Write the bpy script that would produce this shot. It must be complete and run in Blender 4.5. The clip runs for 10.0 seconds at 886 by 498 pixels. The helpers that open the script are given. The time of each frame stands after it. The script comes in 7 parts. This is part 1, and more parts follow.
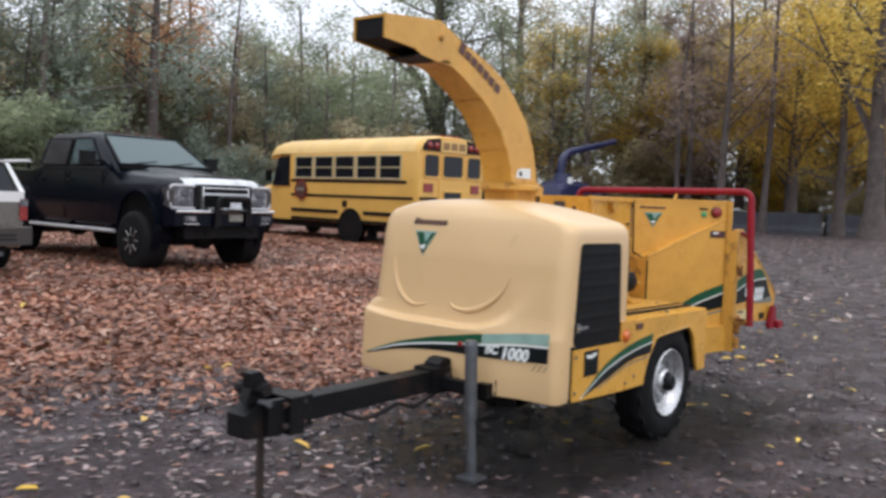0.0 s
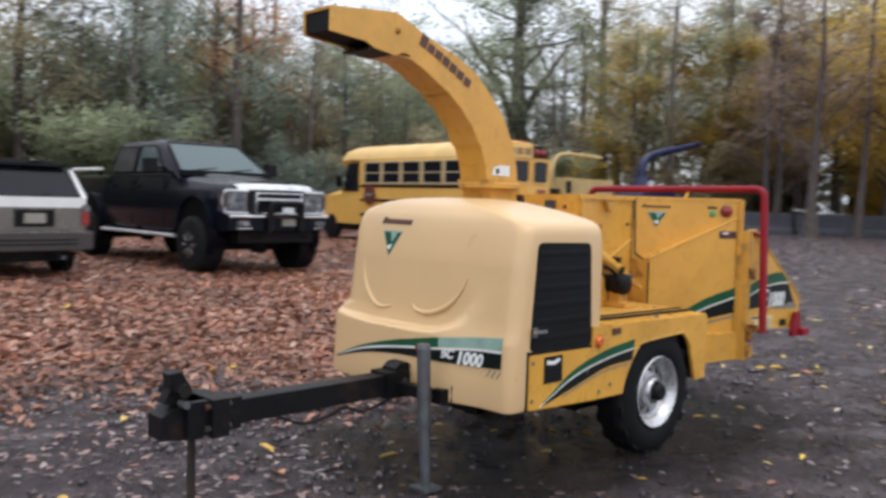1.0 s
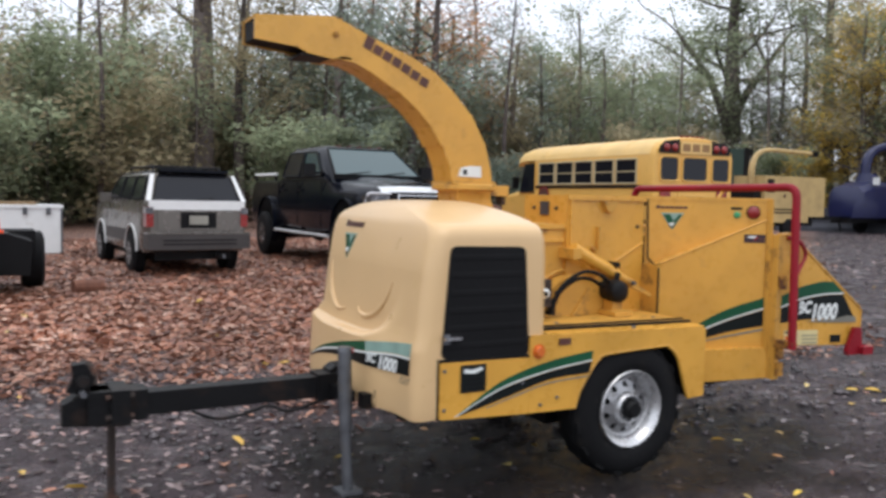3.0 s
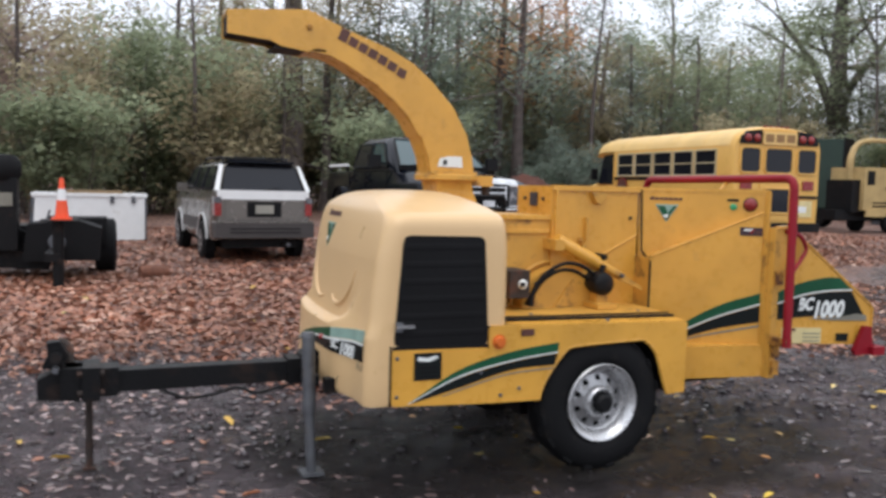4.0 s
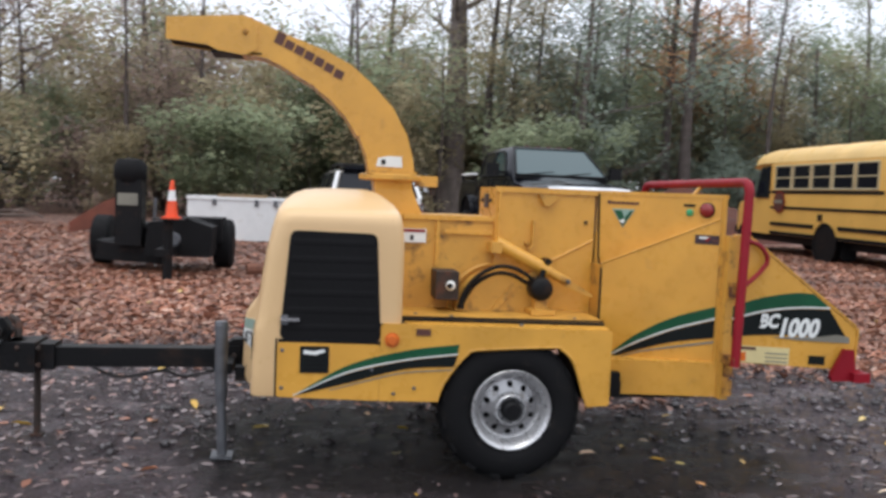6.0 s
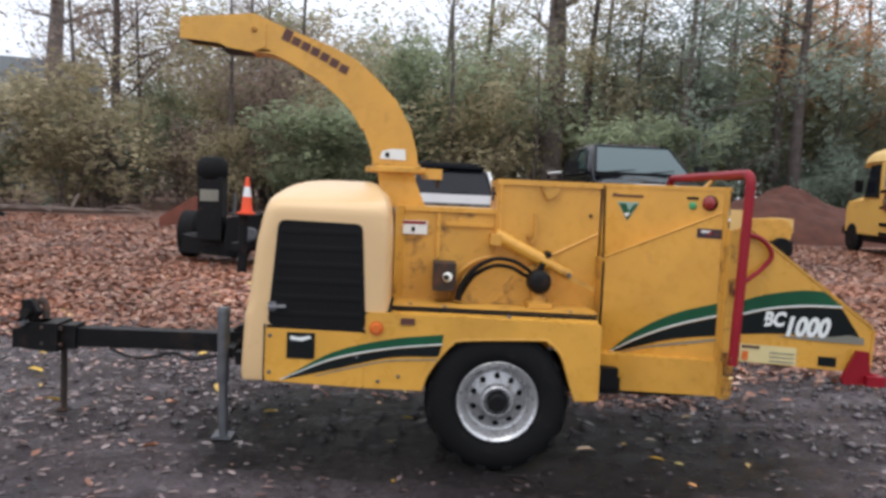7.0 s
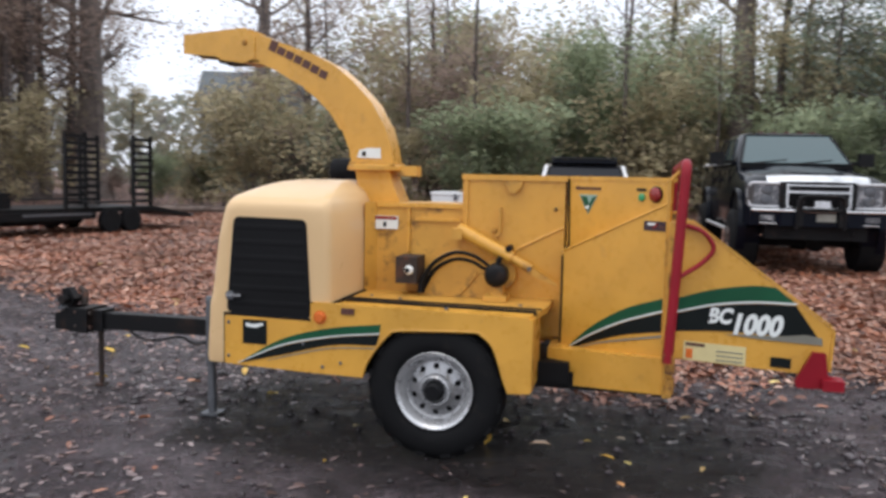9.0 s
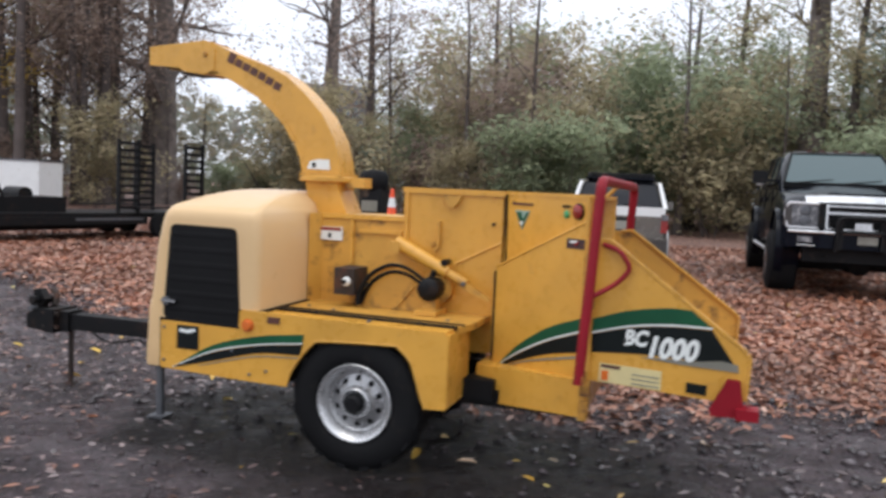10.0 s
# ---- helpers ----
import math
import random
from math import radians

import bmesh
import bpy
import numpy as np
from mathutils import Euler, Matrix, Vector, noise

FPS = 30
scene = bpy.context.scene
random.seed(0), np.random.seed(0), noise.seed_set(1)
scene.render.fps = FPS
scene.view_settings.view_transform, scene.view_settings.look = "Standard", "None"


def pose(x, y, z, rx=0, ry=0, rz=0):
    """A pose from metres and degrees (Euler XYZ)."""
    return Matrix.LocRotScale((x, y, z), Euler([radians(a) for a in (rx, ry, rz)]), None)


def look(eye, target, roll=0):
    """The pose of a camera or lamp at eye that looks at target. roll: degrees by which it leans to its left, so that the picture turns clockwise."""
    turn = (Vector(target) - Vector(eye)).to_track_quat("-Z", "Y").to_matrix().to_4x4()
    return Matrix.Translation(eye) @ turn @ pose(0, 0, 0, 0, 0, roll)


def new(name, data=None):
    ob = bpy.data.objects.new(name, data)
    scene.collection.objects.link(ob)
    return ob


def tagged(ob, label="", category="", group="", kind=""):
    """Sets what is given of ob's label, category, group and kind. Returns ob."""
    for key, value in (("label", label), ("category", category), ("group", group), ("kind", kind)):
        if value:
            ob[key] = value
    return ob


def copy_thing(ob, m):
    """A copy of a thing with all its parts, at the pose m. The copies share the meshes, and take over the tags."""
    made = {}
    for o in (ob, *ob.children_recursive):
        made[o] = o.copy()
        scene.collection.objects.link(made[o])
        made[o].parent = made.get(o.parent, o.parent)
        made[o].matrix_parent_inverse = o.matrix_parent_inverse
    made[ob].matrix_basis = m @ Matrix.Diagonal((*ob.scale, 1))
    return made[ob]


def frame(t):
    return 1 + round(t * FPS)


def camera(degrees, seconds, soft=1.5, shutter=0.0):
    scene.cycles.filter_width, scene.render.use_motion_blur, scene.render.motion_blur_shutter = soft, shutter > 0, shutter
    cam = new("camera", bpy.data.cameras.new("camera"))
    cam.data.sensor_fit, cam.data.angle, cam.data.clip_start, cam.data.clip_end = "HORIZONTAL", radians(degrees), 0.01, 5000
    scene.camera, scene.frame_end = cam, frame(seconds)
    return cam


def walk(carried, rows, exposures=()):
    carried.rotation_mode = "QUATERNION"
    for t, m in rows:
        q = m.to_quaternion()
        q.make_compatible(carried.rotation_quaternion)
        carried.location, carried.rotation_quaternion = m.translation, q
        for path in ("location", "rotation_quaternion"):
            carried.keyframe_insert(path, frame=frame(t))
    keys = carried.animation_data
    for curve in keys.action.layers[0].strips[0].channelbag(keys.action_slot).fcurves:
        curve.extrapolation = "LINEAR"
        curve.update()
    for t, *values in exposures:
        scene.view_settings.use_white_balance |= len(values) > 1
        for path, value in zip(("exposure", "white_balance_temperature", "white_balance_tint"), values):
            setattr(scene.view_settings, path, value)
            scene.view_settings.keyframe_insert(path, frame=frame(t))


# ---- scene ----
# The place is drawn in units of U metres; +x runs to the chipper's rear, +y away from the walk.
U = 0.94
cam = camera(56.5, 10.0, soft=3.1, shutter=0.7)
METRES, EYE, TILT, LEAN, TURN = 7.635 * U, 1.55 * U, 0.0, 0.0, -50.0
ROWS = [
    (0.0, 0.0, 0.0, 0.0, 0.13, -3.53, -2.03),
    (0.5, 0.0462, 0.019, -0.0012, 1.68, -3.6, -1.65),
    (1.0, 0.0951, 0.0289, -0.0029, 6.28, -3.31, -1.65),
    (1.5, 0.1432, 0.0425, -0.0031, 12.14, -4.4, -1.95),
    (2.0, 0.1907, 0.0619, 0.0001, 13.6, -4.18, -1.19),
    (2.2, 0.2120, 0.0660, 0.0005, 16.0, -3.5, -0.8),
    (3.3, 0.3160, 0.0990, 0.0034, 21.9, -3.4, -1.1),
    (3.5, 0.3329, 0.1056, 0.0034, 22.43, -2.91, -0.79),
    (4.0, 0.3775, 0.123, 0.004, 28.07, -4.36, -1.45),
    (4.5, 0.4118, 0.1553, 0.0024, 28.31, -4.46, -2.39),
    (5.0, 0.4568, 0.1732, 0.0004, 33.86, -4.76, -1.29),
    (5.2, 0.4732, 0.1820, -0.001, 35.6, -3.9, -1.55),
    (6.3, 0.5682, 0.2522, 0.0015, 43.2, -4.3, -2.9),
    (6.5, 0.5821, 0.2611, 0.0009, 44.94, -4.89, -3.41),
    (7.0, 0.6082, 0.2926, -0.0015, 48.39, -4.29, -2.51),
    (7.5, 0.6373, 0.3289, 0.0013, 49.91, -4.5, -1.9),
    (8.0, 0.6806, 0.358, 0.0039, 53.9, -5.22, -2.44),
    (8.5, 0.7042, 0.3986, 0.0015, 57.89, -5.36, -1.52),
    (9.0, 0.7357, 0.4404, 0.004, 62.46, -4.95, -1.28),
    (9.5, 0.7661, 0.4866, 0.0069, 65.69, -4.65, -1.38),
    (10.0, 0.7801, 0.5409, 0.0078, 67.6, -4.23, -2.46),
]
walk(cam, [(t, pose(-5.171 * U, -3.0896 * U, EYE, TILT, LEAN, TURN) @ pose(METRES * x, METRES * y, METRES * z, 90 + pitch, roll, yaw)) for t, x, y, z, yaw, pitch, roll in ROWS])

# ---- light: an overcast autumn sky ----
world = bpy.data.worlds.new("overcast_sky")
scene.world = world
world.use_nodes = True
wn, wl = world.node_tree.nodes, world.node_tree.links
sky = wn.new("ShaderNodeTexSky")
sky.sky_type, sky.sun_disc, sky.sun_elevation, sky.sun_rotation = "NISHITA", False, radians(48), radians(200)
veil = wn.new("ShaderNodeMix")
veil.data_type = "RGBA"
veil.inputs[0].default_value = 0.9
wl.new(sky.outputs[0], veil.inputs[6])
# an even cloud deck, brighter overhead than at the horizon
wc = wn.new("ShaderNodeTexCoord")
sep = wn.new("ShaderNodeSeparateXYZ")
wl.new(wc.outputs["Generated"], sep.inputs[0])
deck = wn.new("ShaderNodeValToRGB")
deck.color_ramp.elements[0].position, deck.color_ramp.elements[0].color = 0.0, (0.535, 0.562, 0.635, 1)
deck.color_ramp.elements[1].position, deck.color_ramp.elements[1].color = 1.0, (0.99, 1.03, 1.10, 1)
wl.new(sep.outputs[2], deck.inputs[0])
gain = wn.new("ShaderNodeVectorMath")
gain.operation = "SCALE"
gain.inputs[3].default_value = 17.0
wl.new(deck.outputs[0], gain.inputs[0])
wl.new(gain.outputs[0], veil.inputs[7])
wl.new(veil.outputs[2], wn["Background"].inputs[0])
wn["Background"].inputs[1].default_value = 0.112
sun = new("sun", bpy.data.lights.new("sun", "SUN"))
sun.data.energy, sun.data.angle, sun.data.color = 0.7, radians(35), (1, 0.97, 0.92)
sun.matrix_world = look((-4, -9, 24), (0, 0, 0))

# ---- materials ----
def shader(name):
    m = bpy.data.materials.new(name)
    m.use_nodes = True
    return m, m.node_tree.nodes, m.node_tree.links, m.node_tree.nodes["Principled BSDF"]


def noise_tex(n, l, scale, detail=4.0, coord="Object", rough=0.6):
    c = n.new("ShaderNodeTexCoord")
    t = n.new("ShaderNodeTexNoise")
    t.inputs["Scale"].default_value, t.inputs["Detail"].default_value, t.inputs["Roughness"].default_value = scale, detail, rough
    l.new(c.outputs[coord], t.inputs["Vector"])
    return t


def ramp(n, l, src, stops):
    r = n.new("ShaderNodeValToRGB")
    while len(r.color_ramp.elements) < len(stops):
        r.color_ramp.elements.new(0.5)
    for e, (p, c) in zip(r.color_ramp.elements, stops):
        e.position, e.color = p, (*c, 1) if len(c) == 3 else c
    l.new(src, r.inputs[0])
    return r


def mat(name, col, rough=0.5, metal=0.0, dark=0.75, scale=3.0, bump=0.08, bscale=45.0, dirt=None, dirt_at=(0.62, 0.75), dscale=7.0, island=0.0, coat=0.0, spec=0.5):
    """Paint, metal, rubber or plastic: colour drifting at a large scale, fine relief, roughness that varies, patches of dirt."""
    m, n, l, b = shader(name)
    big = noise_tex(n, l, scale)
    base = ramp(n, l, big.outputs[0], [(0.3, tuple(c * dark for c in col)), (0.62, col)])
    out = base.outputs[0]
    if dirt:
        d = noise_tex(n, l, dscale, 8.0)
        f = ramp(n, l, d.outputs[0], [(dirt_at[0], (0, 0, 0)), (dirt_at[1], (1, 1, 1))])
        mix = n.new("ShaderNodeMix")
        mix.data_type = "RGBA"
        mix.inputs[7].default_value = (*dirt, 1)
        l.new(f.outputs[0], mix.inputs[0])
        l.new(out, mix.inputs[6])
        out = mix.outputs[2]
    if island:
        g = n.new("ShaderNodeNewGeometry")
        hsv = n.new("ShaderNodeHueSaturation")
        mr = n.new("ShaderNodeMapRange")
        mr.inputs[3].default_value, mr.inputs[4].default_value = 1 - island, 1 + island
        l.new(g.outputs["Random Per Island"], mr.inputs[0])
        l.new(mr.outputs[0], hsv.inputs["Value"])
        l.new(out, hsv.inputs["Color"])
        out = hsv.outputs[0]
    l.new(out, b.inputs["Base Color"])
    fine = noise_tex(n, l, bscale, 3.0)
    rr = n.new("ShaderNodeMapRange")
    rr.inputs[3].default_value, rr.inputs[4].default_value = max(0.02, rough - 0.12), min(1, rough + 0.12)
    l.new(noise_tex(n, l, scale * 4).outputs[0], rr.inputs[0])
    l.new(rr.outputs[0], b.inputs["Roughness"])
    bp = n.new("ShaderNodeBump")
    bp.inputs["Strength"].default_value, bp.inputs["Distance"].default_value = bump, 0.01
    l.new(fine.outputs[0], bp.inputs["Height"])
    l.new(bp.outputs[0], b.inputs["Normal"])
    b.inputs["Metallic"].default_value = metal
    b.inputs["Coat Weight"].default_value = coat
    b.inputs["Specular IOR Level"].default_value = spec
    return m


def leaf_mat(name, cols, rough=0.6, spread=0.25, through_light=0.45, calm=0.0):
    """Leaves: each one takes its own colour between the given ones."""
    m, n, l, b = shader(name)
    g = n.new("ShaderNodeNewGeometry")
    k = len(cols)
    mean = [sum(c[i] for c in cols) / k for i in range(3)]
    cols = [tuple(m_ + (v - m_) * (1 - calm) for v, m_ in zip(c, mean)) for c in cols]
    r = ramp(n, l, g.outputs["Random Per Island"], [(i / max(1, k - 1), c) for i, c in enumerate(cols)])
    o = noise_tex(n, l, 0.5, 2.0)
    hsv = n.new("ShaderNodeHueSaturation")
    mr = n.new("ShaderNodeMapRange")
    mr.inputs[1].default_value, mr.inputs[2].default_value = 0.3, 0.7
    mr.inputs[3].default_value, mr.inputs[4].default_value = 1 - spread, 1 + spread
    l.new(o.outputs[0], mr.inputs[0])
    l.new(mr.outputs[0], hsv.inputs["Value"])
    l.new(r.outputs[0], hsv.inputs["Color"])
    l.new(hsv.outputs[0], b.inputs["Base Color"])
    b.inputs["Roughness"].default_value = rough
    tr = n.new("ShaderNodeBsdfTranslucent")
    l.new(hsv.outputs[0], tr.inputs[0])
    mx = n.new("ShaderNodeMixShader")
    mx.inputs[0].default_value = through_light
    l.new(b.outputs[0], mx.inputs[1])
    l.new(tr.outputs[0], mx.inputs[2])
    l.new(mx.outputs[0], n["Material Output"].inputs[0])
    return m


def glass_mat(name, tint, rough=0.05, gloss=0.8):
    m, n, l, b = shader(name)
    b.inputs["Base Color"].default_value = (*tint, 1)
    b.inputs["Roughness"].default_value = rough
    b.inputs["IOR"].default_value = 1.5
    b.inputs["Specular IOR Level"].default_value = gloss
    return m


YELLOW = mat("yellow_paint", (0.69, 0.352, 0.055), 0.29, dark=0.80, dirt=(0.30, 0.15, 0.04), dirt_at=(0.64, 0.84), bump=0.06)
YELLOW_WORN = mat("worn_yellow_paint", (0.64, 0.332, 0.056), 0.5, dark=0.78, dirt=(0.13, 0.062, 0.022), dirt_at=(0.55, 0.72), dscale=9, bump=0.12)
RUSTY = mat("rusty_yellow_paint", (0.55, 0.26, 0.04), 0.7, dark=0.6, dirt=(0.10, 0.035, 0.012), dirt_at=(0.45, 0.6), dscale=14, bump=0.3)
DARK_RUST = mat("dark_rusty_steel", (0.035, 0.024, 0.02), 0.8, dark=0.5, dirt=(0.09, 0.035, 0.02), dirt_at=(0.5, 0.7), dscale=14, bump=0.3)
TAN = mat("tan_fibreglass", (0.70, 0.472, 0.245), 0.32, dark=0.93, scale=1.5, dirt=(0.64, 0.43, 0.19), dirt_at=(0.6, 0.85), bump=0.03)
BLACK = mat("black_plastic", (0.006, 0.006, 0.007), 0.65, bump=0.1, spec=0.18)
BLACK_STEEL = mat("black_painted_steel", (0.007, 0.007, 0.008), 0.5, dirt=(0.024, 0.015, 0.012), dirt_at=(0.55, 0.7), bump=0.3, spec=0.18)
RUBBER = mat("tyre_rubber", (0.009, 0.009, 0.010), 0.75, dirt=(0.026, 0.022, 0.019), dirt_at=(0.58, 0.75), bump=0.25, spec=0.14)
RIM = mat("silver_rim_paint", (0.62, 0.62, 0.63), 0.28, metal=0.7, dirt=(0.25, 0.22, 0.2), dirt_at=(0.6, 0.75), dscale=18)
RIM_DISC = mat("dull_silver_disc_paint", (0.40, 0.40, 0.41), 0.30, metal=0.75, dark=0.8, scale=6, dirt=(0.16, 0.14, 0.12), dirt_at=(0.58, 0.72), dscale=20)
GALV = mat("galvanised_steel", (0.15, 0.155, 0.17), 0.5, metal=0.6, dark=0.6, scale=14, dirt=(0.12, 0.10, 0.08), dirt_at=(0.55, 0.7))
RED = mat("red_paint", (0.26, 0.008, 0.018), 0.45, dark=0.75, spec=0.22, dirt=(0.16, 0.02, 0.015), dirt_at=(0.65, 0.8))
GREEN_VINYL = mat("green_vinyl", (0.012, 0.085, 0.040), 0.4, spec=0.2, dark=0.7)
TEAL_VINYL = mat("pale_teal_vinyl", (0.28, 0.42, 0.36), 0.35, dark=0.75, scale=9)
BLACK_VINYL = mat("black_vinyl", (0.008, 0.011, 0.011), 0.4, spec=0.15)
WHITE_VINYL = mat("white_vinyl", (0.78, 0.80, 0.78), 0.4, dark=0.9)
GREY_VINYL = mat("grey_vinyl", (0.22, 0.21, 0.17), 0.45)
CREAM_VINYL = mat("cream_vinyl", (0.72, 0.60, 0.30), 0.45)
MAROON = mat("maroon_vinyl", (0.10, 0.035, 0.025), 0.5)
AMBER = mat("amber_lens", (0.75, 0.16, 0.02), 0.2, coat=0.6)
RED_LENS = mat("red_lens", (0.26, 0.016, 0.014), 0.25, coat=0.3)
CHROME = mat("chrome", (0.58, 0.59, 0.60), 0.2, metal=1.0, bump=0.02)
BRASS = mat("green_button", (0.05, 0.35, 0.14), 0.4)
GREY_TRIM_DARK = mat("dark_grey_steel", (0.05, 0.045, 0.055), 0.5)
DARK_VINYL = mat("dark_plum_vinyl", (0.035, 0.014, 0.022), 0.4)


# ---- helpers for meshes and things ----
def thing(name, label, category, at=(0, 0, 0), turn=0.0, group="", kind=""):
    ob = new(name)
    ob.empty_display_size = 0.2
    ob.matrix_basis = pose(at[0] * U, at[1] * U, at[2] * U, 0, 0, turn)
    return tagged(ob, label, category, group, kind)


def link_mesh(name, me, parent, label=""):
    ob = new(name, me)
    ob.parent = parent
    if label:
        ob["label"] = label
    return ob


def part(name, bm, material, parent, label="", smooth=None):
    """One mesh object out of a bmesh drawn in units, under a thing or a part."""
    me = bpy.data.meshes.new(name)
    bmesh.ops.recalc_face_normals(bm, faces=bm.faces[:])
    bmesh.ops.scale(bm, vec=(U, U, U), verts=bm.verts[:])
    if smooth is not None:
        for f in bm.faces:
            f.smooth = True
        for e in bm.edges:
            if len(e.link_faces) == 2 and e.calc_face_angle(0) > radians(smooth):
                e.smooth = False
    bm.to_mesh(me)
    bm.free()
    me.materials.append(material)
    return link_mesh(name, me, parent, label)


def box(bm, x0, x1, y0, y1, z0, z1, m=None):
    vs = [bm.verts.new((x, y, z)) for x in (x0, x1) for y in (y0, y1) for z in (z0, z1)]
    fs = [bm.faces.new([vs[i] for i in q]) for q in ((0, 1, 3, 2), (4, 6, 7, 5), (0, 4, 5, 1), (2, 3, 7, 6), (0, 2, 6, 4), (1, 5, 7, 3))]
    if m is not None:
        bmesh.ops.transform(bm, matrix=m, verts=vs)
    return fs


def bev(bm, w, seg=2, angle=30):
    es = [e for e in bm.edges if len(e.link_faces) == 2 and e.calc_face_angle(0) > radians(angle)]
    bmesh.ops.bevel(bm, geom=es, offset=w, segments=seg, affect="EDGES", profile=0.6, clamp_overlap=True)
    return bm


def B(x0, x1, y0, y1, z0, z1, w=0.0, seg=2, m=None):
    bm = bmesh.new()
    box(bm, x0, x1, y0, y1, z0, z1, m)
    return bev(bm, w, seg) if w else bm


def prism(pts, axis, a, b, w=0.0, seg=2, bm=None):
    """A polygon drawn in the plane across an axis, pushed from a to b along it."""
    own = bm is None
    bm = bm or bmesh.new()

    def P(p, v):
        return {"x": (v, p[0], p[1]), "y": (p[0], v, p[1]), "z": (p[0], p[1], v)}[axis]
    lo, hi = [bm.verts.new(P(p, a)) for p in pts], [bm.verts.new(P(p, b)) for p in pts]
    bm.faces.new(lo), bm.faces.new(hi[::-1])
    for i in range(len(pts)):
        j = (i + 1) % len(pts)
        bm.faces.new((lo[i], hi[i], hi[j], lo[j]))
    return bev(bm, w, seg) if w and own else bm


def tube(bm, path, r, seg=10, caps=True):
    """A round bar along a path; r is one radius or one for each point."""
    path = [Vector(p) for p in path]
    rs = r if isinstance(r, (list, tuple)) else [r] * len(path)
    rings, up = [], None
    for i, p in enumerate(path):
        d = (path[min(i + 1, len(path) - 1)] - path[max(i - 1, 0)]).normalized()
        if up is None:
            up = Vector((0, 0, 1)) if abs(d.z) < 0.9 else Vector((1, 0, 0))
        side = d.cross(up).normalized()
        up = side.cross(d).normalized()
        rings.append([bm.verts.new(p + (side * math.cos(k * math.tau / seg) + up * math.sin(k * math.tau / seg)) * rs[i]) for k in range(seg)])
    for a, b in zip(rings, rings[1:]):
        for k in range(seg):
            bm.faces.new((a[k], a[(k + 1) % seg], b[(k + 1) % seg], b[k]))
    if caps:
        bm.faces.new(rings[0][::-1]), bm.faces.new(rings[-1])
    return bm


def T(path, r, seg=10):
    return tube(bmesh.new(), path, r, seg)


def arc_path(pts, r=0.06, n=4):
    """A polyline with its inner corners rounded."""
    pts = [Vector(p) for p in pts]
    out = [pts[0]]
    for a, b, c in zip(pts, pts[1:], pts[2:]):
        p, q = b + (a - b).normalized() * r, b + (c - b).normalized() * r
        for k in range(n + 1):
            t = k / n
            out.append(p.lerp(b, t).lerp(b.lerp(q, t), t))
    return out + [pts[-1]]


def curve(pts, n=6):
    """A smooth line through points (Catmull-Rom)."""
    pts = [Vector(p) for p in pts]
    ext = [2 * pts[0] - pts[1]] + pts + [2 * pts[-1] - pts[-2]]
    out = []
    for a, b, c, d in zip(ext, ext[1:], ext[2:], ext[3:]):
        for k in range(n):
            t = k / n
            out.append(0.5 * (2 * b + (c - a) * t + (2 * a - 5 * b + 4 * c - d) * t * t + (3 * b - a - 3 * c + d) * t ** 3))
    return out + [pts[-1]]


def lathe(prof, axis, centre, seg=28, bm=None):
    """A profile of (distance along the axis, radius) turned round it."""
    bm = bm or bmesh.new()
    c = Vector(centre)
    rings = []
    for d, r in prof:
        ring = []
        for k in range(seg):
            u, v = r * math.cos(k * math.tau / seg), r * math.sin(k * math.tau / seg)
            ring.append(bm.verts.new(c + Vector({"x": (d, u, v), "y": (u, d, v), "z": (u, v, d)}[axis])))
        rings.append(ring)
    for a, b in zip(rings, rings[1:]):
        for k in range(seg):
            bm.faces.new((a[k], a[(k + 1) % seg], b[(k + 1) % seg], b[k]))
    if prof[0][1] > 1e-5:
        bm.faces.new(rings[0][::-1])
    if prof[-1][1] > 1e-5:
        bm.faces.new(rings[-1])
    return bm


def loft(rings, cap=True, bm=None):
    bm = bm or bmesh.new()
    vr = [[bm.verts.new(p) for p in ring] for ring in rings]
    n = len(vr[0])
    for a, b in zip(vr, vr[1:]):
        for k in range(n):
            bm.faces.new((a[k], a[(k + 1) % n], b[(k + 1) % n], b[k]))
    if cap:
        bm.faces.new(vr[0][::-1]), bm.faces.new(vr[-1])
    return bm


def sheet(fn, us, vs, thick=0.0):
    """A grid of points fn(u, v) as a skin."""
    bm = bmesh.new()
    g = [[bm.verts.new(fn(u, v)) for v in vs] for u in us]
    for i in range(len(us) - 1):
        for j in range(len(vs) - 1):
            bm.faces.new((g[i][j], g[i + 1][j], g[i + 1][j + 1], g[i][j + 1]))
    if thick:
        bmesh.ops.solidify(bm, geom=bm.faces[:], thickness=thick)
    return bm


def strip(fn, top, bottom, n=14, lift=0.004):
    """A vinyl stripe between two curves (u, v), laid on a surface fn(u, v, lift)."""
    a, b = curve([(*p, 0) for p in top], n), curve([(*p, 0) for p in bottom], n)
    bm = bmesh.new()
    rows = [[bm.verts.new(fn(p[0], p[1], h)) for p in c] for c, h in ((a, lift - 0.003), (a, lift), (b, lift), (b, lift - 0.003))]
    for va, vb in zip(rows, rows[1:]):
        for i in range(min(len(va), len(vb)) - 1):
            bm.faces.new((va[i], va[i + 1], vb[i + 1], vb[i]))
    return bm


def poly(fn, pts, lift=0.004):
    """A flat sticker with a thin edge."""
    bm = bmesh.new()
    hi, lo = [bm.verts.new(fn(u, v, lift)) for u, v in pts], [bm.verts.new(fn(u, v, lift - 0.003)) for u, v in pts]
    bm.faces.new(hi)
    for k in range(len(pts)):
        bm.faces.new((hi[k], hi[k - 1], lo[k - 1], lo[k]))
    return bm


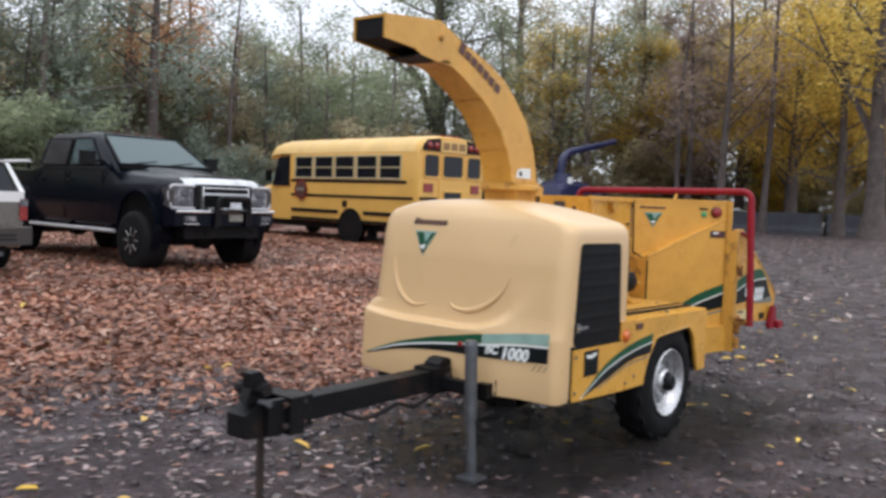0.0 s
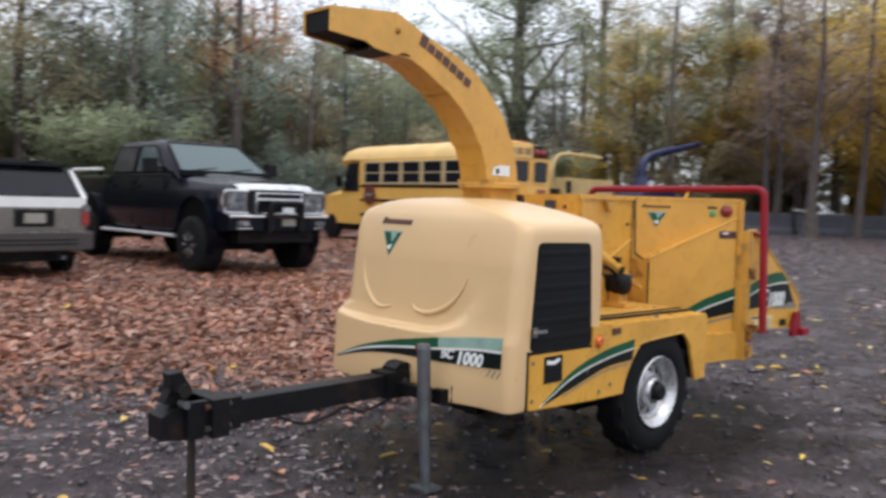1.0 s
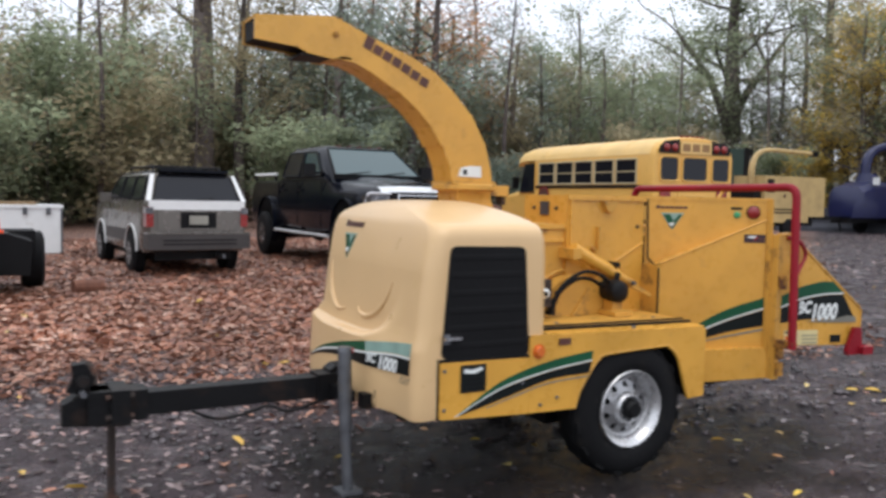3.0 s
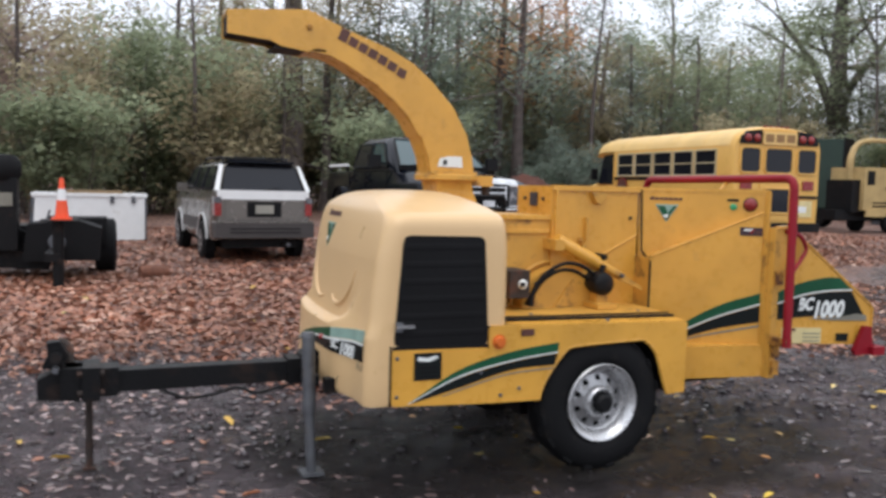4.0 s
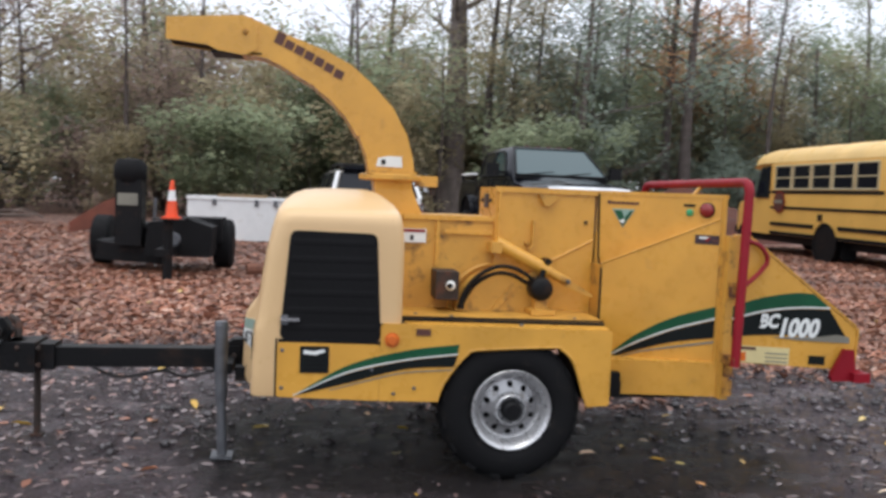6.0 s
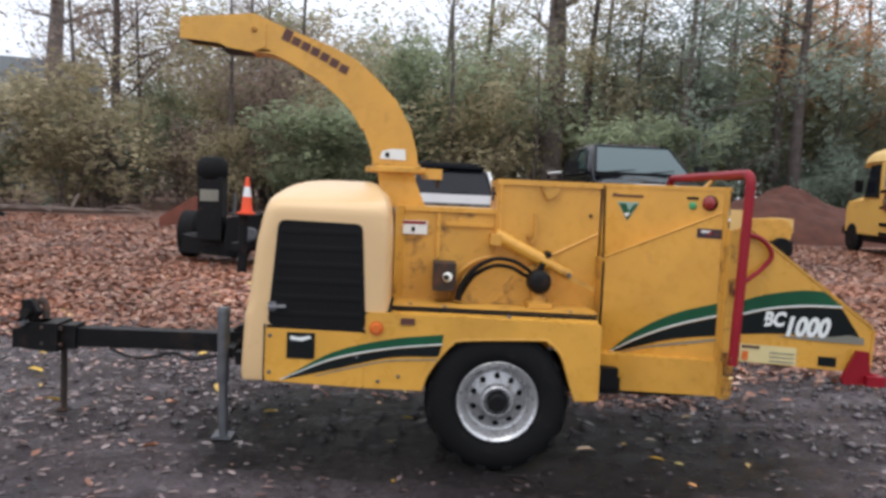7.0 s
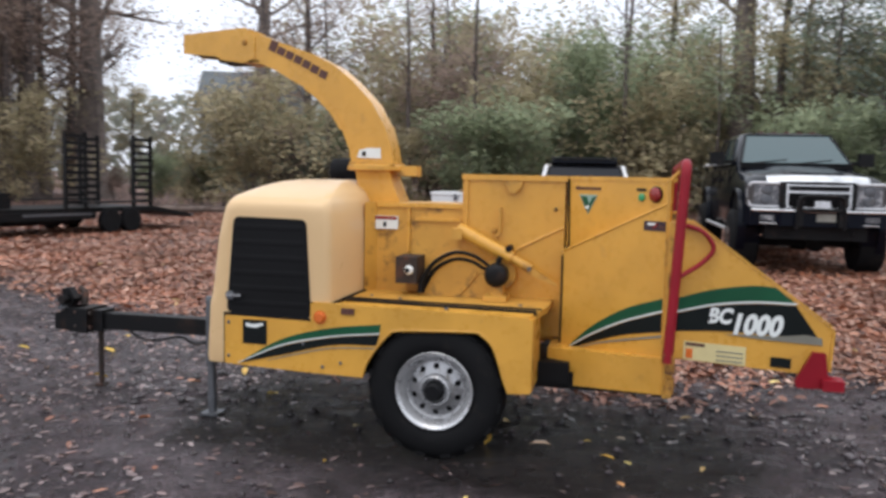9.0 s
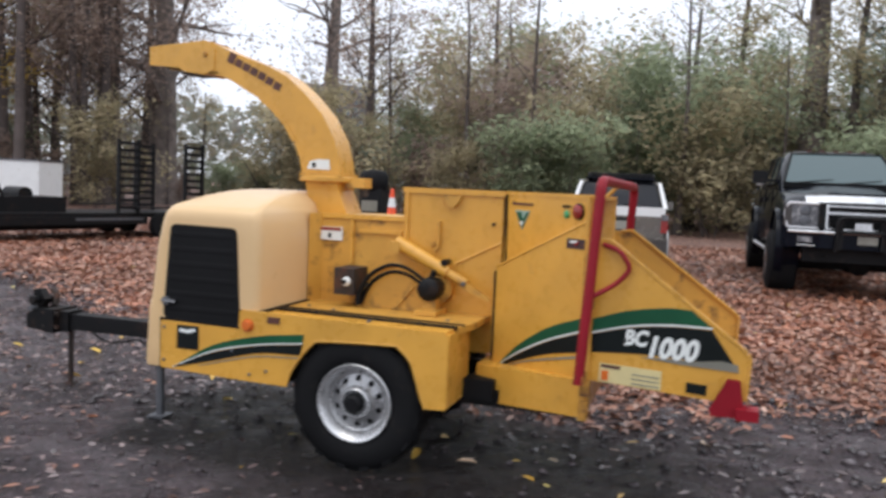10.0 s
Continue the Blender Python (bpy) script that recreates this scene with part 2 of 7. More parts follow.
def letters(text, fn, u, v, height, slant=0.2, lift=0.007, stretch=0.85):
    """Raised letters out of the built-in font, laid on a surface."""
    cu = bpy.data.curves.new("letters", "FONT")
    cu.body, cu.size, cu.offset, cu.resolution_u = text, 1.0, 0.045, 3
    ob = new("letters", cu)
    me = ob.to_mesh()
    bm = bmesh.new()
    bm.from_mesh(me)
    ob.to_mesh_clear()
    bpy.data.objects.remove(ob)
    bpy.data.curves.remove(cu)
    for w in bm.verts:
        x, y = w.co.x * height * stretch * 1.4, w.co.y * height * 1.4
        w.co = fn(u + x + y * slant, v + y, lift)
    return bm


# ---- ground ----
EDGE = [(-60, 14), (-15, 8), (-9, 5.6), (-4, 3.4), (-2.6, 2.9), (-1.4, 1.9), (-0.5, 1.6), (1.6, 1.7), (2.4, 2.0), (4.3, 2.1), (6, 2.9), (9, 5.2), (14, 9.0), (22, 15), (40, 28), (90, 60)]


def litter(x, y):
    """How much fallen leaf lies at a place, 0 to 1."""
    e = between2(EDGE, x)
    n = noise.noise((x * 0.35, y * 0.35, 3.0)) * 1.3 + noise.noise((x * 1.3, y * 1.3, 7.0)) * 0.5
    t = (y - e + n) / 2.3 + 0.45
    return min(1.0, max(0.0, t))


def between2(table, x):
    for a, b in zip(table, table[1:]):
        if x <= b[0]:
            return a[1] + (b[1] - a[1]) * max(0.0, (x - a[0]) / (b[0] - a[0]))
    return table[-1][1]


def rise(x, y):
    """Churned mud with shallow wheel ruts, flat where things stand."""
    h = 0.022 * noise.noise((x * 0.8, y * 0.8, 0)) + 0.016 * noise.noise((x * 2.6, y * 2.6, 4)) + 0.015 * noise.noise((x * 6, y * 6, 9)) + 0.013 * noise.noise((x * 13, y * 13, 2))
    lane = math.exp(-((y + 1.75 + 0.25 * math.sin(x * 0.5)) / 0.28) ** 2) + math.exp(-((y + 3.3 + 0.2 * math.sin(x * 0.4)) / 0.3) ** 2)
    near = min(1.0, max(0.0, (math.hypot(x / 3.2, y / 1.6) - 0.6)))
    rut = math.exp(-(x / 0.34) ** 2 - ((abs(y) - 0.66) / 0.2) ** 2)
    lumps = 0.016 * noise.noise((x * 5.0, y * 8.0, 31.0)) if abs(x) < 5 and abs(y) < 3 else 0.0
    return (h - 0.02 * lane) * (0.4 + 0.6 * near) - 0.008 - 0.028 * rut + (lumps * churned(x, y) if lumps else 0.0)


def wet_shade(x, y):
    """Wet wheel lane, with the machine's under-shade put into its dark colour; ragged edges."""
    n = noise.noise((x * 0.6, y * 0.9, 12.0)) * 0.5 + noise.noise((x * 1.9, y * 2.4, 5.0)) * 0.35
    lane = 1.15 - abs(y + 0.25 + 0.15 * x) / 1.15
    ends = min(1.0, max(0.0, (x + 2.1) / 0.8)) * min(1.0, max(0.0, (2.2 - x) / 1.2))
    return min(1.0, max(0.0, lane * 1.3 * ends + n * 0.7 * ends))


def churned(x, y):
    """Freshly churned, standing-wet mud under and beside the machine."""
    out = math.hypot((x - 0.1) / 3.2, (y - 0.40 + 0.15 * x) / 1.05)
    n = noise.noise((x * 1.1, y * 1.6, 21.0)) * 0.55 + noise.noise((x * 3.0, y * 4.0, 23.0)) * 0.3
    return min(1.0, max(0.0, (1.15 - out) * 1.6 + n)) * (1 - 0.7 * litter(x, y))


def axis_steps(lo, hi, fine, far):
    a = list(np.arange(lo, hi + 1e-6, fine))
    s, v = fine, hi
    while v < far:
        s *= 1.22
        v += s
        a.append(v)
    s, v = fine, lo
    while v > -far:
        s *= 1.22
        v -= s
        a.insert(0, v)
    return a


def ground_mat():
    m, n, l, b = shader("mud_and_leaf_litter")
    at = n.new("ShaderNodeAttribute")
    at.attribute_name = "litter"
    mud_n = noise_tex(n, l, 2.2, 10.0, rough=0.75)
    mud = ramp(n, l, mud_n.outputs[0], [(0.30, (0.027, 0.021, 0.025)), (0.5, (0.076, 0.054, 0.062)), (0.68, (0.172, 0.130, 0.143))])
    grit = noise_tex(n, l, 38.0, 5.0)
    gr = ramp(n, l, grit.outputs[0], [(0.35, (0.40, 0.40, 0.40)), (0.7, (1.7, 1.68, 1.68))])
    mm = n.new("ShaderNodeMix")
    mm.data_type, mm.blend_type = "RGBA", "MULTIPLY"
    mm.inputs[0].default_value = 1.0
    wet_shade_at = n.new("ShaderNodeAttribute")
    wet_shade_at.attribute_name = "wet_shade"
    sk = n.new("ShaderNodeMath")
    sk.operation, sk.use_clamp = "MULTIPLY_ADD", True
    l.new(noise_tex(n, l, 3.2, 7.0, rough=0.7).outputs[0], sk.inputs[0])
    sk.inputs[1].default_value = -1.6
    sa = n.new("ShaderNodeMath")
    sa.operation, sa.inputs[1].default_value, sa.inputs[2].default_value = "MULTIPLY_ADD", 2.5, 0.25
    l.new(wet_shade_at.outputs["Fac"], sa.inputs[0])
    l.new(sa.outputs[0], sk.inputs[2])
    # wet mud and the painted shade under the machine share one near-black colour
    dk = n.new("ShaderNodeMix")
    dk.data_type = "RGBA"
    l.new(sk.outputs[0], dk.inputs[0])
    l.new(mud.outputs[0], dk.inputs[6])
    dk.inputs[7].default_value = (0.0125, 0.0078, 0.0080, 1)
    l.new(dk.outputs[2], mm.inputs[6])
    l.new(gr.outputs[0], mm.inputs[7])
    c = n.new("ShaderNodeTexCoord")
    vo = n.new("ShaderNodeTexVoronoi")
    vo.inputs["Scale"].default_value = 13.0
    l.new(c.outputs["Object"], vo.inputs["Vector"])
    sep = n.new("ShaderNodeSeparateColor")
    l.new(vo.outputs["Color"], sep.inputs[0])
    lf = ramp(n, l, sep.outputs[0], [(0.0, (0.045, 0.021, 0.017)), (0.4, (0.15, 0.066, 0.046)), (0.75, (0.29, 0.14, 0.10)), (1.0, (0.46, 0.29, 0.23))])
    mask = n.new("ShaderNodeMath")
    mask.operation, mask.use_clamp = "MULTIPLY_ADD", True
    nz = noise_tex(n, l, 9.0, 5.0)
    thr = n.new("ShaderNodeMath")
    thr.operation = "SUBTRACT"
    l.new(at.outputs["Fac"], thr.inputs[0])
    l.new(nz.outputs[0], thr.inputs[1])
    l.new(thr.outputs[0], mask.inputs[0])
    mask.inputs[1].default_value, mask.inputs[2].default_value = 4.0, 0.3
    mx = n.new("ShaderNodeMix")
    mx.data_type = "RGBA"
    l.new(mask.outputs[0], mx.inputs[0])
    l.new(mm.outputs[2], mx.inputs[6])
    l.new(lf.outputs[0], mx.inputs[7])
    l.new(mx.outputs[2], b.inputs["Base Color"])
    wet = ramp(n, l, noise_tex(n, l, 2.4, 6.0).outputs[0], [(0.40, (0.07, 0.07, 0.07)), (0.50, (0.20, 0.20, 0.20)), (0.64, (0.48, 0.48, 0.48))])
    rm = n.new("ShaderNodeMix")
    l.new(mask.outputs[0], rm.inputs[0])
    l.new(wet.outputs[0], rm.inputs[2])
    rm.inputs[3].default_value = 0.7
    ch = n.new("ShaderNodeAttribute")
    ch.attribute_name = "churned"
    slick = ramp(n, l, noise_tex(n, l, 5.0, 5.0, rough=0.6).outputs[0], [(0.47, (1, 1, 1)), (0.60, (0, 0, 0))])
    sl = n.new("ShaderNodeMath")
    sl.operation = "MULTIPLY"
    l.new(ch.outputs["Fac"], sl.inputs[0])
    l.new(slick.outputs[0], sl.inputs[1])
    rs = n.new("ShaderNodeMix")
    l.new(sl.outputs[0], rs.inputs[0])
    l.new(rm.outputs[0], rs.inputs[2])
    rs.inputs[3].default_value = 0.10
    l.new(rs.outputs[0], b.inputs["Roughness"])
    sp = n.new("ShaderNodeMapRange")
    sp.inputs[3].default_value, sp.inputs[4].default_value = 0.72, 0.32
    l.new(sk.outputs[0], sp.inputs[0])
    ss = n.new("ShaderNodeMix")
    l.new(sl.outputs[0], ss.inputs[0])
    l.new(sp.outputs[0], ss.inputs[2])
    ss.inputs[3].default_value = 0.9
    l.new(ss.outputs[0], b.inputs["Specular IOR Level"])
    bp = n.new("ShaderNodeBump")
    bp.inputs["Strength"].default_value, bp.inputs["Distance"].default_value = 1.0, 0.05
    add = n.new("ShaderNodeMath")
    clump = noise_tex(n, l, 11.0, 6.0, rough=0.7)
    cl = n.new("ShaderNodeMath")
    cl.operation = "MULTIPLY_ADD"
    cl.inputs[1].default_value = 2.2
    l.new(clump.outputs[0], cl.inputs[0])
    l.new(grit.outputs[0], cl.inputs[2])
    l.new(cl.outputs[0], add.inputs[0])
    l.new(mud_n.outputs[0], add.inputs[1])
    l.new(add.outputs[0], bp.inputs["Height"])
    l.new(bp.outputs[0], b.inputs["Normal"])
    return m


gx, gy = axis_steps(-7, 8, 0.06, 420), axis_steps(-4.5, 4.5, 0.06, 420)
verts = [(x * U, y * U, (rise(x, y) if max(abs(x), abs(y)) < 60 else -0.01) * U) for x in gx for y in gy]
ny = len(gy)
faces = [(i * ny + j, (i + 1) * ny + j, (i + 1) * ny + j + 1, i * ny + j + 1) for i in range(len(gx) - 1) for j in range(ny - 1)]
me = bpy.data.meshes.new("ground")
me.from_pydata(verts, [], faces)
me.materials.append(ground_mat())
at = me.attributes.new("litter", "FLOAT", "POINT")
at.data.foreach_set("value", np.array([litter(x, y) for x in gx for y in gy], dtype=np.float32))
at = me.attributes.new("wet_shade", "FLOAT", "POINT")
at.data.foreach_set("value", np.array([wet_shade(x, y) for x in gx for y in gy], dtype=np.float32))
at = me.attributes.new("churned", "FLOAT", "POINT")
at.data.foreach_set("value", np.array([churned(x, y) if max(abs(x), abs(y)) < 8 else 0.0 for x in gx for y in gy], dtype=np.float32))
me.polygons.foreach_set("use_smooth", [True] * len(me.polygons))
tagged(new("ground", me), "wet dark mud yard partly covered with brown fallen leaves", "ground", kind="structure")


def leaf_mesh(name, centres, normals, sizes, rng, fold=0.25, slim=(0.36, 0.36), broad=False):
    """One mesh of many small folded leaves: six corners each."""
    n = len(centres)
    nrm = normals / np.linalg.norm(normals, axis=1, keepdims=True)
    ref = rng.normal(size=(n, 3))
    a = np.cross(nrm, ref)
    a /= np.linalg.norm(a, axis=1, keepdims=True) + 1e-9
    b = np.cross(nrm, a)
    s = sizes[:, None]
    c = centres
    lift = nrm * s * fold
    w = rng.uniform(slim[0], slim[1], (n, 1)) * s
    off = a * s * rng.uniform(-0.2, 0.2, (n, 1))
    if broad:
        side = [c - a * s * 0.28 - b * w + lift, c + a * s * 0.24 - b * w * 0.9 + lift + off * 0.4, c + a * s * 0.24 + b * w + lift - off * 0.4, c - a * s * 0.28 + b * w * 0.85 + lift]
        pts = np.stack([c - a * s * 0.62, side[0], side[1], c + a * s * 0.62, side[2], side[3]], axis=1).reshape(-1, 3)
        idx = np.arange(n) * 6
        tri = np.stack([np.stack([idx, idx + 1, idx + 2], 1), np.stack([idx, idx + 2, idx + 3], 1), np.stack([idx, idx + 3, idx + 4], 1), np.stack([idx, idx + 4, idx + 5], 1)], 1).reshape(-1, 3)
    else:
        pts = np.stack([c - a * s * 0.6, c - b * w + lift + off, c + a * s * 0.6, c + b * w + lift - off * 0.6], axis=1).reshape(-1, 3)
        idx = np.arange(n) * 4
        tri = np.stack([np.stack([idx, idx + 1, idx + 2], 1), np.stack([idx, idx + 2, idx + 3], 1)], 1).reshape(-1, 3)
    me = bpy.data.meshes.new(name)
    me.vertices.add(len(pts))
    me.vertices.foreach_set("co", (pts * U).astype(np.float32).ravel())
    me.loops.add(len(tri) * 3)
    me.loops.foreach_set("vertex_index", tri.astype(np.int32).ravel())
    me.polygons.add(len(tri))
    me.polygons.foreach_set("loop_start", np.arange(0, len(tri) * 3, 3, dtype=np.int32))
    me.update(calc_edges=True)
    me.validate()
    return me


LITTER_LEAF = leaf_mat("fallen_brown_leaves", [(0.055, 0.022, 0.016), (0.18, 0.066, 0.038), (0.36, 0.14, 0.075), (0.42, 0.205, 0.13), (0.21, 0.078, 0.048), (0.52, 0.34, 0.26), (0.37, 0.14, 0.075), (0.12, 0.046, 0.031)], 0.36, 0.42, 0.1)
DAMP_LEAF = leaf_mat("damp_trodden_leaves", [(0.03, 0.020, 0.019), (0.08, 0.050, 0.046), (0.13, 0.085, 0.080), (0.21, 0.155, 0.15), (0.06, 0.043, 0.042)], 0.22, 0.3, 0.0)
PINK_LEAF = leaf_mat("faded_pinkish_leaves", [(0.09, 0.058, 0.056), (0.16, 0.105, 0.10), (0.24, 0.17, 0.163), (0.14, 0.082, 0.075), (0.24, 0.13, 0.11), (0.33, 0.25, 0.24), (0.12, 0.07, 0.065)], 0.3, 0.3, 0.0)
YELLOW_LEAF = leaf_mat("fallen_yellow_leaves", [(0.70, 0.50, 0.07), (0.62, 0.36, 0.05), (0.70, 0.58, 0.22), (0.60, 0.22, 0.10), (0.75, 0.70, 0.55)], 0.45, 0.1, 0.1)


def scatter(name, count, x0, x1, y0, y1, keep, size, material, label, seed, tilt=0.35, up=0.012, fold=0.15):
    rng = np.random.default_rng(seed)
    xs, ys, rs = rng.uniform(x0, x1, count), rng.uniform(y0, y1, count), rng.uniform(0, 1, count)
    pick = [i for i in range(count) if rs[i] < keep(xs[i], ys[i])]
    c = np.array([(xs[i], ys[i], max(-0.01, rise(xs[i], ys[i])) + up) for i in pick])
    nr = np.column_stack([rng.normal(0, tilt, len(c)), rng.normal(0, tilt, len(c)), np.ones(len(c))])
    me = leaf_mesh(name, c, nr, size * rng.uniform(0.6, 1.35, len(c)), rng, fold, (0.14, 0.36), x1 - x0 < 25)
    me.materials.append(material)
    tagged(new(name, me), label, "fallen leaves", kind="stuff")


scatter("fallen_leaves", 38000, -8, 8, 0.6, 4.2, lambda x, y: litter(x, y) ** 1.2, 0.068, LITTER_LEAF, "brown and rust fallen leaves lying thick on the ground", 11, 0.28)
scatter("fallen_leaves", 42000, -13, 10, 4.0, 10, lambda x, y: litter(x, y) ** 1.4, 0.098, LITTER_LEAF, "brown and rust fallen leaves lying thick on the ground", 17, 0.3)
scatter("fallen_leaves", 46000, -16, 26, 9, 24, lambda x, y: litter(x, y) ** 2, 0.13, LITTER_LEAF, "brown and rust fallen leaves lying thick on the ground", 12, 0.3)
scatter("trodden_leaves", 17000, -8, 12, -4.5, 7, lambda x, y: 0.8 - 0.5 * litter(x, y) - (0.25 if x > 2.5 else 0) - 0.75 * wet_shade(x, y), 0.05, DAMP_LEAF, "dark damp trodden leaves pressed into the mud", 13, 0.1, 0.004, 0.03)
scatter("fallen_leaves", 6000, -9, -0.6, -4, 3.5, lambda x, y: 0.75 * min(1, max(0, (-0.8 - x) / 1.5)), 0.048, PINK_LEAF, "brown and pink leaf scraps pressed into the mud", 16, 0.12, 0.006, 0.04)
scatter("fallen_leaves", 5200, -9, 14, -5, 9, lambda x, y: (0.5 if x < -1.3 else 0.14) - 0.2 * litter(x, y) - 0.25 * wet_shade(x, y), 0.06, LITTER_LEAF, "scattered brown leaf scraps on the mud", 15, 0.12, 0.006, 0.05)
scatter("fallen_leaves", 420, -8, 12, -4, 9, lambda x, y: 0.6, 0.085, YELLOW_LEAF, "scattered yellow leaves on the mud", 14, 0.2)

scatter("fallen_leaves", 15000, 7, 42, -6, 24, lambda x, y: 0.55 * (1 - litter(x, y)) * min(1.0, max(0.2, 0.6 + noise.noise((x * 0.16, y * 0.16, 8.0)))), 0.15, PINK_LEAF, "faded leaf scraps over the far side of the yard", 19, 0.15, 0.008, 0.06)
scatter("fallen_leaves", 60, -1.5, 6, -2.6, 0.5, lambda x, y: 0.6, 0.078, YELLOW_LEAF, "large yellow leaves lying on the wet mud", 18, 0.12, 0.012, 0.1)


def clods(name, count, x0, x1, y0, y1, keep, size, material, label, seed):
    """Small lumps of mud and gravel in one mesh."""
    rng = np.random.default_rng(seed)
    base = np.array([(1, 0, 0), (-1, 0, 0), (0, 1, 0), (0, -1, 0), (0, 0, 1), (0, 0, -1)], dtype=float)
    tri = [(0, 2, 4), (2, 1, 4), (1, 3, 4), (3, 0, 4), (2, 0, 5), (1, 2, 5), (3, 1, 5), (0, 3, 5)]
    vs, fs = [], []
    for _ in range(count):
        x, y = rng.uniform(x0, x1), rng.uniform(y0, y1)
        if rng.uniform() > keep(x, y):
            continue
        r = size * rng.uniform(0.4, 1.0) ** 2 * 1.6
        a = rng.uniform(0, math.tau)
        q = base * r * rng.uniform(0.6, 1.25, (6, 1)) * np.array([1.2, 0.9, 0.6])
        c, s_ = math.cos(a), math.sin(a)
        z = rise(x, y) + r * 0.2
        k = len(vs)
        vs += [((x + p[0] * c - p[1] * s_) * U, (y + p[0] * s_ + p[1] * c) * U, (z + p[2]) * U) for p in q]
        fs += [(k + i, k + j, k + m) for i, j, m in tri]
    me = bpy.data.meshes.new(name)
    me.from_pydata(vs, [], fs)
    me.polygons.foreach_set("use_smooth", [True] * len(me.polygons))
    me.materials.append(material)
    tagged(new(name, me), label, "mud", kind="stuff")


MUD_LUMP = mat("wet_mud_lump", (0.060, 0.046, 0.050), 0.35, dark=0.4, scale=1.5, bump=0.5, bscale=60, island=0.5)
GREY_LUMP = mat("glossy_grey_mud_lump", (0.085, 0.070, 0.075), 0.2, dark=0.35, scale=1.5, bump=0.5, bscale=60, island=0.5)
clods("mud_clods", 7500, -8, 11, -4.5, 6, lambda x, y: 0.9 - 0.8 * litter(x, y) - 0.6 * wet_shade(x, y), 0.018, MUD_LUMP, "small wet clods of mud and gravel", 21)
clods("mud_clods", 1500, -2.4, 4.6, -0.4, 2.2, lambda x, y: 0.75 - 0.5 * litter(x, y) - 0.3 * wet_shade(x, y), 0.028, GREY_LUMP, "lumps of churned grey wet mud", 22)


# ---- the wood chipper ----
chipper = thing("wood_chipper", "towable yellow wood chipper with tan engine hood and curved chute", "wood chipper")


def side_of(u, v, lift):
    return Vector((u, -0.779 - lift, v))


P0, P1 = Vector((0.673, -0.084)), Vector((1.267, -0.625))
FD = (P1 - P0).normalized()
FN = Vector((FD.y, -FD.x))


Q0 = Vector((0.668, -0.240))  # where the lower half begins, proud of the upper one


def crease(s):
    return 1.16 + 0.395 * s


def flare(s, z, lift):
    q = (Q0.lerp(P1, s / 0.806) if z <= crease(s) else P0 + FD * s) + FN * lift
    return Vector((q.x, q.y, z))


def wing_at(u, v, lift):
    return Vector((u, -0.690 - 0.045 * (u - 1.285) / 0.8 - lift, v))


def smooth01(t):
    t = min(1.0, max(0.0, t))
    return t * t * (3 - 2 * t)


LEDGE = [(-0.80, 1.30), (-0.62, 1.22), (-0.522, 1.052), (-0.485, 0.985), (-0.409, 0.899), (-0.33, 0.852), (-0.231, 0.821), (-0.075, 0.811), (0.35, 0.81), (0.60, 0.826), (0.80, 0.84)]
HOOD = [  # height, front, near half-width, far half-width, near corner, far corner
    (0.45, -1.405, 0.760, 0.765, 0.05, 0.09), (0.48, -1.410, 0.766, 0.770, 0.055, 0.10), (0.80, -1.398, 0.766, 0.770, 0.065, 0.10), (0.86, -1.385, 0.766, 0.768, 0.07, 0.14),
    (0.90, -1.378, 0.766, 0.740, 0.07, 0.19), (1.20, -1.345, 0.766, 0.718, 0.075, 0.17), (1.33, -1.318, 0.766, 0.708, 0.08, 0.14), (1.38, -1.305, 0.763, 0.702, 0.085, 0.13),
    (1.405, -1.297, 0.754, 0.698, 0.09, 0.13), (1.425, -1.290, 0.736, 0.693, 0.095, 0.13), (1.44, -1.283, 0.708, 0.688, 0.10, 0.13), (1.452, -1.276, 0.668, 0.682, 0.11, 0.13), (1.472, -1.260, 0.590, 0.668, 0.13, 0.14), (1.496, -1.238, 0.490, 0.625, 0.14, 0.18),
    (1.518, -1.205, 0.375, 0.57, 0.14, 0.18), (1.536, -1.155, 0.265, 0.47, 0.12, 0.17), (1.547, -1.08, 0.16, 0.34, 0.08, 0.14), (1.552, -1.00, 0.08, 0.20, 0.04, 0.10)]


def between(table, x):
    for a, b in zip(table, table[1:]):
        if x <= b[0]:
            t = max(0.0, (x - a[0]) / (b[0] - a[0]))
            return [p + (q - p) * t for p, q in zip(a, b)]
    return list(table[-1])


def hood_x(y, z):
    h = between(HOOD, z)
    soft_edge = 0.020 + 0.12 * smooth01((-0.30 - y) / 0.20)
    bulge = 0.012 + 0.070 * smooth01((y + 0.60) / 0.34) * smooth01((between(LEDGE, y)[1] - z) / soft_edge + 0.5)
    flat = max(0.0, 1 - (abs(y) / 0.80) ** 3)
    return h[1] - bulge * flat


HOOD_REAR = [(0.45, -0.620), (1.27, -0.622), (1.36, -0.632), (1.42, -0.645), (1.47, -0.668), (1.505, -0.705), (1.53, -0.735), (1.545, -0.77), (1.552, -0.81)]


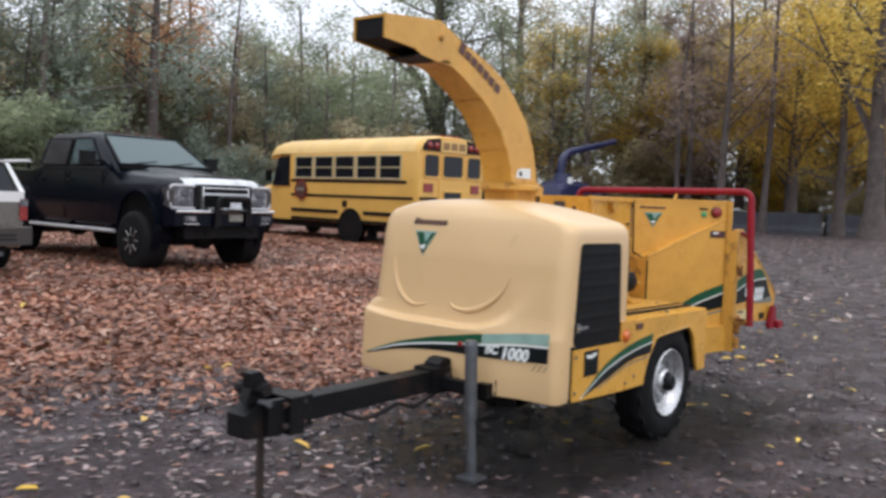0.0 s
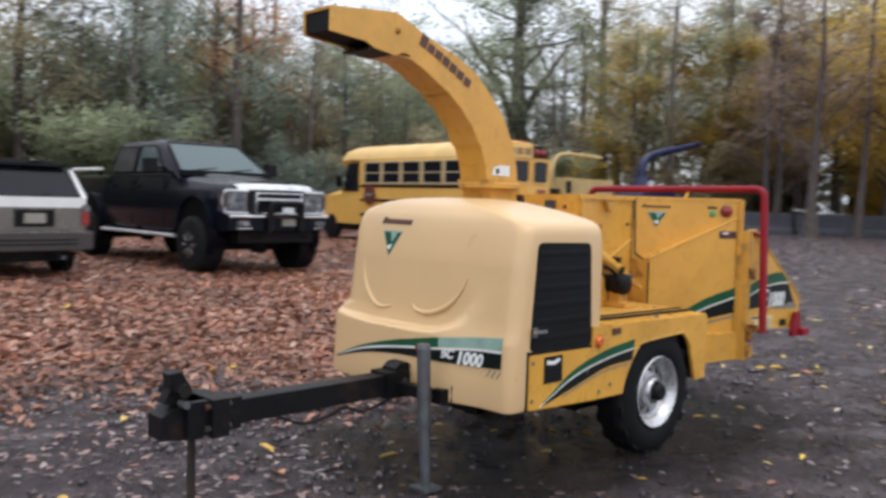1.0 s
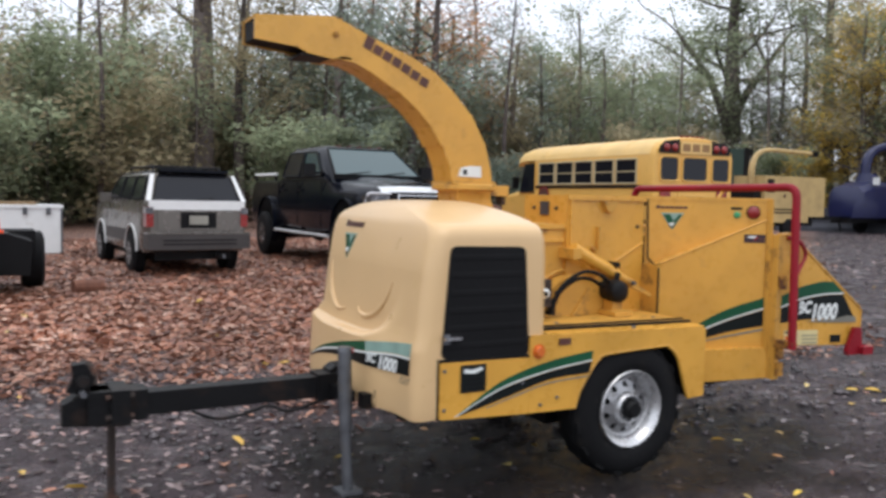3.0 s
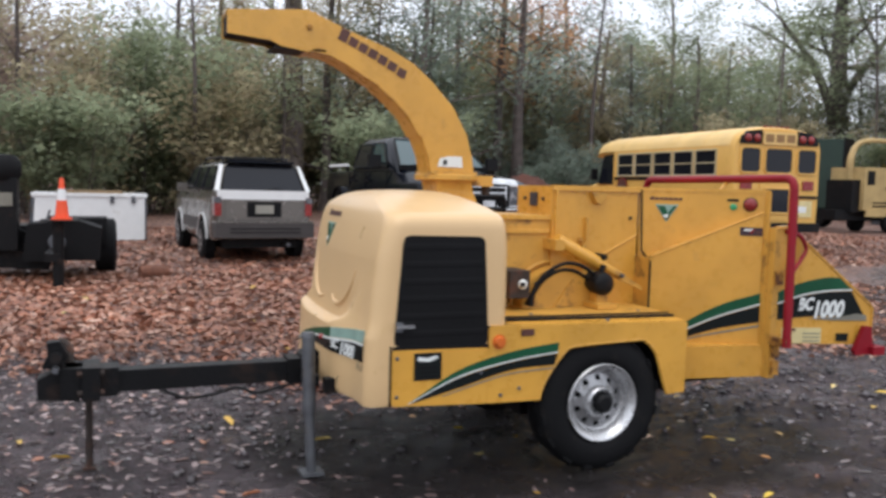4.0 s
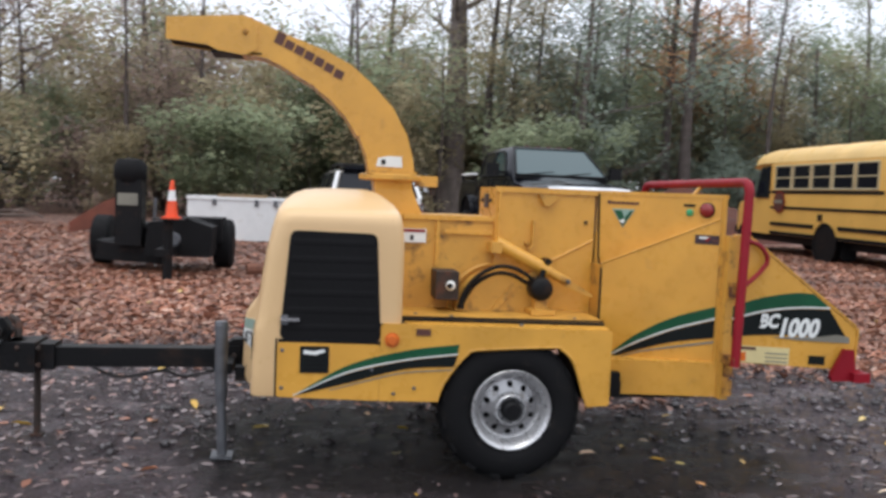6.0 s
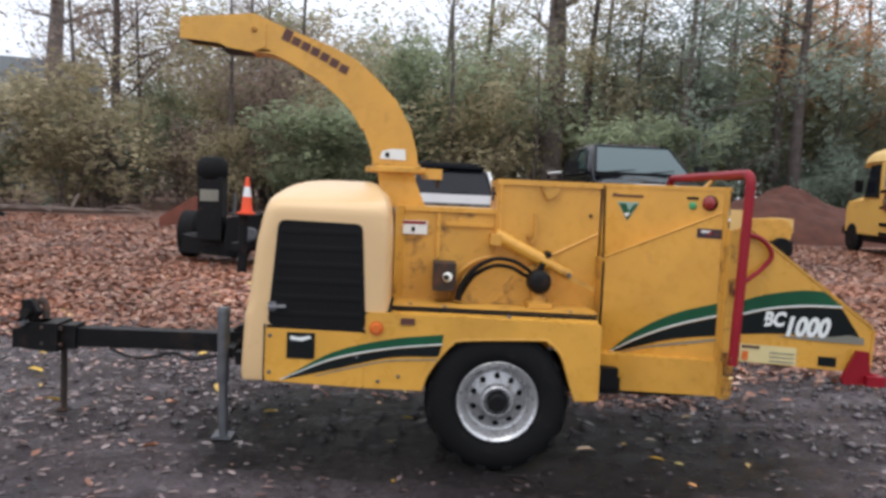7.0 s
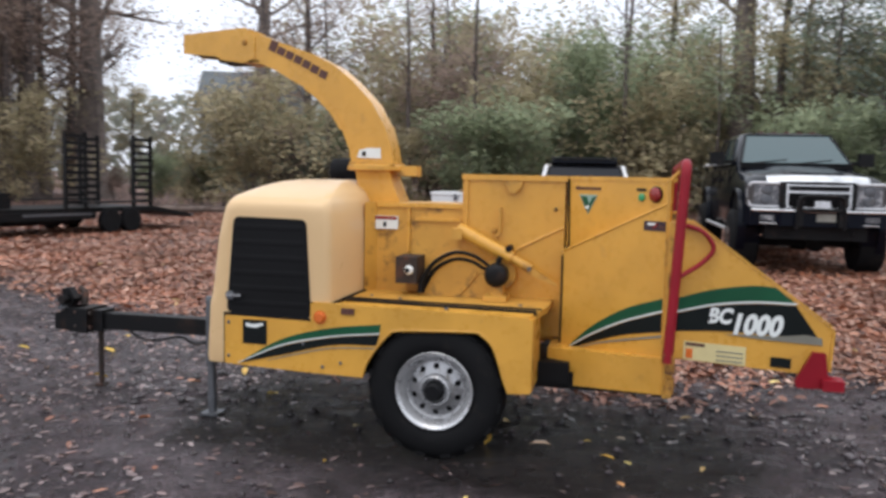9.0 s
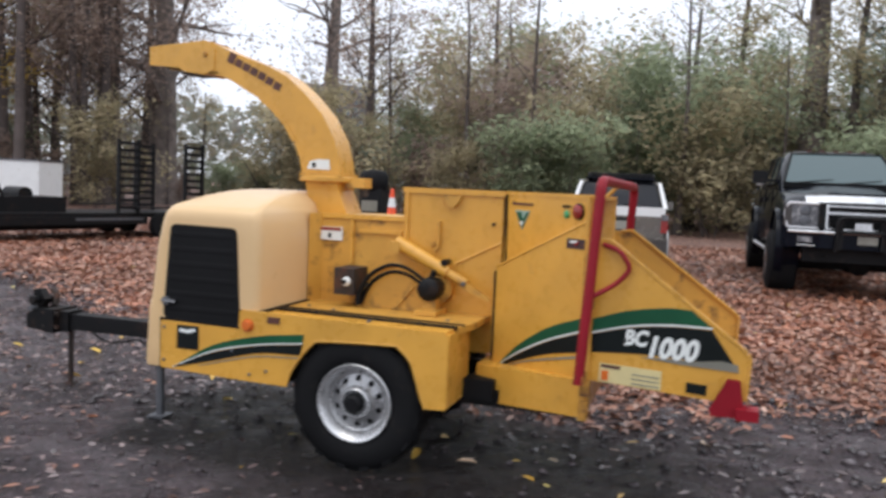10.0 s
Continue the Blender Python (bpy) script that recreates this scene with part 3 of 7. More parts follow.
def hood_ring(z):
    _, xf, yn, yf, rn, rf = between(HOOD, z)
    xr = between(HOOD_REAR, z)[1]
    x0, x1 = xr - 0.05, xf + rn + 0.01
    ring = [(xr, -yn + 0.05), (xr - 0.012, -yn + 0.015)] + [(x0 + (x1 - x0) * k / 4, -yn) for k in range(5)]
    for k in range(7):
        a = k / 6 * math.pi / 2
        ring.append((xf + rn - rn * math.sin(a), -yn + rn - rn * math.cos(a)))
    n = 44
    for k in range(1, n):
        ring.append((xf, -yn + rn + (yf - rf + yn - rn) * k / n))
    for k in range(7):
        a = k / 6 * math.pi / 2
        ring.append((xf + rf - rf * math.cos(a), yf - rf + rf * math.sin(a)))
    x1 = xf + rf + 0.01
    ring += [(x1 + (x0 - x1) * k / 4, yf) for k in range(5)] + [(xr - 0.012, yf - 0.015), (xr, yf - 0.05)]
    shift = 0.16
    return [Vector((x + (hood_x(y, z) - xf) * smooth01((xf + shift - x) / shift), y, z)) for x, y in ring]


zs = [0.45, 0.48, 0.6, 0.72] + [0.76 + 0.007 * i for i in range(62)] + [1.20, 1.26, 1.33, 1.36, 1.38, 1.393, 1.405, 1.415, 1.425, 1.433, 1.44, 1.446, 1.452, 1.462, 1.472, 1.485, 1.496, 1.507, 1.518, 1.527, 1.536, 1.542, 1.547, 1.552]
bm = loft([hood_ring(z) for z in zs])
hood = part("engine_hood", bm, TAN, chipper, "tan moulded fibreglass engine hood with rounded top", smooth=75)


def on_hood(u, v, lift):
    return Vector((hood_x(-u, v) - lift, -u, v))


def on_hood_text(u, v, lift):
    return on_hood(u, v, lift + 0.006)


def on_hood_seen(u, v, lift):
    return Vector((hood_x(u, v) - lift, u, v))


# pressed ridges in the hood's front
for name, pts in (("ridge", [(0.505, 1.17), (0.486, 1.07), (0.447, 0.987), (0.374, 0.917), (0.299, 0.891), (0.20, 0.905)]), ("ridge", [(0.013, 0.935), (-0.02, 0.905), (-0.118, 0.897), (-0.225, 0.928), (-0.306, 0.978), (-0.365, 1.046), (-0.40, 1.12)])):
    path = curve([on_hood_seen(y, z, 0.001) for y, z in pts], 5)
    n = len(path)
    bm = T(path, [0.016 * (0.2 + 0.8 * math.sin(math.pi * (i + 0.6) / n)) for i in range(n)], 8)
    part(name, bm, TAN, hood, smooth=60)
bm = strip(on_hood_seen, [(0.64, 0.556), (0.35, 0.66), (0.06, 0.73), (-0.06, 0.752), (-0.25, 0.785), (-0.30, 0.792)], [(0.64, 0.552), (0.35, 0.64), (0.06, 0.695), (-0.06, 0.712), (-0.25, 0.733), (-0.30, 0.739)])
part("stripe", bm, GREEN_VINYL, hood, "green vinyl stripe")
bm = strip(on_hood_seen, [(-0.302, 0.792), (-0.5, 0.815), (-0.70, 0.835)], [(-0.302, 0.739), (-0.5, 0.758), (-0.70, 0.768)])
part("stripe", bm, TEAL_VINYL, hood, "pale teal vinyl band")
bm = strip(on_hood_seen, [(0.64, 0.550), (0.35, 0.635), (0.06, 0.69), (-0.25, 0.725), (-0.5, 0.748), (-0.70, 0.758)], [(0.64, 0.546), (0.35, 0.615), (0.06, 0.652), (-0.25, 0.662), (-0.5, 0.662), (-0.70, 0.672)])
part("stripe", bm, BLACK_VINYL, hood, "black vinyl stripe")
bm = strip(on_hood_seen, [(0.6, 0.566), (0.35, 0.645), (0.06, 0.697), (-0.25, 0.731), (-0.5, 0.754), (-0.70, 0.765)], [(0.6, 0.562), (0.35, 0.635), (0.06, 0.686), (-0.25, 0.720), (-0.5, 0.744), (-0.70, 0.755)], lift=0.006)
part("stripe", bm, WHITE_VINYL, hood, "thin white vinyl line")
part("model_number", letters("BC", on_hood_text, 0.325, 0.690, 0.050), WHITE_VINYL, hood, "white model letters")
part("model_number", letters("1000", on_hood_text, 0.415, 0.668, 0.068), WHITE_VINYL, hood, "white model number")
for k in range(3):
    part("scribble", strip(on_hood, [(0.60 + k * 0.035, 0.62), (0.625 + k * 0.035, 0.66)], [(0.605 + k * 0.035, 0.62), (0.632 + k * 0.035, 0.66)], 3), GREY_VINYL, hood)
part("tail_marker", lathe([(-0.02, 0.0), (-0.02, 0.012), (0.0, 0.018), (0.012, 0.018)], "x", on_hood_seen(-0.155, 0.715, 0.004), 12), RED_LENS, hood, "small red marker lamp")


def badge(fn, u0, u1, v1, vb, parent):
    """A triangular emblem of plain coloured shapes under a bar where a name stands."""
    um = (u0 + u1) / 2
    w = u1 - u0
    part("emblem", poly(fn, [(u0, v1), (u1, v1), (um, vb)], 0.004), TEAL_VINYL, parent, "pale emblem plate")
    part("emblem", poly(fn, [(u0 + 0.1 * w, v1 - 0.01), (u0 + 0.42 * w, v1 - 0.01), (um + 0.02, vb + 0.10 * w + 0.02), (um, vb + 0.01)], 0.007), GREEN_VINYL, parent, "dark green emblem stroke")
    part("emblem", poly(fn, [(u1 - 0.2 * w, v1 - 0.01), (u1 - 0.07 * w, v1 - 0.01), (um + 0.10 * w, vb + 0.3 * (v1 - vb)), (um, vb + 0.42 * (v1 - vb))], 0.007), GREEN_VINYL, parent, "dark green emblem stroke")
    part("emblem", poly(fn, [(um - 0.18 * w, vb + 0.36 * (v1 - vb)), (um + 0.1 * w, vb + 0.48 * (v1 - vb)), (um + 0.03 * w, vb + 0.22 * (v1 - vb))], 0.008), WHITE_VINYL, parent, "white emblem stroke")
    part("emblem", poly(fn, [(um - 0.16 * w, vb + 0.30 * (v1 - vb)), (um + 0.06 * w, vb + 0.2 * (v1 - vb)), (um, vb + 0.02)], 0.008), BLACK_VINYL, parent, "black emblem stroke")


def name_bars(fn, u0, u1, v0, h, count, parent, material=MAROON, rise=0.0, lean=0.25):
    """A line of unlettered bars in place of a name."""
    w = (u1 - u0) / count
    for k in range(count):
        a, b = u0 + k * w, u0 + (k + 0.86) * w
        v = v0 + rise * k
        hh = h * (1.25 if k == 0 else 0.95)
        part("name_bar", poly(fn, [(a, v), (b, v + rise * 0.86), (b + lean * hh, v + rise * 0.86 + hh), (a + lean * hh, v + hh)], 0.005), material, parent)


badge(on_hood, -0.365, -0.185, 1.345, 1.195, hood)
name_bars(on_hood, -0.39, -0.12, 1.385, 0.03, 7, hood)

# side grille in the hood
GR = [(-1.267, 0.758), (-1.222, 1.328), (-0.772, 1.321), (-0.736, 0.747)]


def rounded(pts, r, n=4):
    out = []
    for i, b in enumerate(pts):
        a, c = Vector(pts[i - 1]), Vector(pts[(i + 1) % len(pts)])
        b = Vector(b)
        p, q = b + (a - b).normalized() * r, b + (c - b).normalized() * r
        out += [tuple(p.lerp(b, k / n).lerp(b.lerp(q, k / n), k / n)) for k in range(n + 1)]
    return out


grille = part("side_grille", prism(rounded(GR, 0.04), "y", -0.772, -0.75), BLACK, chipper, "black perforated side grille")
for k in range(6):
    t = (k + 0.7) / 6.3
    xl, xr = -1.267 + 0.045 * t + 0.02, -0.736 - 0.036 * t - 0.02
    z = 0.758 + 0.565 * t
    part("slat", prism([(-0.771, z - 0.026), (-0.7735, z - 0.008), (-0.7735, z + 0.008), (-0.771, z + 0.026)], "x", xl, xr), BLACK, grille)
latch = part("latch", B(-1.262, -1.165, -0.800, -0.772, 0.855, 0.874, 0.006), CHROME, grille, "bright metal latch")
part("latch_plate", B(-1.262, -1.225, -0.786, -0.772, 0.835, 0.885, 0.004), GALV, grille)
part("grille_trim", prism([(-1.270, 0.735), (-0.735, 0.728), (-0.735, 0.750), (-1.270, 0.758)], "y", -0.776, -0.76), BLACK, chipper)

# yellow lower panel and fender
panel = part("side_panel", prism(rounded([(-1.276, 0.452), (-1.276, 0.742), (-0.738, 0.733), (-0.738, 0.430)], 0.015, 2), "y", -0.779, -0.755, 0.004), YELLOW, chipper)
part("panel_seam", prism([(-1.286, 0.45), (-1.286, 0.76), (-1.277, 0.76), (-1.277, 0.45)], "y", -0.772, -0.75), BLACK, chipper)
ARCH = [(-0.425, 0.425), (-0.400, 0.505), (-0.355, 0.580), (-0.306, 0.644), (-0.262, 0.688), (-0.205, 0.712), (0.215, 0.730), (0.265, 0.718), (0.315, 0.678), (0.352, 0.62), (0.400, 0.475), (0.430, 0.397)]
fen = prism([(-0.737, 0.430)] + ARCH + [(0.545, 0.402), (0.552, 0.78), (0.540, 0.812), (0.515, 0.826), (-0.720, 0.848), (-0.737, 0.835)], "y", -0.779, -0.752)
fender = part("fender", bev(fen, 0.005, 2), YELLOW, chipper)
part("fender_lip", T(curve([(x, -0.772, z) for x, z in ARCH], 3), 0.010, 6), YELLOW, fender)
part("fender_end", B(0.532, 0.554, -0.775, -0.36, 0.41, 0.815, 0.006), YELLOW, fender)
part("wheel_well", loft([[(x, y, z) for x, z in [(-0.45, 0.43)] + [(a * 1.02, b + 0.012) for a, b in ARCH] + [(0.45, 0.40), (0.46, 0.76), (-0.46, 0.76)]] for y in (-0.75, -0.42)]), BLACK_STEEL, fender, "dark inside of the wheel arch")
deck = part("deck", prism([(-0.735, -0.776), (0.535, -0.776), (0.545, -0.64), (-0.70, -0.56)], "z", 0.806, 0.832, 0.012), YELLOW, chipper, "flat fender top")
part("deck_plate", prism([(-0.66, -0.548), (0.560, -0.625), (0.600, -0.40), (0.600, -0.05), (-0.66, -0.05)], "z", 0.800, 0.838, 0.006), YELLOW_WORN, chipper, "worn yellow deck plate")
part("deck_seal", prism([(-0.72, -0.575), (0.548, -0.655), (0.556, -0.625), (-0.70, -0.545)], "z", 0.822, 0.846), BLACK, chipper, "black rubber strip")
part("deck_seal", prism([(-0.64, -0.500), (0.575, -0.565), (0.578, -0.550), (-0.64, -0.485)], "z", 0.836, 0.847), BLACK, chipper, "black rubber strip")
# the shaded gap between hood and deck, put in as a black strip
part("hood_gap_strip", B(-0.742, -0.604, -0.773, -0.10, 0.829, 0.846, 0.003), BLACK, chipper, "black strip standing for the dark gap under the hood")
for x, y in ((-0.30, -0.42), (0.44, -0.44), (0.05, -0.70), (-0.5, -0.35)):
    part("deck_bolt", lathe([(0.0, 0.013), (0.008, 0.013), (0.012, 0.007)], "z", (x, y, 0.834), 6), GALV, chipper)
for x, z in ((-0.66, 0.47), (-0.55, 0.50), (-1.25, 0.50), (-0.78, 0.60), (-1.25, 0.70)):
    part("panel_bolt", lathe([(-0.006, 0.006), (-0.004, 0.011), (0.0, 0.011)], "y", (x, -0.779, z), 6), GALV, panel)
amber = part("marker_light", lathe([(-0.022, 0.0), (-0.022, 0.024), (-0.012, 0.030), (-0.004, 0.031), (-0.004, 0.040), (0.0, 0.040)], "y", (-0.677, -0.779, 0.760), 20), AMBER, chipper, "round amber marker lamp", smooth=40)
part("reflector", B(-0.548, -0.470, -0.788, -0.778, 0.787, 0.822, 0.004), MAROON, chipper, "small dark red reflector")
part("info_plate", B(-1.158, -1.007, -0.784, -0.776, 0.580, 0.722, 0.003), BLACK_VINYL, panel, "black data plate")
part("info_plate", poly(side_of, [(-1.140, 0.682), (-1.075, 0.676), (-1.025, 0.694), (-1.035, 0.708), (-1.09, 0.696), (-1.138, 0.704)], 0.006), WHITE_VINYL, panel, "pale plate heading")
for k in range(3):
    part("info_plate", poly(side_of, [(-1.14, 0.595 + k * 0.023), (-1.03, 0.595 + k * 0.023), (-1.03, 0.607 + k * 0.023), (-1.14, 0.607 + k * 0.023)], 0.006), BLACK, panel)
part("stripe", strip(side_of, [(-1.171, 0.470), (-0.905, 0.622), (-0.603, 0.703), (-0.311, 0.740)], [(-1.171, 0.465), (-0.905, 0.586), (-0.603, 0.655), (-0.318, 0.690)]), GREEN_VINYL, fender, "green vinyl stripe")
part("stripe", strip(side_of, [(-1.171, 0.468), (-0.905, 0.578), (-0.603, 0.646), (-0.318, 0.680)], [(-1.171, 0.462), (-0.905, 0.527), (-0.603, 0.603), (-0.335, 0.618)]), BLACK_VINYL, fender, "black vinyl stripe")
part("stripe", strip(side_of, [(-1.19, 0.462), (-0.905, 0.590), (-0.603, 0.657), (-0.316, 0.691)], [(-1.19, 0.458), (-0.905, 0.582), (-0.603, 0.650), (-0.318, 0.684)], lift=0.005), WHITE_VINYL, fender, "thin white vinyl line")
part("stripe", strip(side_of, [(-1.0, 0.490), (-0.8, 0.545), (-0.603, 0.588), (-0.345, 0.604)], [(-1.0, 0.486), (-0.8, 0.538), (-0.603, 0.581), (-0.345, 0.597)], lift=0.004), GREY_VINYL, fender, "faded grey vinyl line")

# chassis under the body
part("chassis_rail", B(-1.30, 1.20, -0.42, -0.34, 0.36, 0.46, 0.006), BLACK_STEEL, chipper)
part("chassis_rail", B(-1.30, 1.20, 0.34, 0.42, 0.36, 0.46, 0.006), BLACK_STEEL, chipper)
part("cross_member", B(-1.28, -1.2, -0.42, 0.70, 0.36, 0.455, 0.006), BLACK_STEEL, chipper)
part("cross_member", B(0.5, 0.58, -0.33, 0.55, 0.36, 0.455, 0.006), BLACK_STEEL, chipper)
part("belly_pan", B(-1.38, -0.45, -0.72, 0.74, 0.45, 0.47), BLACK_STEEL, chipper)
# added box that blocks stray light under the body; no such part is known
part("shade_box", B(-0.32, 0.32, -0.36, 0.62, 0.22, 0.45, 0.03), BLACK, chipper, "black box added to darken the underside")
part("axle", T([(0, -0.6, 0.372), (0, 0.6, 0.372)], 0.045, 12), BLACK_STEEL, chipper)
part("far_panel", B(-1.27, -0.45, 0.74, 0.765, 0.44, 0.84, 0.01), YELLOW, chipper)
part("far_fender", bev(prism([(-0.45, 0.430)] + ARCH[1:] + [(0.545, 0.402), (0.552, 0.80), (-0.45, 0.838)], "y", 0.752, 0.779), 0.005), YELLOW, chipper)
part("far_deck", B(-0.62, 0.55, 0.05, 0.776, 0.806, 0.832, 0.008), YELLOW, chipper)

# wheels
for sgn in (-1, 1):
    yo = sgn * 0.765

    def A(d):
        return yo - sgn * d
    wheel = new("wheel")
    wheel.parent = chipper
    prof = [(0.030, 0.222), (0.010, 0.236), (0.002, 0.262), (0.0, 0.295), (0.006, 0.325), (0.016, 0.348), (0.030, 0.366), (0.045, 0.374), (0.075, 0.378), (0.145, 0.378), (0.175, 0.374), (0.19, 0.366), (0.204, 0.348), (0.214, 0.325), (0.22, 0.295), (0.218, 0.262), (0.21, 0.236), (0.19, 0.222)]
    prof = [(d, 0.222 + (r - 0.222) * 1.13) for d, r in prof]
    tyre = lathe([(A(d), r) for d, r in prof], "y", (0, 0, 0.372), 48)
    for f in [f for f in tyre.faces if len(f.verts) > 4]:
        tyre.faces.remove(f)
    tyre_ob = part("tyre", tyre, RUBBER, wheel, "black mud-smeared tyre", smooth=40)
    for k in range(32):
        for row, (da, db) in enumerate(((0.012, 0.05), (0.06, 0.10), (0.12, 0.16), (0.17, 0.208))):
            if k % 2 == row % 2:
                continue
            a = k * math.tau / 32
            m = Matrix.Translation((0, 0, 0.372)) @ Matrix.Rotation(a, 4, "Y")
            lo, hi = sorted((A(da), A(db)))
            rr = 0.398 if row in (1, 2) else 0.382
            part("tread_block", B(-0.028, 0.028, lo, hi, rr - 0.012, rr + 0.005, m=m), RUBBER, tyre_ob)
    rim = lathe([(A(d), r) for d, r in [(0.014, 0.224), (0.004, 0.226), (-0.002, 0.221), (0.0, 0.214), (0.010, 0.205), (0.030, 0.188), (0.050, 0.176), (0.072, 0.170), (0.088, 0.168)]], "y", (0, 0, 0.372), 48)
    for f in [f for f in rim.faces if len(f.verts) > 4]:
        rim.faces.remove(f)
    rim_ob = part("rim", rim, RIM, wheel, "silver painted steel rim", smooth=50)
    bm = bmesh.new()
    loops = []

    def circle(cx, cz, r, n):
        vs = [bm.verts.new((cx + r * math.cos(k * math.tau / n), 0, cz + r * math.sin(k * math.tau / n))) for k in range(n)]
        loops.extend(bm.edges.new((vs[k], vs[(k + 1) % n])) for k in range(n))
    circle(0, 0, 0.168, 48)
    for k in range(10):
        a = (k + 0.5) * math.tau / 10
        circle(0.134 * math.cos(a), 0.134 * math.sin(a), 0.0175, 14)
    circle(0, 0, 0.088, 24)
    bmesh.ops.triangle_fill(bm, edges=loops, use_beauty=True)
    for v in bm.verts:
        v.co.y = A(0.078 - 0.026 * smooth01((0.168 - math.hypot(v.co.x, v.co.z)) / 0.08))
        v.co.z += 0.372
    ext = bmesh.ops.extrude_face_region(bm, geom=bm.faces[:])
    bmesh.ops.translate(bm, vec=(0, sgn * -0.008, 0), verts=[g for g in ext["geom"] if isinstance(g, bmesh.types.BMVert)])
    part("rim_disc", bm, RIM_DISC, rim_ob, "steel disc with ten round holes")
    bead = lathe([(A(d), r) for d, r in [(0.078, 0.178), (0.064, 0.174), (0.058, 0.169), (0.059, 0.164), (0.066, 0.160), (0.082, 0.158)]], "y", (0, 0, 0.372), 48)
    for f in [f for f in bead.faces if len(f.verts) > 4]:
        bead.faces.remove(f)
    part("rim_bead", bead, RIM, rim_ob, smooth=60)
    collar = lathe([(A(0.056), 0.096), (A(0.036), 0.091), (A(0.020), 0.085), (A(0.014), 0.078), (A(0.018), 0.071), (A(0.034), 0.062), (A(0.04), 0.05)], "y", (0, 0, 0.372), 32)
    part("rim_collar", collar, RIM, rim_ob, smooth=50)
    part("rim_back", lathe([(A(0.105), 0.0), (A(0.105), 0.165), (A(0.12), 0.165)], "y", (0, 0, 0.372), 32), BLACK, rim_ob)
    part("hub", lathe([(A(-0.030), 0.0), (A(-0.030), 0.040), (A(-0.020), 0.052), (A(0.0), 0.056), (A(0.024), 0.058)], "y", (0, 0, 0.372), 24), BLACK_STEEL, wheel, "black greasy hub cap", smooth=40)
    for k in range(8):
        a = k * math.tau / 8
        part("lug_nut", lathe([(A(0.006), 0.004), (A(0.008), 0.007), (A(0.026), 0.007)], "y", (0.068 * math.cos(a), 0, 0.372 + 0.068 * math.sin(a)), 6), GALV, rim_ob)

# chipping housing between hood and feed box
part("housing", prism([(-0.615, -0.155), (-0.56, -0.06), (0.02, -0.06), (0.02, 0.40), (-0.615, 0.40)], "z", 0.82, 1.412, 0.012), YELLOW_WORN, chipper, "yellow steel drum housing")
part("housing_rail", B(-0.30, 0.0, -0.078, -0.055, 1.300, 1.322, 0.005), YELLOW, chipper)
part("housing_rail", B(-0.56, 0.02, -0.075, -0.055, 1.385, 1.414, 0.006), YELLOW, chipper)
part("housing_rib", B(-0.355, -0.335, -0.085, -0.055, 1.10, 1.38, 0.004), YELLOW, chipper)
part("warning_label", B(-0.592, -0.417, -0.074, -0.066, 1.240, 1.325, 0.001), WHITE_VINYL, chipper, "white warning label with red heading")
part("warning_label", B(-0.585, -0.425, -0.077, -0.072, 1.303, 1.322), RED_LENS, chipper, "red label heading")
part("warning_label", B(-0.515, -0.495, -0.077, -0.072, 1.255, 1.285), BLACK_VINYL, chipper)
half = [(0.025 + 0.262 * math.cos(a), 0.83 + 0.262 * math.sin(a)) for a in [k * math.pi / 20 for k in range(21)]]
part("drum_cover", bev(prism(half, "y", -0.185, -0.05), 0.012), YELLOW_WORN, chipper, "half-round drum cover")
part("drum_flange", T([(x, -0.075, z) for x, z in [(0.025 + 0.29 * math.cos(a), 0.83 + 0.29 * math.sin(a)) for a in [k * math.pi / 20 for k in range(21)]]], 0.012, 6), YELLOW_WORN, chipper)
part("brace", prism([(-0.02, 0.84), (0.02, 0.84), (0.14, 0.99), (0.12, 1.02)], "y", -0.20, -0.17, 0.004), YELLOW_WORN, chipper)
motor = part("bearing_block", B(-0.372, -0.235, -0.275, -0.055, 0.915, 1.082, 0.018, 3), DARK_RUST, chipper, "dark bearing block with bright cap")
part("cap", lathe([(-0.296, 0.0), (-0.296, 0.018), (-0.288, 0.028), (-0.275, 0.030)], "y", (-0.285, 0, 1.0), 16), WHITE_VINYL, motor, "pale round cap")
part("cap", lathe([(-0.300, 0.0), (-0.300, 0.016), (-0.29, 0.018)], "y", (-0.292, 0, 1.0), 12), BLACK, motor)
drive = part("feed_motor", lathe([(-0.34, 0.0), (-0.34, 0.030), (-0.335, 0.052), (-0.322, 0.068), (-0.29, 0.074), (-0.24, 0.074), (-0.235, 0.062), (-0.12, 0.062)], "y", (0.268, 0, 0.995), 24), BLACK_STEEL, chipper, "round black hydraulic motor", smooth=35)
part("motor_flange", lathe([(-0.165, 0.098), (-0.13, 0.105), (-0.10, 0.105)], "y", (0.272, 0, 0.990), 24), YELLOW_WORN, drive, smooth=35)
part("motor_port", T([(0.262, -0.27, 1.03), (0.29, -0.27, 1.11)], 0.018, 8), BLACK_STEEL, drive)
part("motor_foot", B(0.20, 0.34, -0.36, -0.16, 0.842, 0.872, 0.006), YELLOW_WORN, drive)
part("motor_foot", B(0.235, 0.31, -0.29, -0.20, 0.87, 0.935, 0.006), YELLOW_WORN, drive)
for k, (dy, dz) in enumerate(((-0.255, 0.0), (-0.215, -0.045))):
    pts = [(-0.215, dy, 0.86), (-0.20, dy, 0.94 + dz), (-0.13, dy - 0.01, 1.05 + dz), (-0.01, dy - 0.02, 1.120 + dz), (0.10, dy - 0.02, 1.115 + dz), (0.19, dy - 0.02, 1.07 + dz), (0.245, dy, 1.02)]
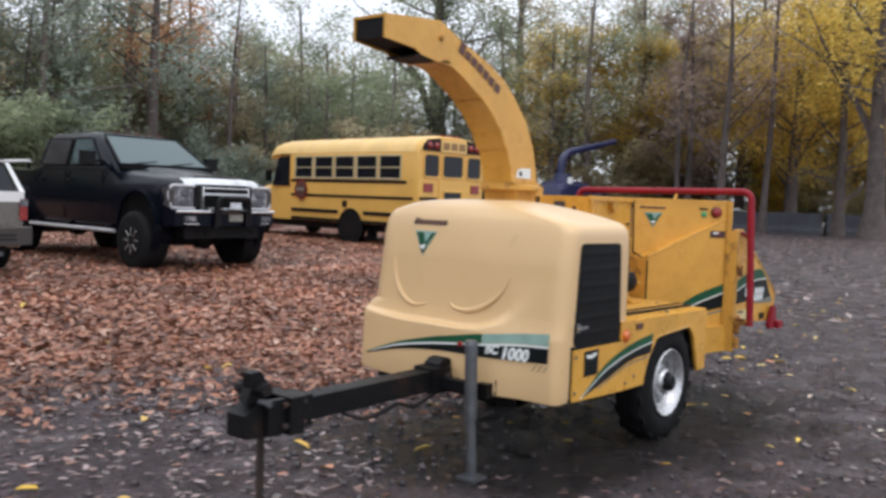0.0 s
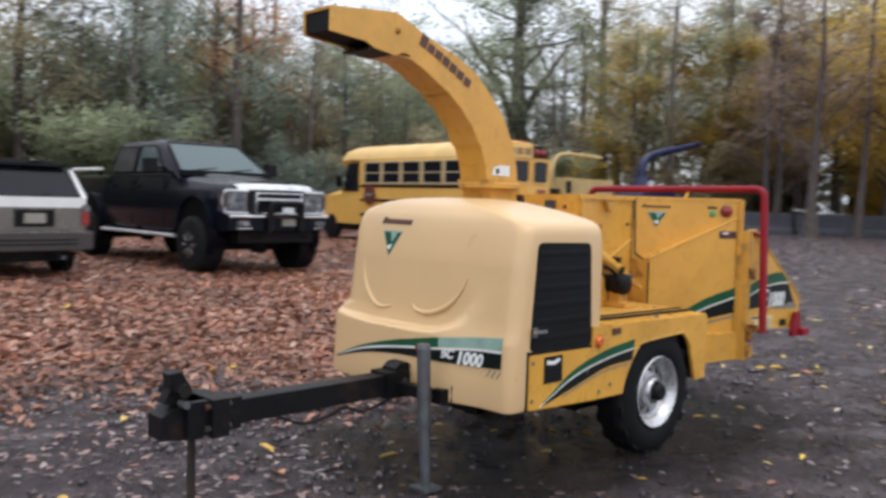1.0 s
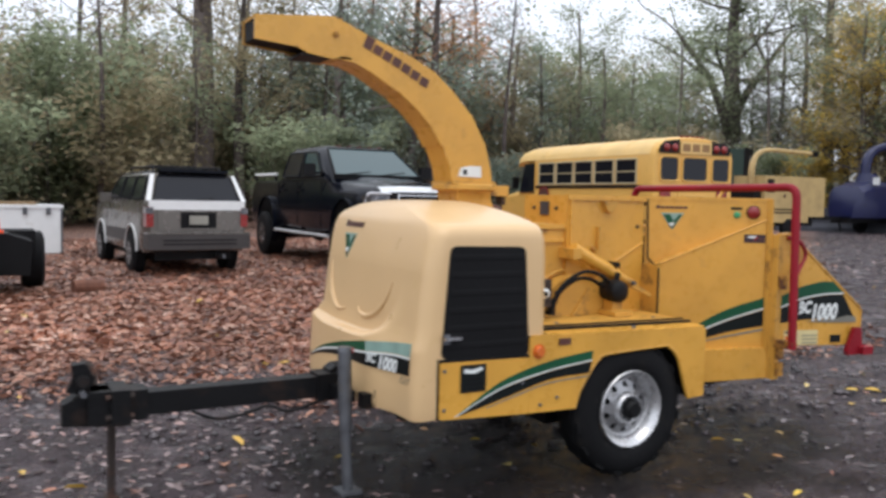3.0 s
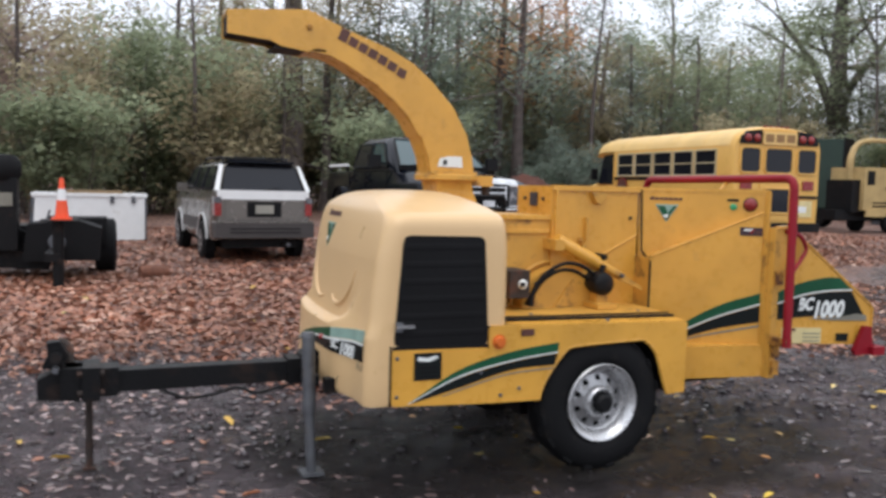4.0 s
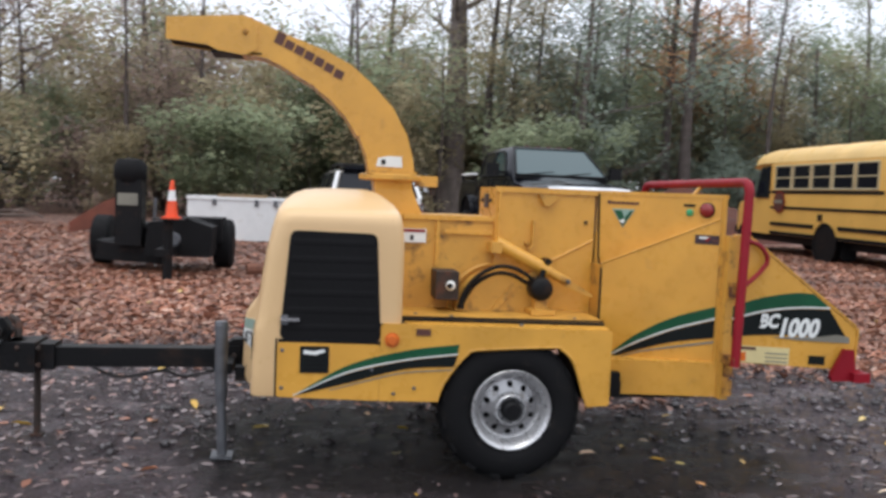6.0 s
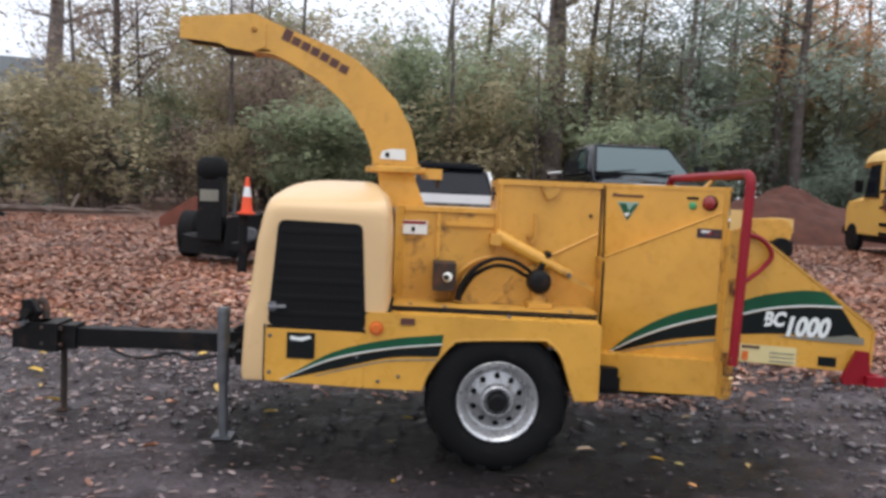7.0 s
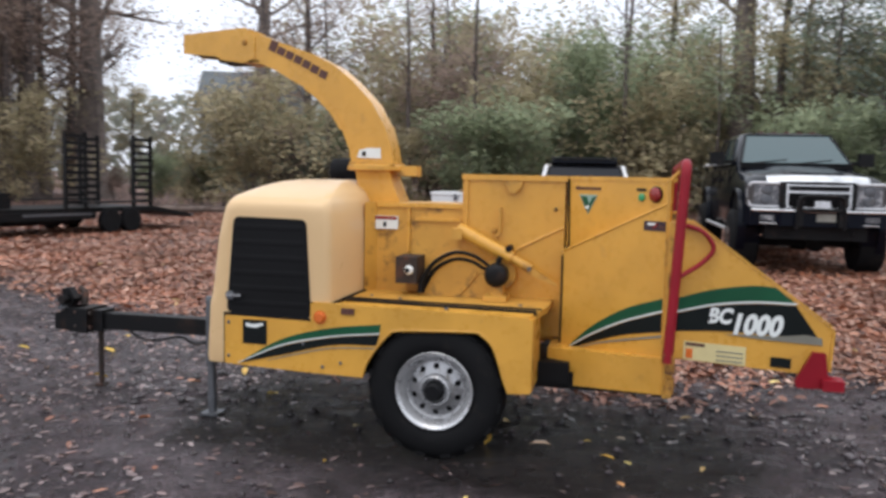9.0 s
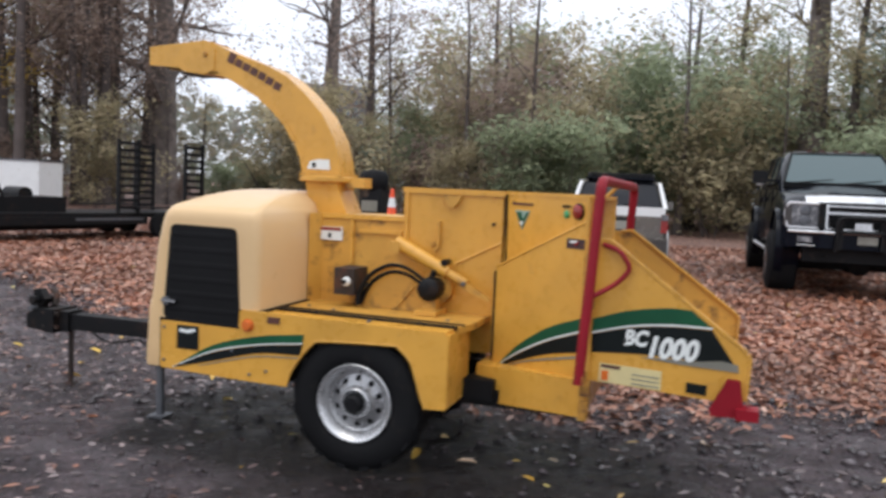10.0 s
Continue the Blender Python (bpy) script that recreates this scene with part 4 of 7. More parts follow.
    part("hydraulic_hose", T(curve(pts, 6), [0.020 - 0.008 * min(1, i / 18) for i in range(len(curve(pts, 6)))], 8), BLACK, chipper, "black hydraulic hose", smooth=60)
for p in ((-0.17, -0.245, 0.99),):
    part("hose_clamp", lathe([(-0.010, 0.019), (0.010, 0.019)], "x", p, 10), GALV, chipper)
part("spring_tube", T([(0.00, -0.165, 1.262), (0.345, -0.178, 1.093)], 0.043, 14), YELLOW, chipper, "yellow feed roller spring tube", smooth=50)
part("spring_tube", T([(0.345, -0.178, 1.093), (0.47, -0.19, 1.030)], 0.030, 12), YELLOW_WORN, chipper, smooth=50)
part("spring_arm", prism([(0.44, 1.062), (0.47, 1.045), (0.625, 0.955), (0.625, 0.935), (0.45, 1.005)], "y", -0.215, -0.195, 0.003), YELLOW_WORN, chipper)
part("spring_bracket", B(-0.03, 0.035, -0.215, -0.06, 1.20, 1.265, 0.008), YELLOW_WORN, chipper)
part("spring_bracket", lathe([(-0.22, 0.02), (-0.12, 0.02)], "y", (0.33, 0, 1.155), 10), BLACK_STEEL, chipper)
part("spring_bolt", lathe([(-0.24, 0.012), (-0.215, 0.016), (-0.20, 0.016)], "y", (0.46, 0, 1.035), 8), GALV, chipper)

# feed roller box with the flared mouth
part("feed_box", prism([(0.010, -0.085), (0.655, -0.085), (0.655, 0.40), (0.010, 0.40)], "z", 0.60, 1.600, 0.01), YELLOW, chipper, "yellow feed roller box")
part("feed_box_lip", B(0.006, 0.668, -0.10, -0.08, 1.572, 1.606, 0.006), YELLOW, chipper)
part("feed_box_rib", B(0.028, 0.045, -0.102, -0.084, 1.26, 1.575, 0.004), YELLOW, chipper)
bm = bmesh.new()
for a, b in (((0.36, 1.14), (0.655, 1.29)), ((0.36, 0.92), (0.36, 1.14))):
    a, b = Vector((a[0], -0.086, a[1])), Vector((b[0], -0.086, b[1]))
    tube(bm, [a, b], 0.009, 6)
part("feed_box_fold", bm, YELLOW, chipper, "pressed fold")
part("pivot_arm", bev(prism([(0.28, 1.565), (0.395, 1.565), (0.385, 1.535), (0.345, 1.49), (0.315, 1.50)], "y", -0.125, -0.083), 0.008), YELLOW_WORN, chipper, "yellow lifting hook")
part("pivot_bolt", lathe([(-0.10, 0.008), (-0.095, 0.012), (-0.084, 0.012)], "y", (0.60, 0, 1.40), 8), DARK_RUST, chipper)
part("stay_rib", bev(prism([(0.232, 1.21), (0.262, 1.24), (0.262, 1.40), (0.248, 1.40), (0.248, 1.25), (0.225, 1.225)], "y", -0.118, -0.083), 0.003), YELLOW_WORN, chipper, "small folded stay")
part("pivot_bolt", lathe([(-0.11, 0.012), (-0.10, 0.018), (-0.084, 0.018)], "y", (0.22, 0, 1.255), 8), RUSTY, chipper)
hatch = part("hatch_plate", B(-0.002, 0.012, 0.112, 0.202, 1.468, 1.558, 0.006), GREY_TRIM_DARK, chipper, "small dark square hatch")
for y in (0.03, 0.28):
    part("hatch_bolt", lathe([(-0.006, 0.008), (0.0, 0.013), (0.012, 0.013)], "x", (0, y, 1.515), 8), DARK_RUST, chipper)


def flare_skin(s, v):
    c = crease(s)
    if v == 3:  # the ledge dips behind the fold
        q = P0 + FD * s
        return Vector((q.x, q.y, c - 0.03 * (1 - s / 0.806)))
    return flare(s, (0.57, 0.57 + (c - 0.57) * 0.5, c, 0, c + (1.60 - c) * 0.5, 1.60)[v], 0)


mouth = part("flared_panel", sheet(flare_skin, [0.806 * k / 12 for k in range(13)], range(6)), YELLOW, chipper, "flared yellow feed mouth panel")
part("flared_panel", prism([(0.67, 0.40), (1.262, 0.62), (1.262, 0.605), (0.67, 0.385)], "z", 0.57, 1.60), YELLOW, chipper)
part("panel_lip", loft([[flare(s, 1.583, 0.004), flare(s, 1.607, 0.004), flare(s, 1.607, -0.03), flare(s, 1.583, -0.03)] for s in (0.0, 0.806)]), YELLOW, mouth)
part("mouth_roof", prism([(0.66, -0.07), (1.262, -0.60), (1.262, 0.60), (0.66, 0.385)], "z", 1.575, 1.592), YELLOW_WORN, chipper)
part("panel_fold", T([flare(0.0, crease(0.0), 0.0), flare(0.80, crease(0.80), 0.0)], 0.007, 6), YELLOW, mouth, "pressed fold")
part("panel_return", bev(prism([(0.650, -0.080), (0.672, -0.080), (0.676, -0.236), (0.654, -0.236)], "z", 0.585, 1.150), 0.004), YELLOW_WORN, mouth, "folded edge of the panel")
part("panel_seam", T([(0.662, -0.240, 0.60), (0.662, -0.240, 1.125), (0.668, -0.18, 1.155), (0.688, -0.105, 1.185)], 0.007, 6), BLACK_STEEL, mouth, "dark open seam")
part("panel_seam", T([(0.688, -0.102, 1.185), (0.676, -0.096, 1.59)], 0.006, 6), BLACK_STEEL, mouth, "dark open seam")
badge(flare, 0.10, 0.25, 1.498, 1.382, mouth)
name_bars(flare, 0.065, 0.275, 1.528, 0.016, 7, mouth, MAROON)


def stud(s, z, r, depth, material, name, label=""):
    c, d = flare(s, z, 0), Vector((FN.x, FN.y, 0))
    bm = T([c - d * 0.01, c + d * depth * 0.7, c + d * depth], [r, r, r * 0.75], 18)
    return part(name, bm, material, mouth, label, smooth=40)


stud(0.691, 1.514, 0.045, 0.012, BLACK, "lamp_ring")
stud(0.691, 1.514, 0.039, 0.026, RED_LENS, "marker_light", "round red marker lamp")
stud(0.589, 1.495, 0.022, 0.012, BRASS, "reflector", "small green round sticker")
part("sticker", poly(flare, [(0.55, 1.53), (0.62, 1.53), (0.62, 1.545), (0.55, 1.545)]), BLACK_VINYL, mouth)
part("sticker", poly(flare, [(0.615, 1.315), (0.770, 1.315), (0.770, 1.368), (0.615, 1.368)]), DARK_VINYL, mouth, "dark sticker with pale and red marks")
part("sticker", poly(flare, [(0.640, 1.345), (0.70, 1.345), (0.705, 1.358), (0.645, 1.358)], 0.007), WHITE_VINYL, mouth)
part("sticker", poly(flare, [(0.68, 1.33), (0.70, 1.33), (0.72, 1.355), (0.70, 1.355)], 0.009), RED_LENS, mouth)
part("sticker", poly(flare, [(0.725, 1.33), (0.762, 1.33), (0.762, 1.345), (0.725, 1.345)], 0.009), MAROON, mouth)
part("stripe", strip(flare, [(0.05, 0.572), (0.25, 0.73), (0.50, 0.862), (0.79, 0.955)], [(0.05, 0.567), (0.25, 0.685), (0.50, 0.795), (0.79, 0.888)]), GREEN_VINYL, mouth, "green vinyl stripe")
part("stripe", strip(flare, [(0.05, 0.568), (0.25, 0.675), (0.50, 0.783), (0.79, 0.874)], [(0.06, 0.563), (0.25, 0.635), (0.50, 0.712), (0.79, 0.768)]), BLACK_VINYL, mouth, "black vinyl stripe")
part("stripe", strip(flare, [(0.03, 0.562), (0.25, 0.688), (0.50, 0.797), (0.79, 0.889)], [(0.03, 0.558), (0.25, 0.679), (0.50, 0.787), (0.79, 0.879)], lift=0.006), WHITE_VINYL, mouth, "thin white vinyl line")
part("stripe", strip(flare, [(0.15, 0.592), (0.35, 0.655), (0.79, 0.750)], [(0.15, 0.588), (0.35, 0.645), (0.79, 0.736)]), GREY_VINYL, mouth, "faded grey vinyl line")
low = prism([(0.600, -0.345), (0.665, -0.375), (1.275, -0.660), (1.275, 0.660), (0.600, 0.345)], "z", 0.372, 0.585)
for v in low.verts:
    if v.co.z > 0.5:
        v.co.z += 0.04 * smooth01((v.co.x - 0.6) / 0.5)
    else:
        v.co.z += 0.052 * smooth01((v.co.x - 0.6) / 0.6)
part("lower_box", bev(low, 0.008), YELLOW, chipper, "yellow lower feed box")
part("rubber_block", B(0.556, 0.735, -0.47, -0.33, 0.400, 0.520, 0.01), BLACK, chipper, "black rubber block")
part("post", B(1.252, 1.300, -0.705, -0.635, 0.420, 1.372, 0.008), YELLOW_WORN, chipper, "worn yellow hinge post")
part("post", B(1.252, 1.300, 0.635, 0.705, 0.365, 1.372, 0.008), YELLOW_WORN, chipper)
part("post_edge", B(1.238, 1.254, -0.655, -0.62, 0.60, 1.598, 0.004), YELLOW_WORN, chipper)
for z in (0.45, 0.56, 1.02):
    part("hinge", lathe([(z, 0.026), (z + 0.085, 0.026)], "z", (1.285, -0.722, 0), 12), RUSTY, chipper, "rusty hinge barrel")

# folding feed tray
WING = [(1.300, 0.640), (1.300, 1.362), (1.376, 1.369), (2.072, 0.855), (2.078, 0.838), (2.068, 0.622), (1.93, 0.610)]
tray = part("tray_wing", loft([[wing_at(u, v, 0) + Vector((0, dy, 0)) for u, v in WING] for dy in (0.0, 0.014)]), YELLOW, chipper, "sloped yellow feed tray side")
part("tray_wing", loft([[Vector((p.x, -p.y - dy, p.z)) for p in (wing_at(u, v, 0) for u, v in WING)] for dy in (0.0, 0.014)]), YELLOW_WORN, chipper, "sloped yellow feed tray side")
edge = [(1.300, 1.366), (1.376, 1.372), (2.072, 0.858), (2.080, 0.838), (2.070, 0.63)]
for sg in (1, -1):
    bm = loft([[Vector((p.x, sg * (p.y + dy), p.z + dz)) for dy, dz in ((-0.006, 0.0), (-0.006, 0.014), (0.040, 0.014), (0.040, 0.0))] for p in [wing_at(u, v, 0) for u, v in edge[:3]]])
    part("tray_lip", bm, YELLOW, chipper)
    bm = loft([[Vector((p.x + dx, sg * (p.y + dy), p.z)) for dx, dy in ((0, -0.006), (0.012, -0.006), (0.012, 0.04), (0, 0.04))] for p in [wing_at(u, v, 0) for u, v in edge[2:]]])
    part("tray_lip", bm, YELLOW, chipper)
part("tray_floor", prism([(1.29, 0.640), (2.07, 0.615), (2.07, 0.632), (1.29, 0.660)], "y", -0.69, 0.69), YELLOW_WORN, chipper, "scuffed yellow tray floor")
part("feed_curtain", B(1.235, 1.25, -0.58, 0.58, 0.66, 1.30), BLACK, chipper, "dark rubber feed curtain")
part("stripe", strip(wing_at, [(1.305, 0.965), (1.48, 1.022), (1.676, 1.054), (1.795, 1.052)], [(1.305, 0.897), (1.50, 0.948), (1.70, 0.972), (1.895, 0.975)]), GREEN_VINYL, tray, "green vinyl stripe")
part("stripe", strip(wing_at, [(1.305, 0.885), (1.50, 0.936), (1.70, 0.960), (1.90, 0.962)], [(1.305, 0.790), (1.55, 0.805), (1.85, 0.800), (2.02, 0.79)]), BLACK_VINYL, tray, "black vinyl stripe")
part("stripe", strip(wing_at, [(1.305, 0.898), (1.50, 0.949), (1.70, 0.973), (1.90, 0.976)], [(1.305, 0.889), (1.50, 0.940), (1.70, 0.964), (1.90, 0.967)], lift=0.006), WHITE_VINYL, tray, "thin white vinyl line")
part("stripe", poly(wing_at, [(1.55, 0.792), (1.75, 0.775), (2.035, 0.765), (2.03, 0.802), (1.95, 0.815), (1.85, 0.80)], 0.006), GREY_VINYL, tray, "faded grey stripe tail")
part("model_number", letters("BC", wing_at, 1.466, 0.850, 0.078, lift=0.008), WHITE_VINYL, tray, "white model letters")
part("model_number", letters("1000", wing_at, 1.580, 0.800, 0.105, lift=0.008), WHITE_VINYL, tray, "white model number")
part("warning_label", poly(wing_at, [(1.353, 0.640), (1.668, 0.628), (1.668, 0.728), (1.353, 0.740)], 0.004), CREAM_VINYL, tray, "cream safety label with red heading")
part("warning_label", poly(wing_at, [(1.362, 0.718), (1.46, 0.714), (1.46, 0.730), (1.362, 0.734)], 0.007), MAROON, tray)
part("warning_label", poly(wing_at, [(1.365, 0.650), (1.40, 0.649), (1.40, 0.700), (1.365, 0.701)], 0.007), AMBER, tray)
for k in range(3):
    part("warning_label", poly(wing_at, [(1.52, 0.645 + 0.024 * k), (1.655, 0.64 + 0.024 * k), (1.655, 0.647 + 0.024 * k), (1.52, 0.652 + 0.024 * k)], 0.007), GREY_VINYL, tray)
part("sticker", poly(wing_at, [(1.790, 0.636), (1.890, 0.632), (1.890, 0.684), (1.790, 0.688)]), BLACK_VINYL, tray, "small dark sticker")
for sg in (-1, 1):
    foot = part("tray_bumper", prism([(1.905, 0.575), (1.985, 0.735), (2.045, 0.730), (2.062, 0.615), (2.130, 0.595), (2.125, 0.548), (1.915, 0.545)], "y", sg * 0.745, sg * 0.775, 0.005), RED, chipper, "red painted tray bumper")
    part("bumper_pad", B(2.03, 2.135, min(sg * 0.70, sg * 0.81), max(sg * 0.70, sg * 0.81), 0.545, 0.60, 0.012), RED, foot)

# red control bar round the mouth
bar = part("control_bar", T(arc_path([(1.265, -0.832, 0.640), (1.322, -0.768, 1.682), (1.360, 0.800, 1.672), (1.300, 0.832, 0.640)], 0.075, 6), 0.027, 14), RED, chipper, "red tubular control bar", smooth=60)
part("bar_bracket", T(arc_path([(1.290, -0.800, 1.08), (1.42, -0.745, 1.16), (1.49, -0.735, 1.24), (1.43, -0.735, 1.33), (1.34, -0.70, 1.355)], 0.04), 0.013, 8), RED, bar, "bent red brace")
part("bar_bracket", T(arc_path([(1.290, 0.800, 1.08), (1.42, 0.745, 1.16), (1.49, 0.735, 1.24), (1.43, 0.735, 1.33), (1.34, 0.70, 1.355)], 0.04), 0.013, 8), RED, bar)
part("bar_link", T([(1.345, -0.15, 1.668), (1.28, -0.15, 1.60)], 0.012, 6), YELLOW, bar)
part("bar_pivot", B(1.245, 1.29, -0.85, -0.70, 0.64, 0.69, 0.008), RUSTY, bar)

# discharge chute
TOP = [(-0.490, 1.66), (-0.505, 1.76), (-0.545, 1.90), (-0.640, 2.065), (-0.780, 2.208), (-0.905, 2.310), (-1.060, 2.385), (-1.200, 2.432), (-1.340, 2.480), (-1.460, 2.530), (-1.545, 2.560)]
LOW = [(-0.775, 1.66), (-0.795, 1.76), (-0.845, 1.88), (-0.915, 1.99), (-1.010, 2.085), (-1.110, 2.160), (-1.215, 2.215), (-1.320, 2.275), (-1.420, 2.318), (-1.500, 2.330), (-1.560, 2.328)]
NEAR, FAR = 0.035, 0.265
rings = [[(a[0], NEAR, a[1]), (a[0], FAR, a[1]), (b[0], FAR, b[1]), (b[0], NEAR, b[1])] for a, b in zip(TOP, LOW)]
chute = part("discharge_chute", bev(loft(rings, cap=False), 0.008, 2, 40), YELLOW, chipper, "curved yellow discharge chute", smooth=35)
bm = loft([[(x, y, z) for x, z in [(-1.50, 2.552), (-1.998, 2.520), (-1.996, 2.505), (-1.50, 2.535)]] for y in (NEAR - 0.006, FAR + 0.006)])
part("deflector_top", bm, YELLOW, chute)
for y0, y1 in ((NEAR - 0.008, NEAR + 0.004), (FAR - 0.004, FAR + 0.008)):
    part("deflector_side", prism([(-1.998, 2.520), (-1.545, 2.562), (-1.47, 2.50), (-1.47, 2.36), (-1.55, 2.325), (-1.700, 2.345), (-1.760, 2.372), (-1.998, 2.392)], "y", y0, y1), YELLOW, chute, "hinged deflector cheek")
part("deflector_liner", prism([(-1.990, 2.505), (-1.52, 2.54), (-1.52, 2.36), (-1.990, 2.40)], "y", NEAR + 0.01, FAR - 0.01), BLACK, chute, "dark inside of the deflector")
part("deflector_floor", B(-1.74, -1.44, NEAR, FAR, 2.332, 2.345), BLACK_STEEL, chute)
part("deflector_bolt", lathe([(-0.016, 0.012), (-0.010, 0.018), (0.0, 0.018)], "y", (-1.541, NEAR - 0.008, 2.463), 8), RUSTY, chute)
part("chute_liner", T(curve([(-0.66, 0.15, 1.67), (-0.72, 0.15, 1.95), (-0.95, 0.15, 2.2), (-1.5, 0.15, 2.44)], 4), 0.07, 8), BLACK, chute)
part("chute_rib", loft([[(p[0] - 0.012, y0, p[1]), (p[0] + 0.02, y0, p[1] + 0.01), (p[0] + 0.02, y1, p[1] + 0.01), (p[0] - 0.012, y1, p[1])] for p in LOW[2:6] for y0, y1 in ((NEAR - 0.004, FAR + 0.004),)]), YELLOW, chute)


def on_chute(u, v, lift):
    return Vector((u, NEAR - lift, v))


for k in range(7):
    t = k / 6
    c = Vector((-1.375 + 0.36 * t, 2.415 - 0.15 * t - 0.03 * t * t))
    d = Vector((0.92, -0.39)).normalized()
    nrm = Vector((0.39, 0.92)).normalized()
    h = 0.048 if k == 0 else 0.034
    pts = [c, c + d * 0.055, c + d * 0.055 + nrm * h * 1.5, c + nrm * h * 1.5]
    part("name_bar", poly(on_chute, [tuple(p) for p in pts]), MAROON, chute)
part("warning_label", poly(on_chute, [(-0.735, 1.700), (-0.570, 1.697), (-0.575, 1.765), (-0.660, 1.765), (-0.720, 1.752)]), WHITE_VINYL, chute, "white torn warning label")
part("warning_label", poly(on_chute, [(-0.70, 1.712), (-0.675, 1.712), (-0.675, 1.742), (-0.70, 1.742)], 0.007), BLACK_VINYL, chute)
part("turn_ring", lathe([(1.615, 0.185), (1.622, 0.20), (1.648, 0.20), (1.655, 0.185)], "z", (-0.63, 0.15, 0), 32), YELLOW_WORN, chute, "worn swivel ring", smooth=40)
part("turn_plate", B(-0.782, -0.478, 0.010, 0.290, 1.655, 1.672, 0.004), YELLOW_WORN, chute)
part("turn_handle", B(-0.47, -0.335, 0.08, 0.20, 1.585, 1.652, 0.012), YELLOW_WORN, chute, "swivel lock handle")
part("turn_handle", B(-0.375, -0.345, 0.10, 0.17, 1.53, 1.60, 0.006), DARK_RUST, chute)
tower = loft([[(-0.72, 0.03, 1.40), (-0.43, 0.03, 1.40), (-0.43, 0.28, 1.40), (-0.72, 0.28, 1.40)], [(-0.735, 0.03, 1.56), (-0.50, 0.03, 1.56), (-0.50, 0.28, 1.56), (-0.735, 0.28, 1.56)], [(-0.745, 0.02, 1.63), (-0.51, 0.02, 1.63), (-0.51, 0.29, 1.63), (-0.745, 0.29, 1.63)]])
part("chute_base", bev(tower, 0.01, 2, 25), YELLOW, chipper)

# drawbar, hitch and jack
part("drawbar", B(-2.70, -1.20, -0.095, 0.015, 0.455, 0.570, 0.008), BLACK_STEEL, chipper, "black square drawbar tube")
part("drawbar_sleeve", B(-1.67, -1.52, -0.115, 0.035, 0.44, 0.585, 0.015), BLACK_STEEL, chipper)
part("drawbar_clamp", bev(prism([(-1.60, 0.56), (-1.47, 0.56), (-1.475, 0.605), (-1.51, 0.628), (-1.56, 0.625), (-1.595, 0.60)], "y", -0.09, 0.02), 0.012, 2), BLACK_STEEL, chipper)
part("clamp_bolt", T([(-1.55, -0.14, 0.53), (-1.55, 0.06, 0.53)], 0.018, 8), DARK_RUST, chipper)
part("front_cross_member", B(-1.46, -1.38, -0.40, 0.40, 0.455, 0.54, 0.01), BLACK_STEEL, chipper)
part("hitch_plate", B(-2.735, -2.650, -0.165, 0.07, 0.43, 0.605, 0.012), BLACK_STEEL, chipper)
part("hitch_collar", B(-2.66, -2.56, -0.115, 0.035, 0.44, 0.59, 0.01), BLACK_STEEL, chipper)
for y, z in ((-0.14, 0.57), (-0.14, 0.47), (0.045, 0.57), (0.045, 0.47)):
    part("hitch_bolt", T([(-2.76, y, z), (-2.63, y, z)], 0.016, 6), DARK_RUST, chipper)
part("hitch_plate", B(-2.82, -2.70, -0.10, 0.02, 0.47, 0.60, 0.012), BLACK_STEEL, chipper)
part("hitch_bracket", B(-2.84, -2.735, -0.135, 0.07, 0.44, 0.60, 0.015), BLACK_STEEL, chipper)
part("coupler", bev(prism([(-2.95, 0.44), (-2.75, 0.42), (-2.75, 0.58), (-2.83, 0.60), (-2.95, 0.545)], "y", -0.105, 0.025), 0.015), BLACK_STEEL, chipper, "black ball coupler")
part("coupler_latch", bev(prism([(-2.93, 0.60), (-2.84, 0.58), (-2.80, 0.66), (-2.845, 0.735), (-2.905, 0.73), (-2.90, 0.66)], "y", -0.085, -0.02), 0.012), BLACK_STEEL, chipper)
part("coupler_latch", T([(-2.86, -0.15, 0.66), (-2.86, 0.06, 0.64)], 0.03, 10), BLACK_STEEL, chipper)
part("coupler_pin", T([(-2.86, -0.17, 0.60), (-2.86, -0.10, 0.60)], 0.016, 8), GALV, chipper)
part("coupler_handle", T(curve([(-2.80, 0.02, 0.60), (-2.81, 0.05, 0.68), (-2.86, 0.06, 0.715)], 4), 0.024, 8), DARK_RUST, chipper)
part("stand_leg", T([(-2.71, 0.085, 0.58), (-2.71, 0.085, 0.0)], 0.021, 10), DARK_RUST, chipper, "thin rusty stand leg")
part("stand_leg", B(-2.745, -2.675, 0.05, 0.12, 0.0, 0.012), DARK_RUST, chipper)
part("safety_cable", T(curve([(-2.35, -0.105, 0.455), (-2.22, -0.12, 0.405), (-2.08, -0.12, 0.415), (-1.95, -0.11, 0.44), (-1.84, -0.12, 0.405), (-1.66, -0.11, 0.44), (-1.5, -0.10, 0.47)], 5), 0.009, 6), BLACK_STEEL, chipper, "sagging dark wiring cable")
jack = part("jack_tube", T([(-1.605, -0.325, 0.750), (-1.598, -0.335, 0.33)], 0.036, 14), GALV, chipper, "grey galvanised jack stand", smooth=50)
part("jack_leg", T([(-1.600, -0.333, 0.38), (-1.585, -0.345, 0.0)], 0.028, 12), GALV, jack, smooth=50)
part("jack_foot", B(-1.645, -1.525, -0.41, -0.28, -0.006, 0.010, 0.003), GALV, jack)
part("jack_cap", lathe([(0.748, 0.040), (0.772, 0.034)], "z", (-1.605, -0.325, 0), 14), GALV, jack)
part("jack_bracket", B(-1.60, -1.54, -0.33, -0.06, 0.47, 0.53, 0.008), BLACK_STEEL, jack)
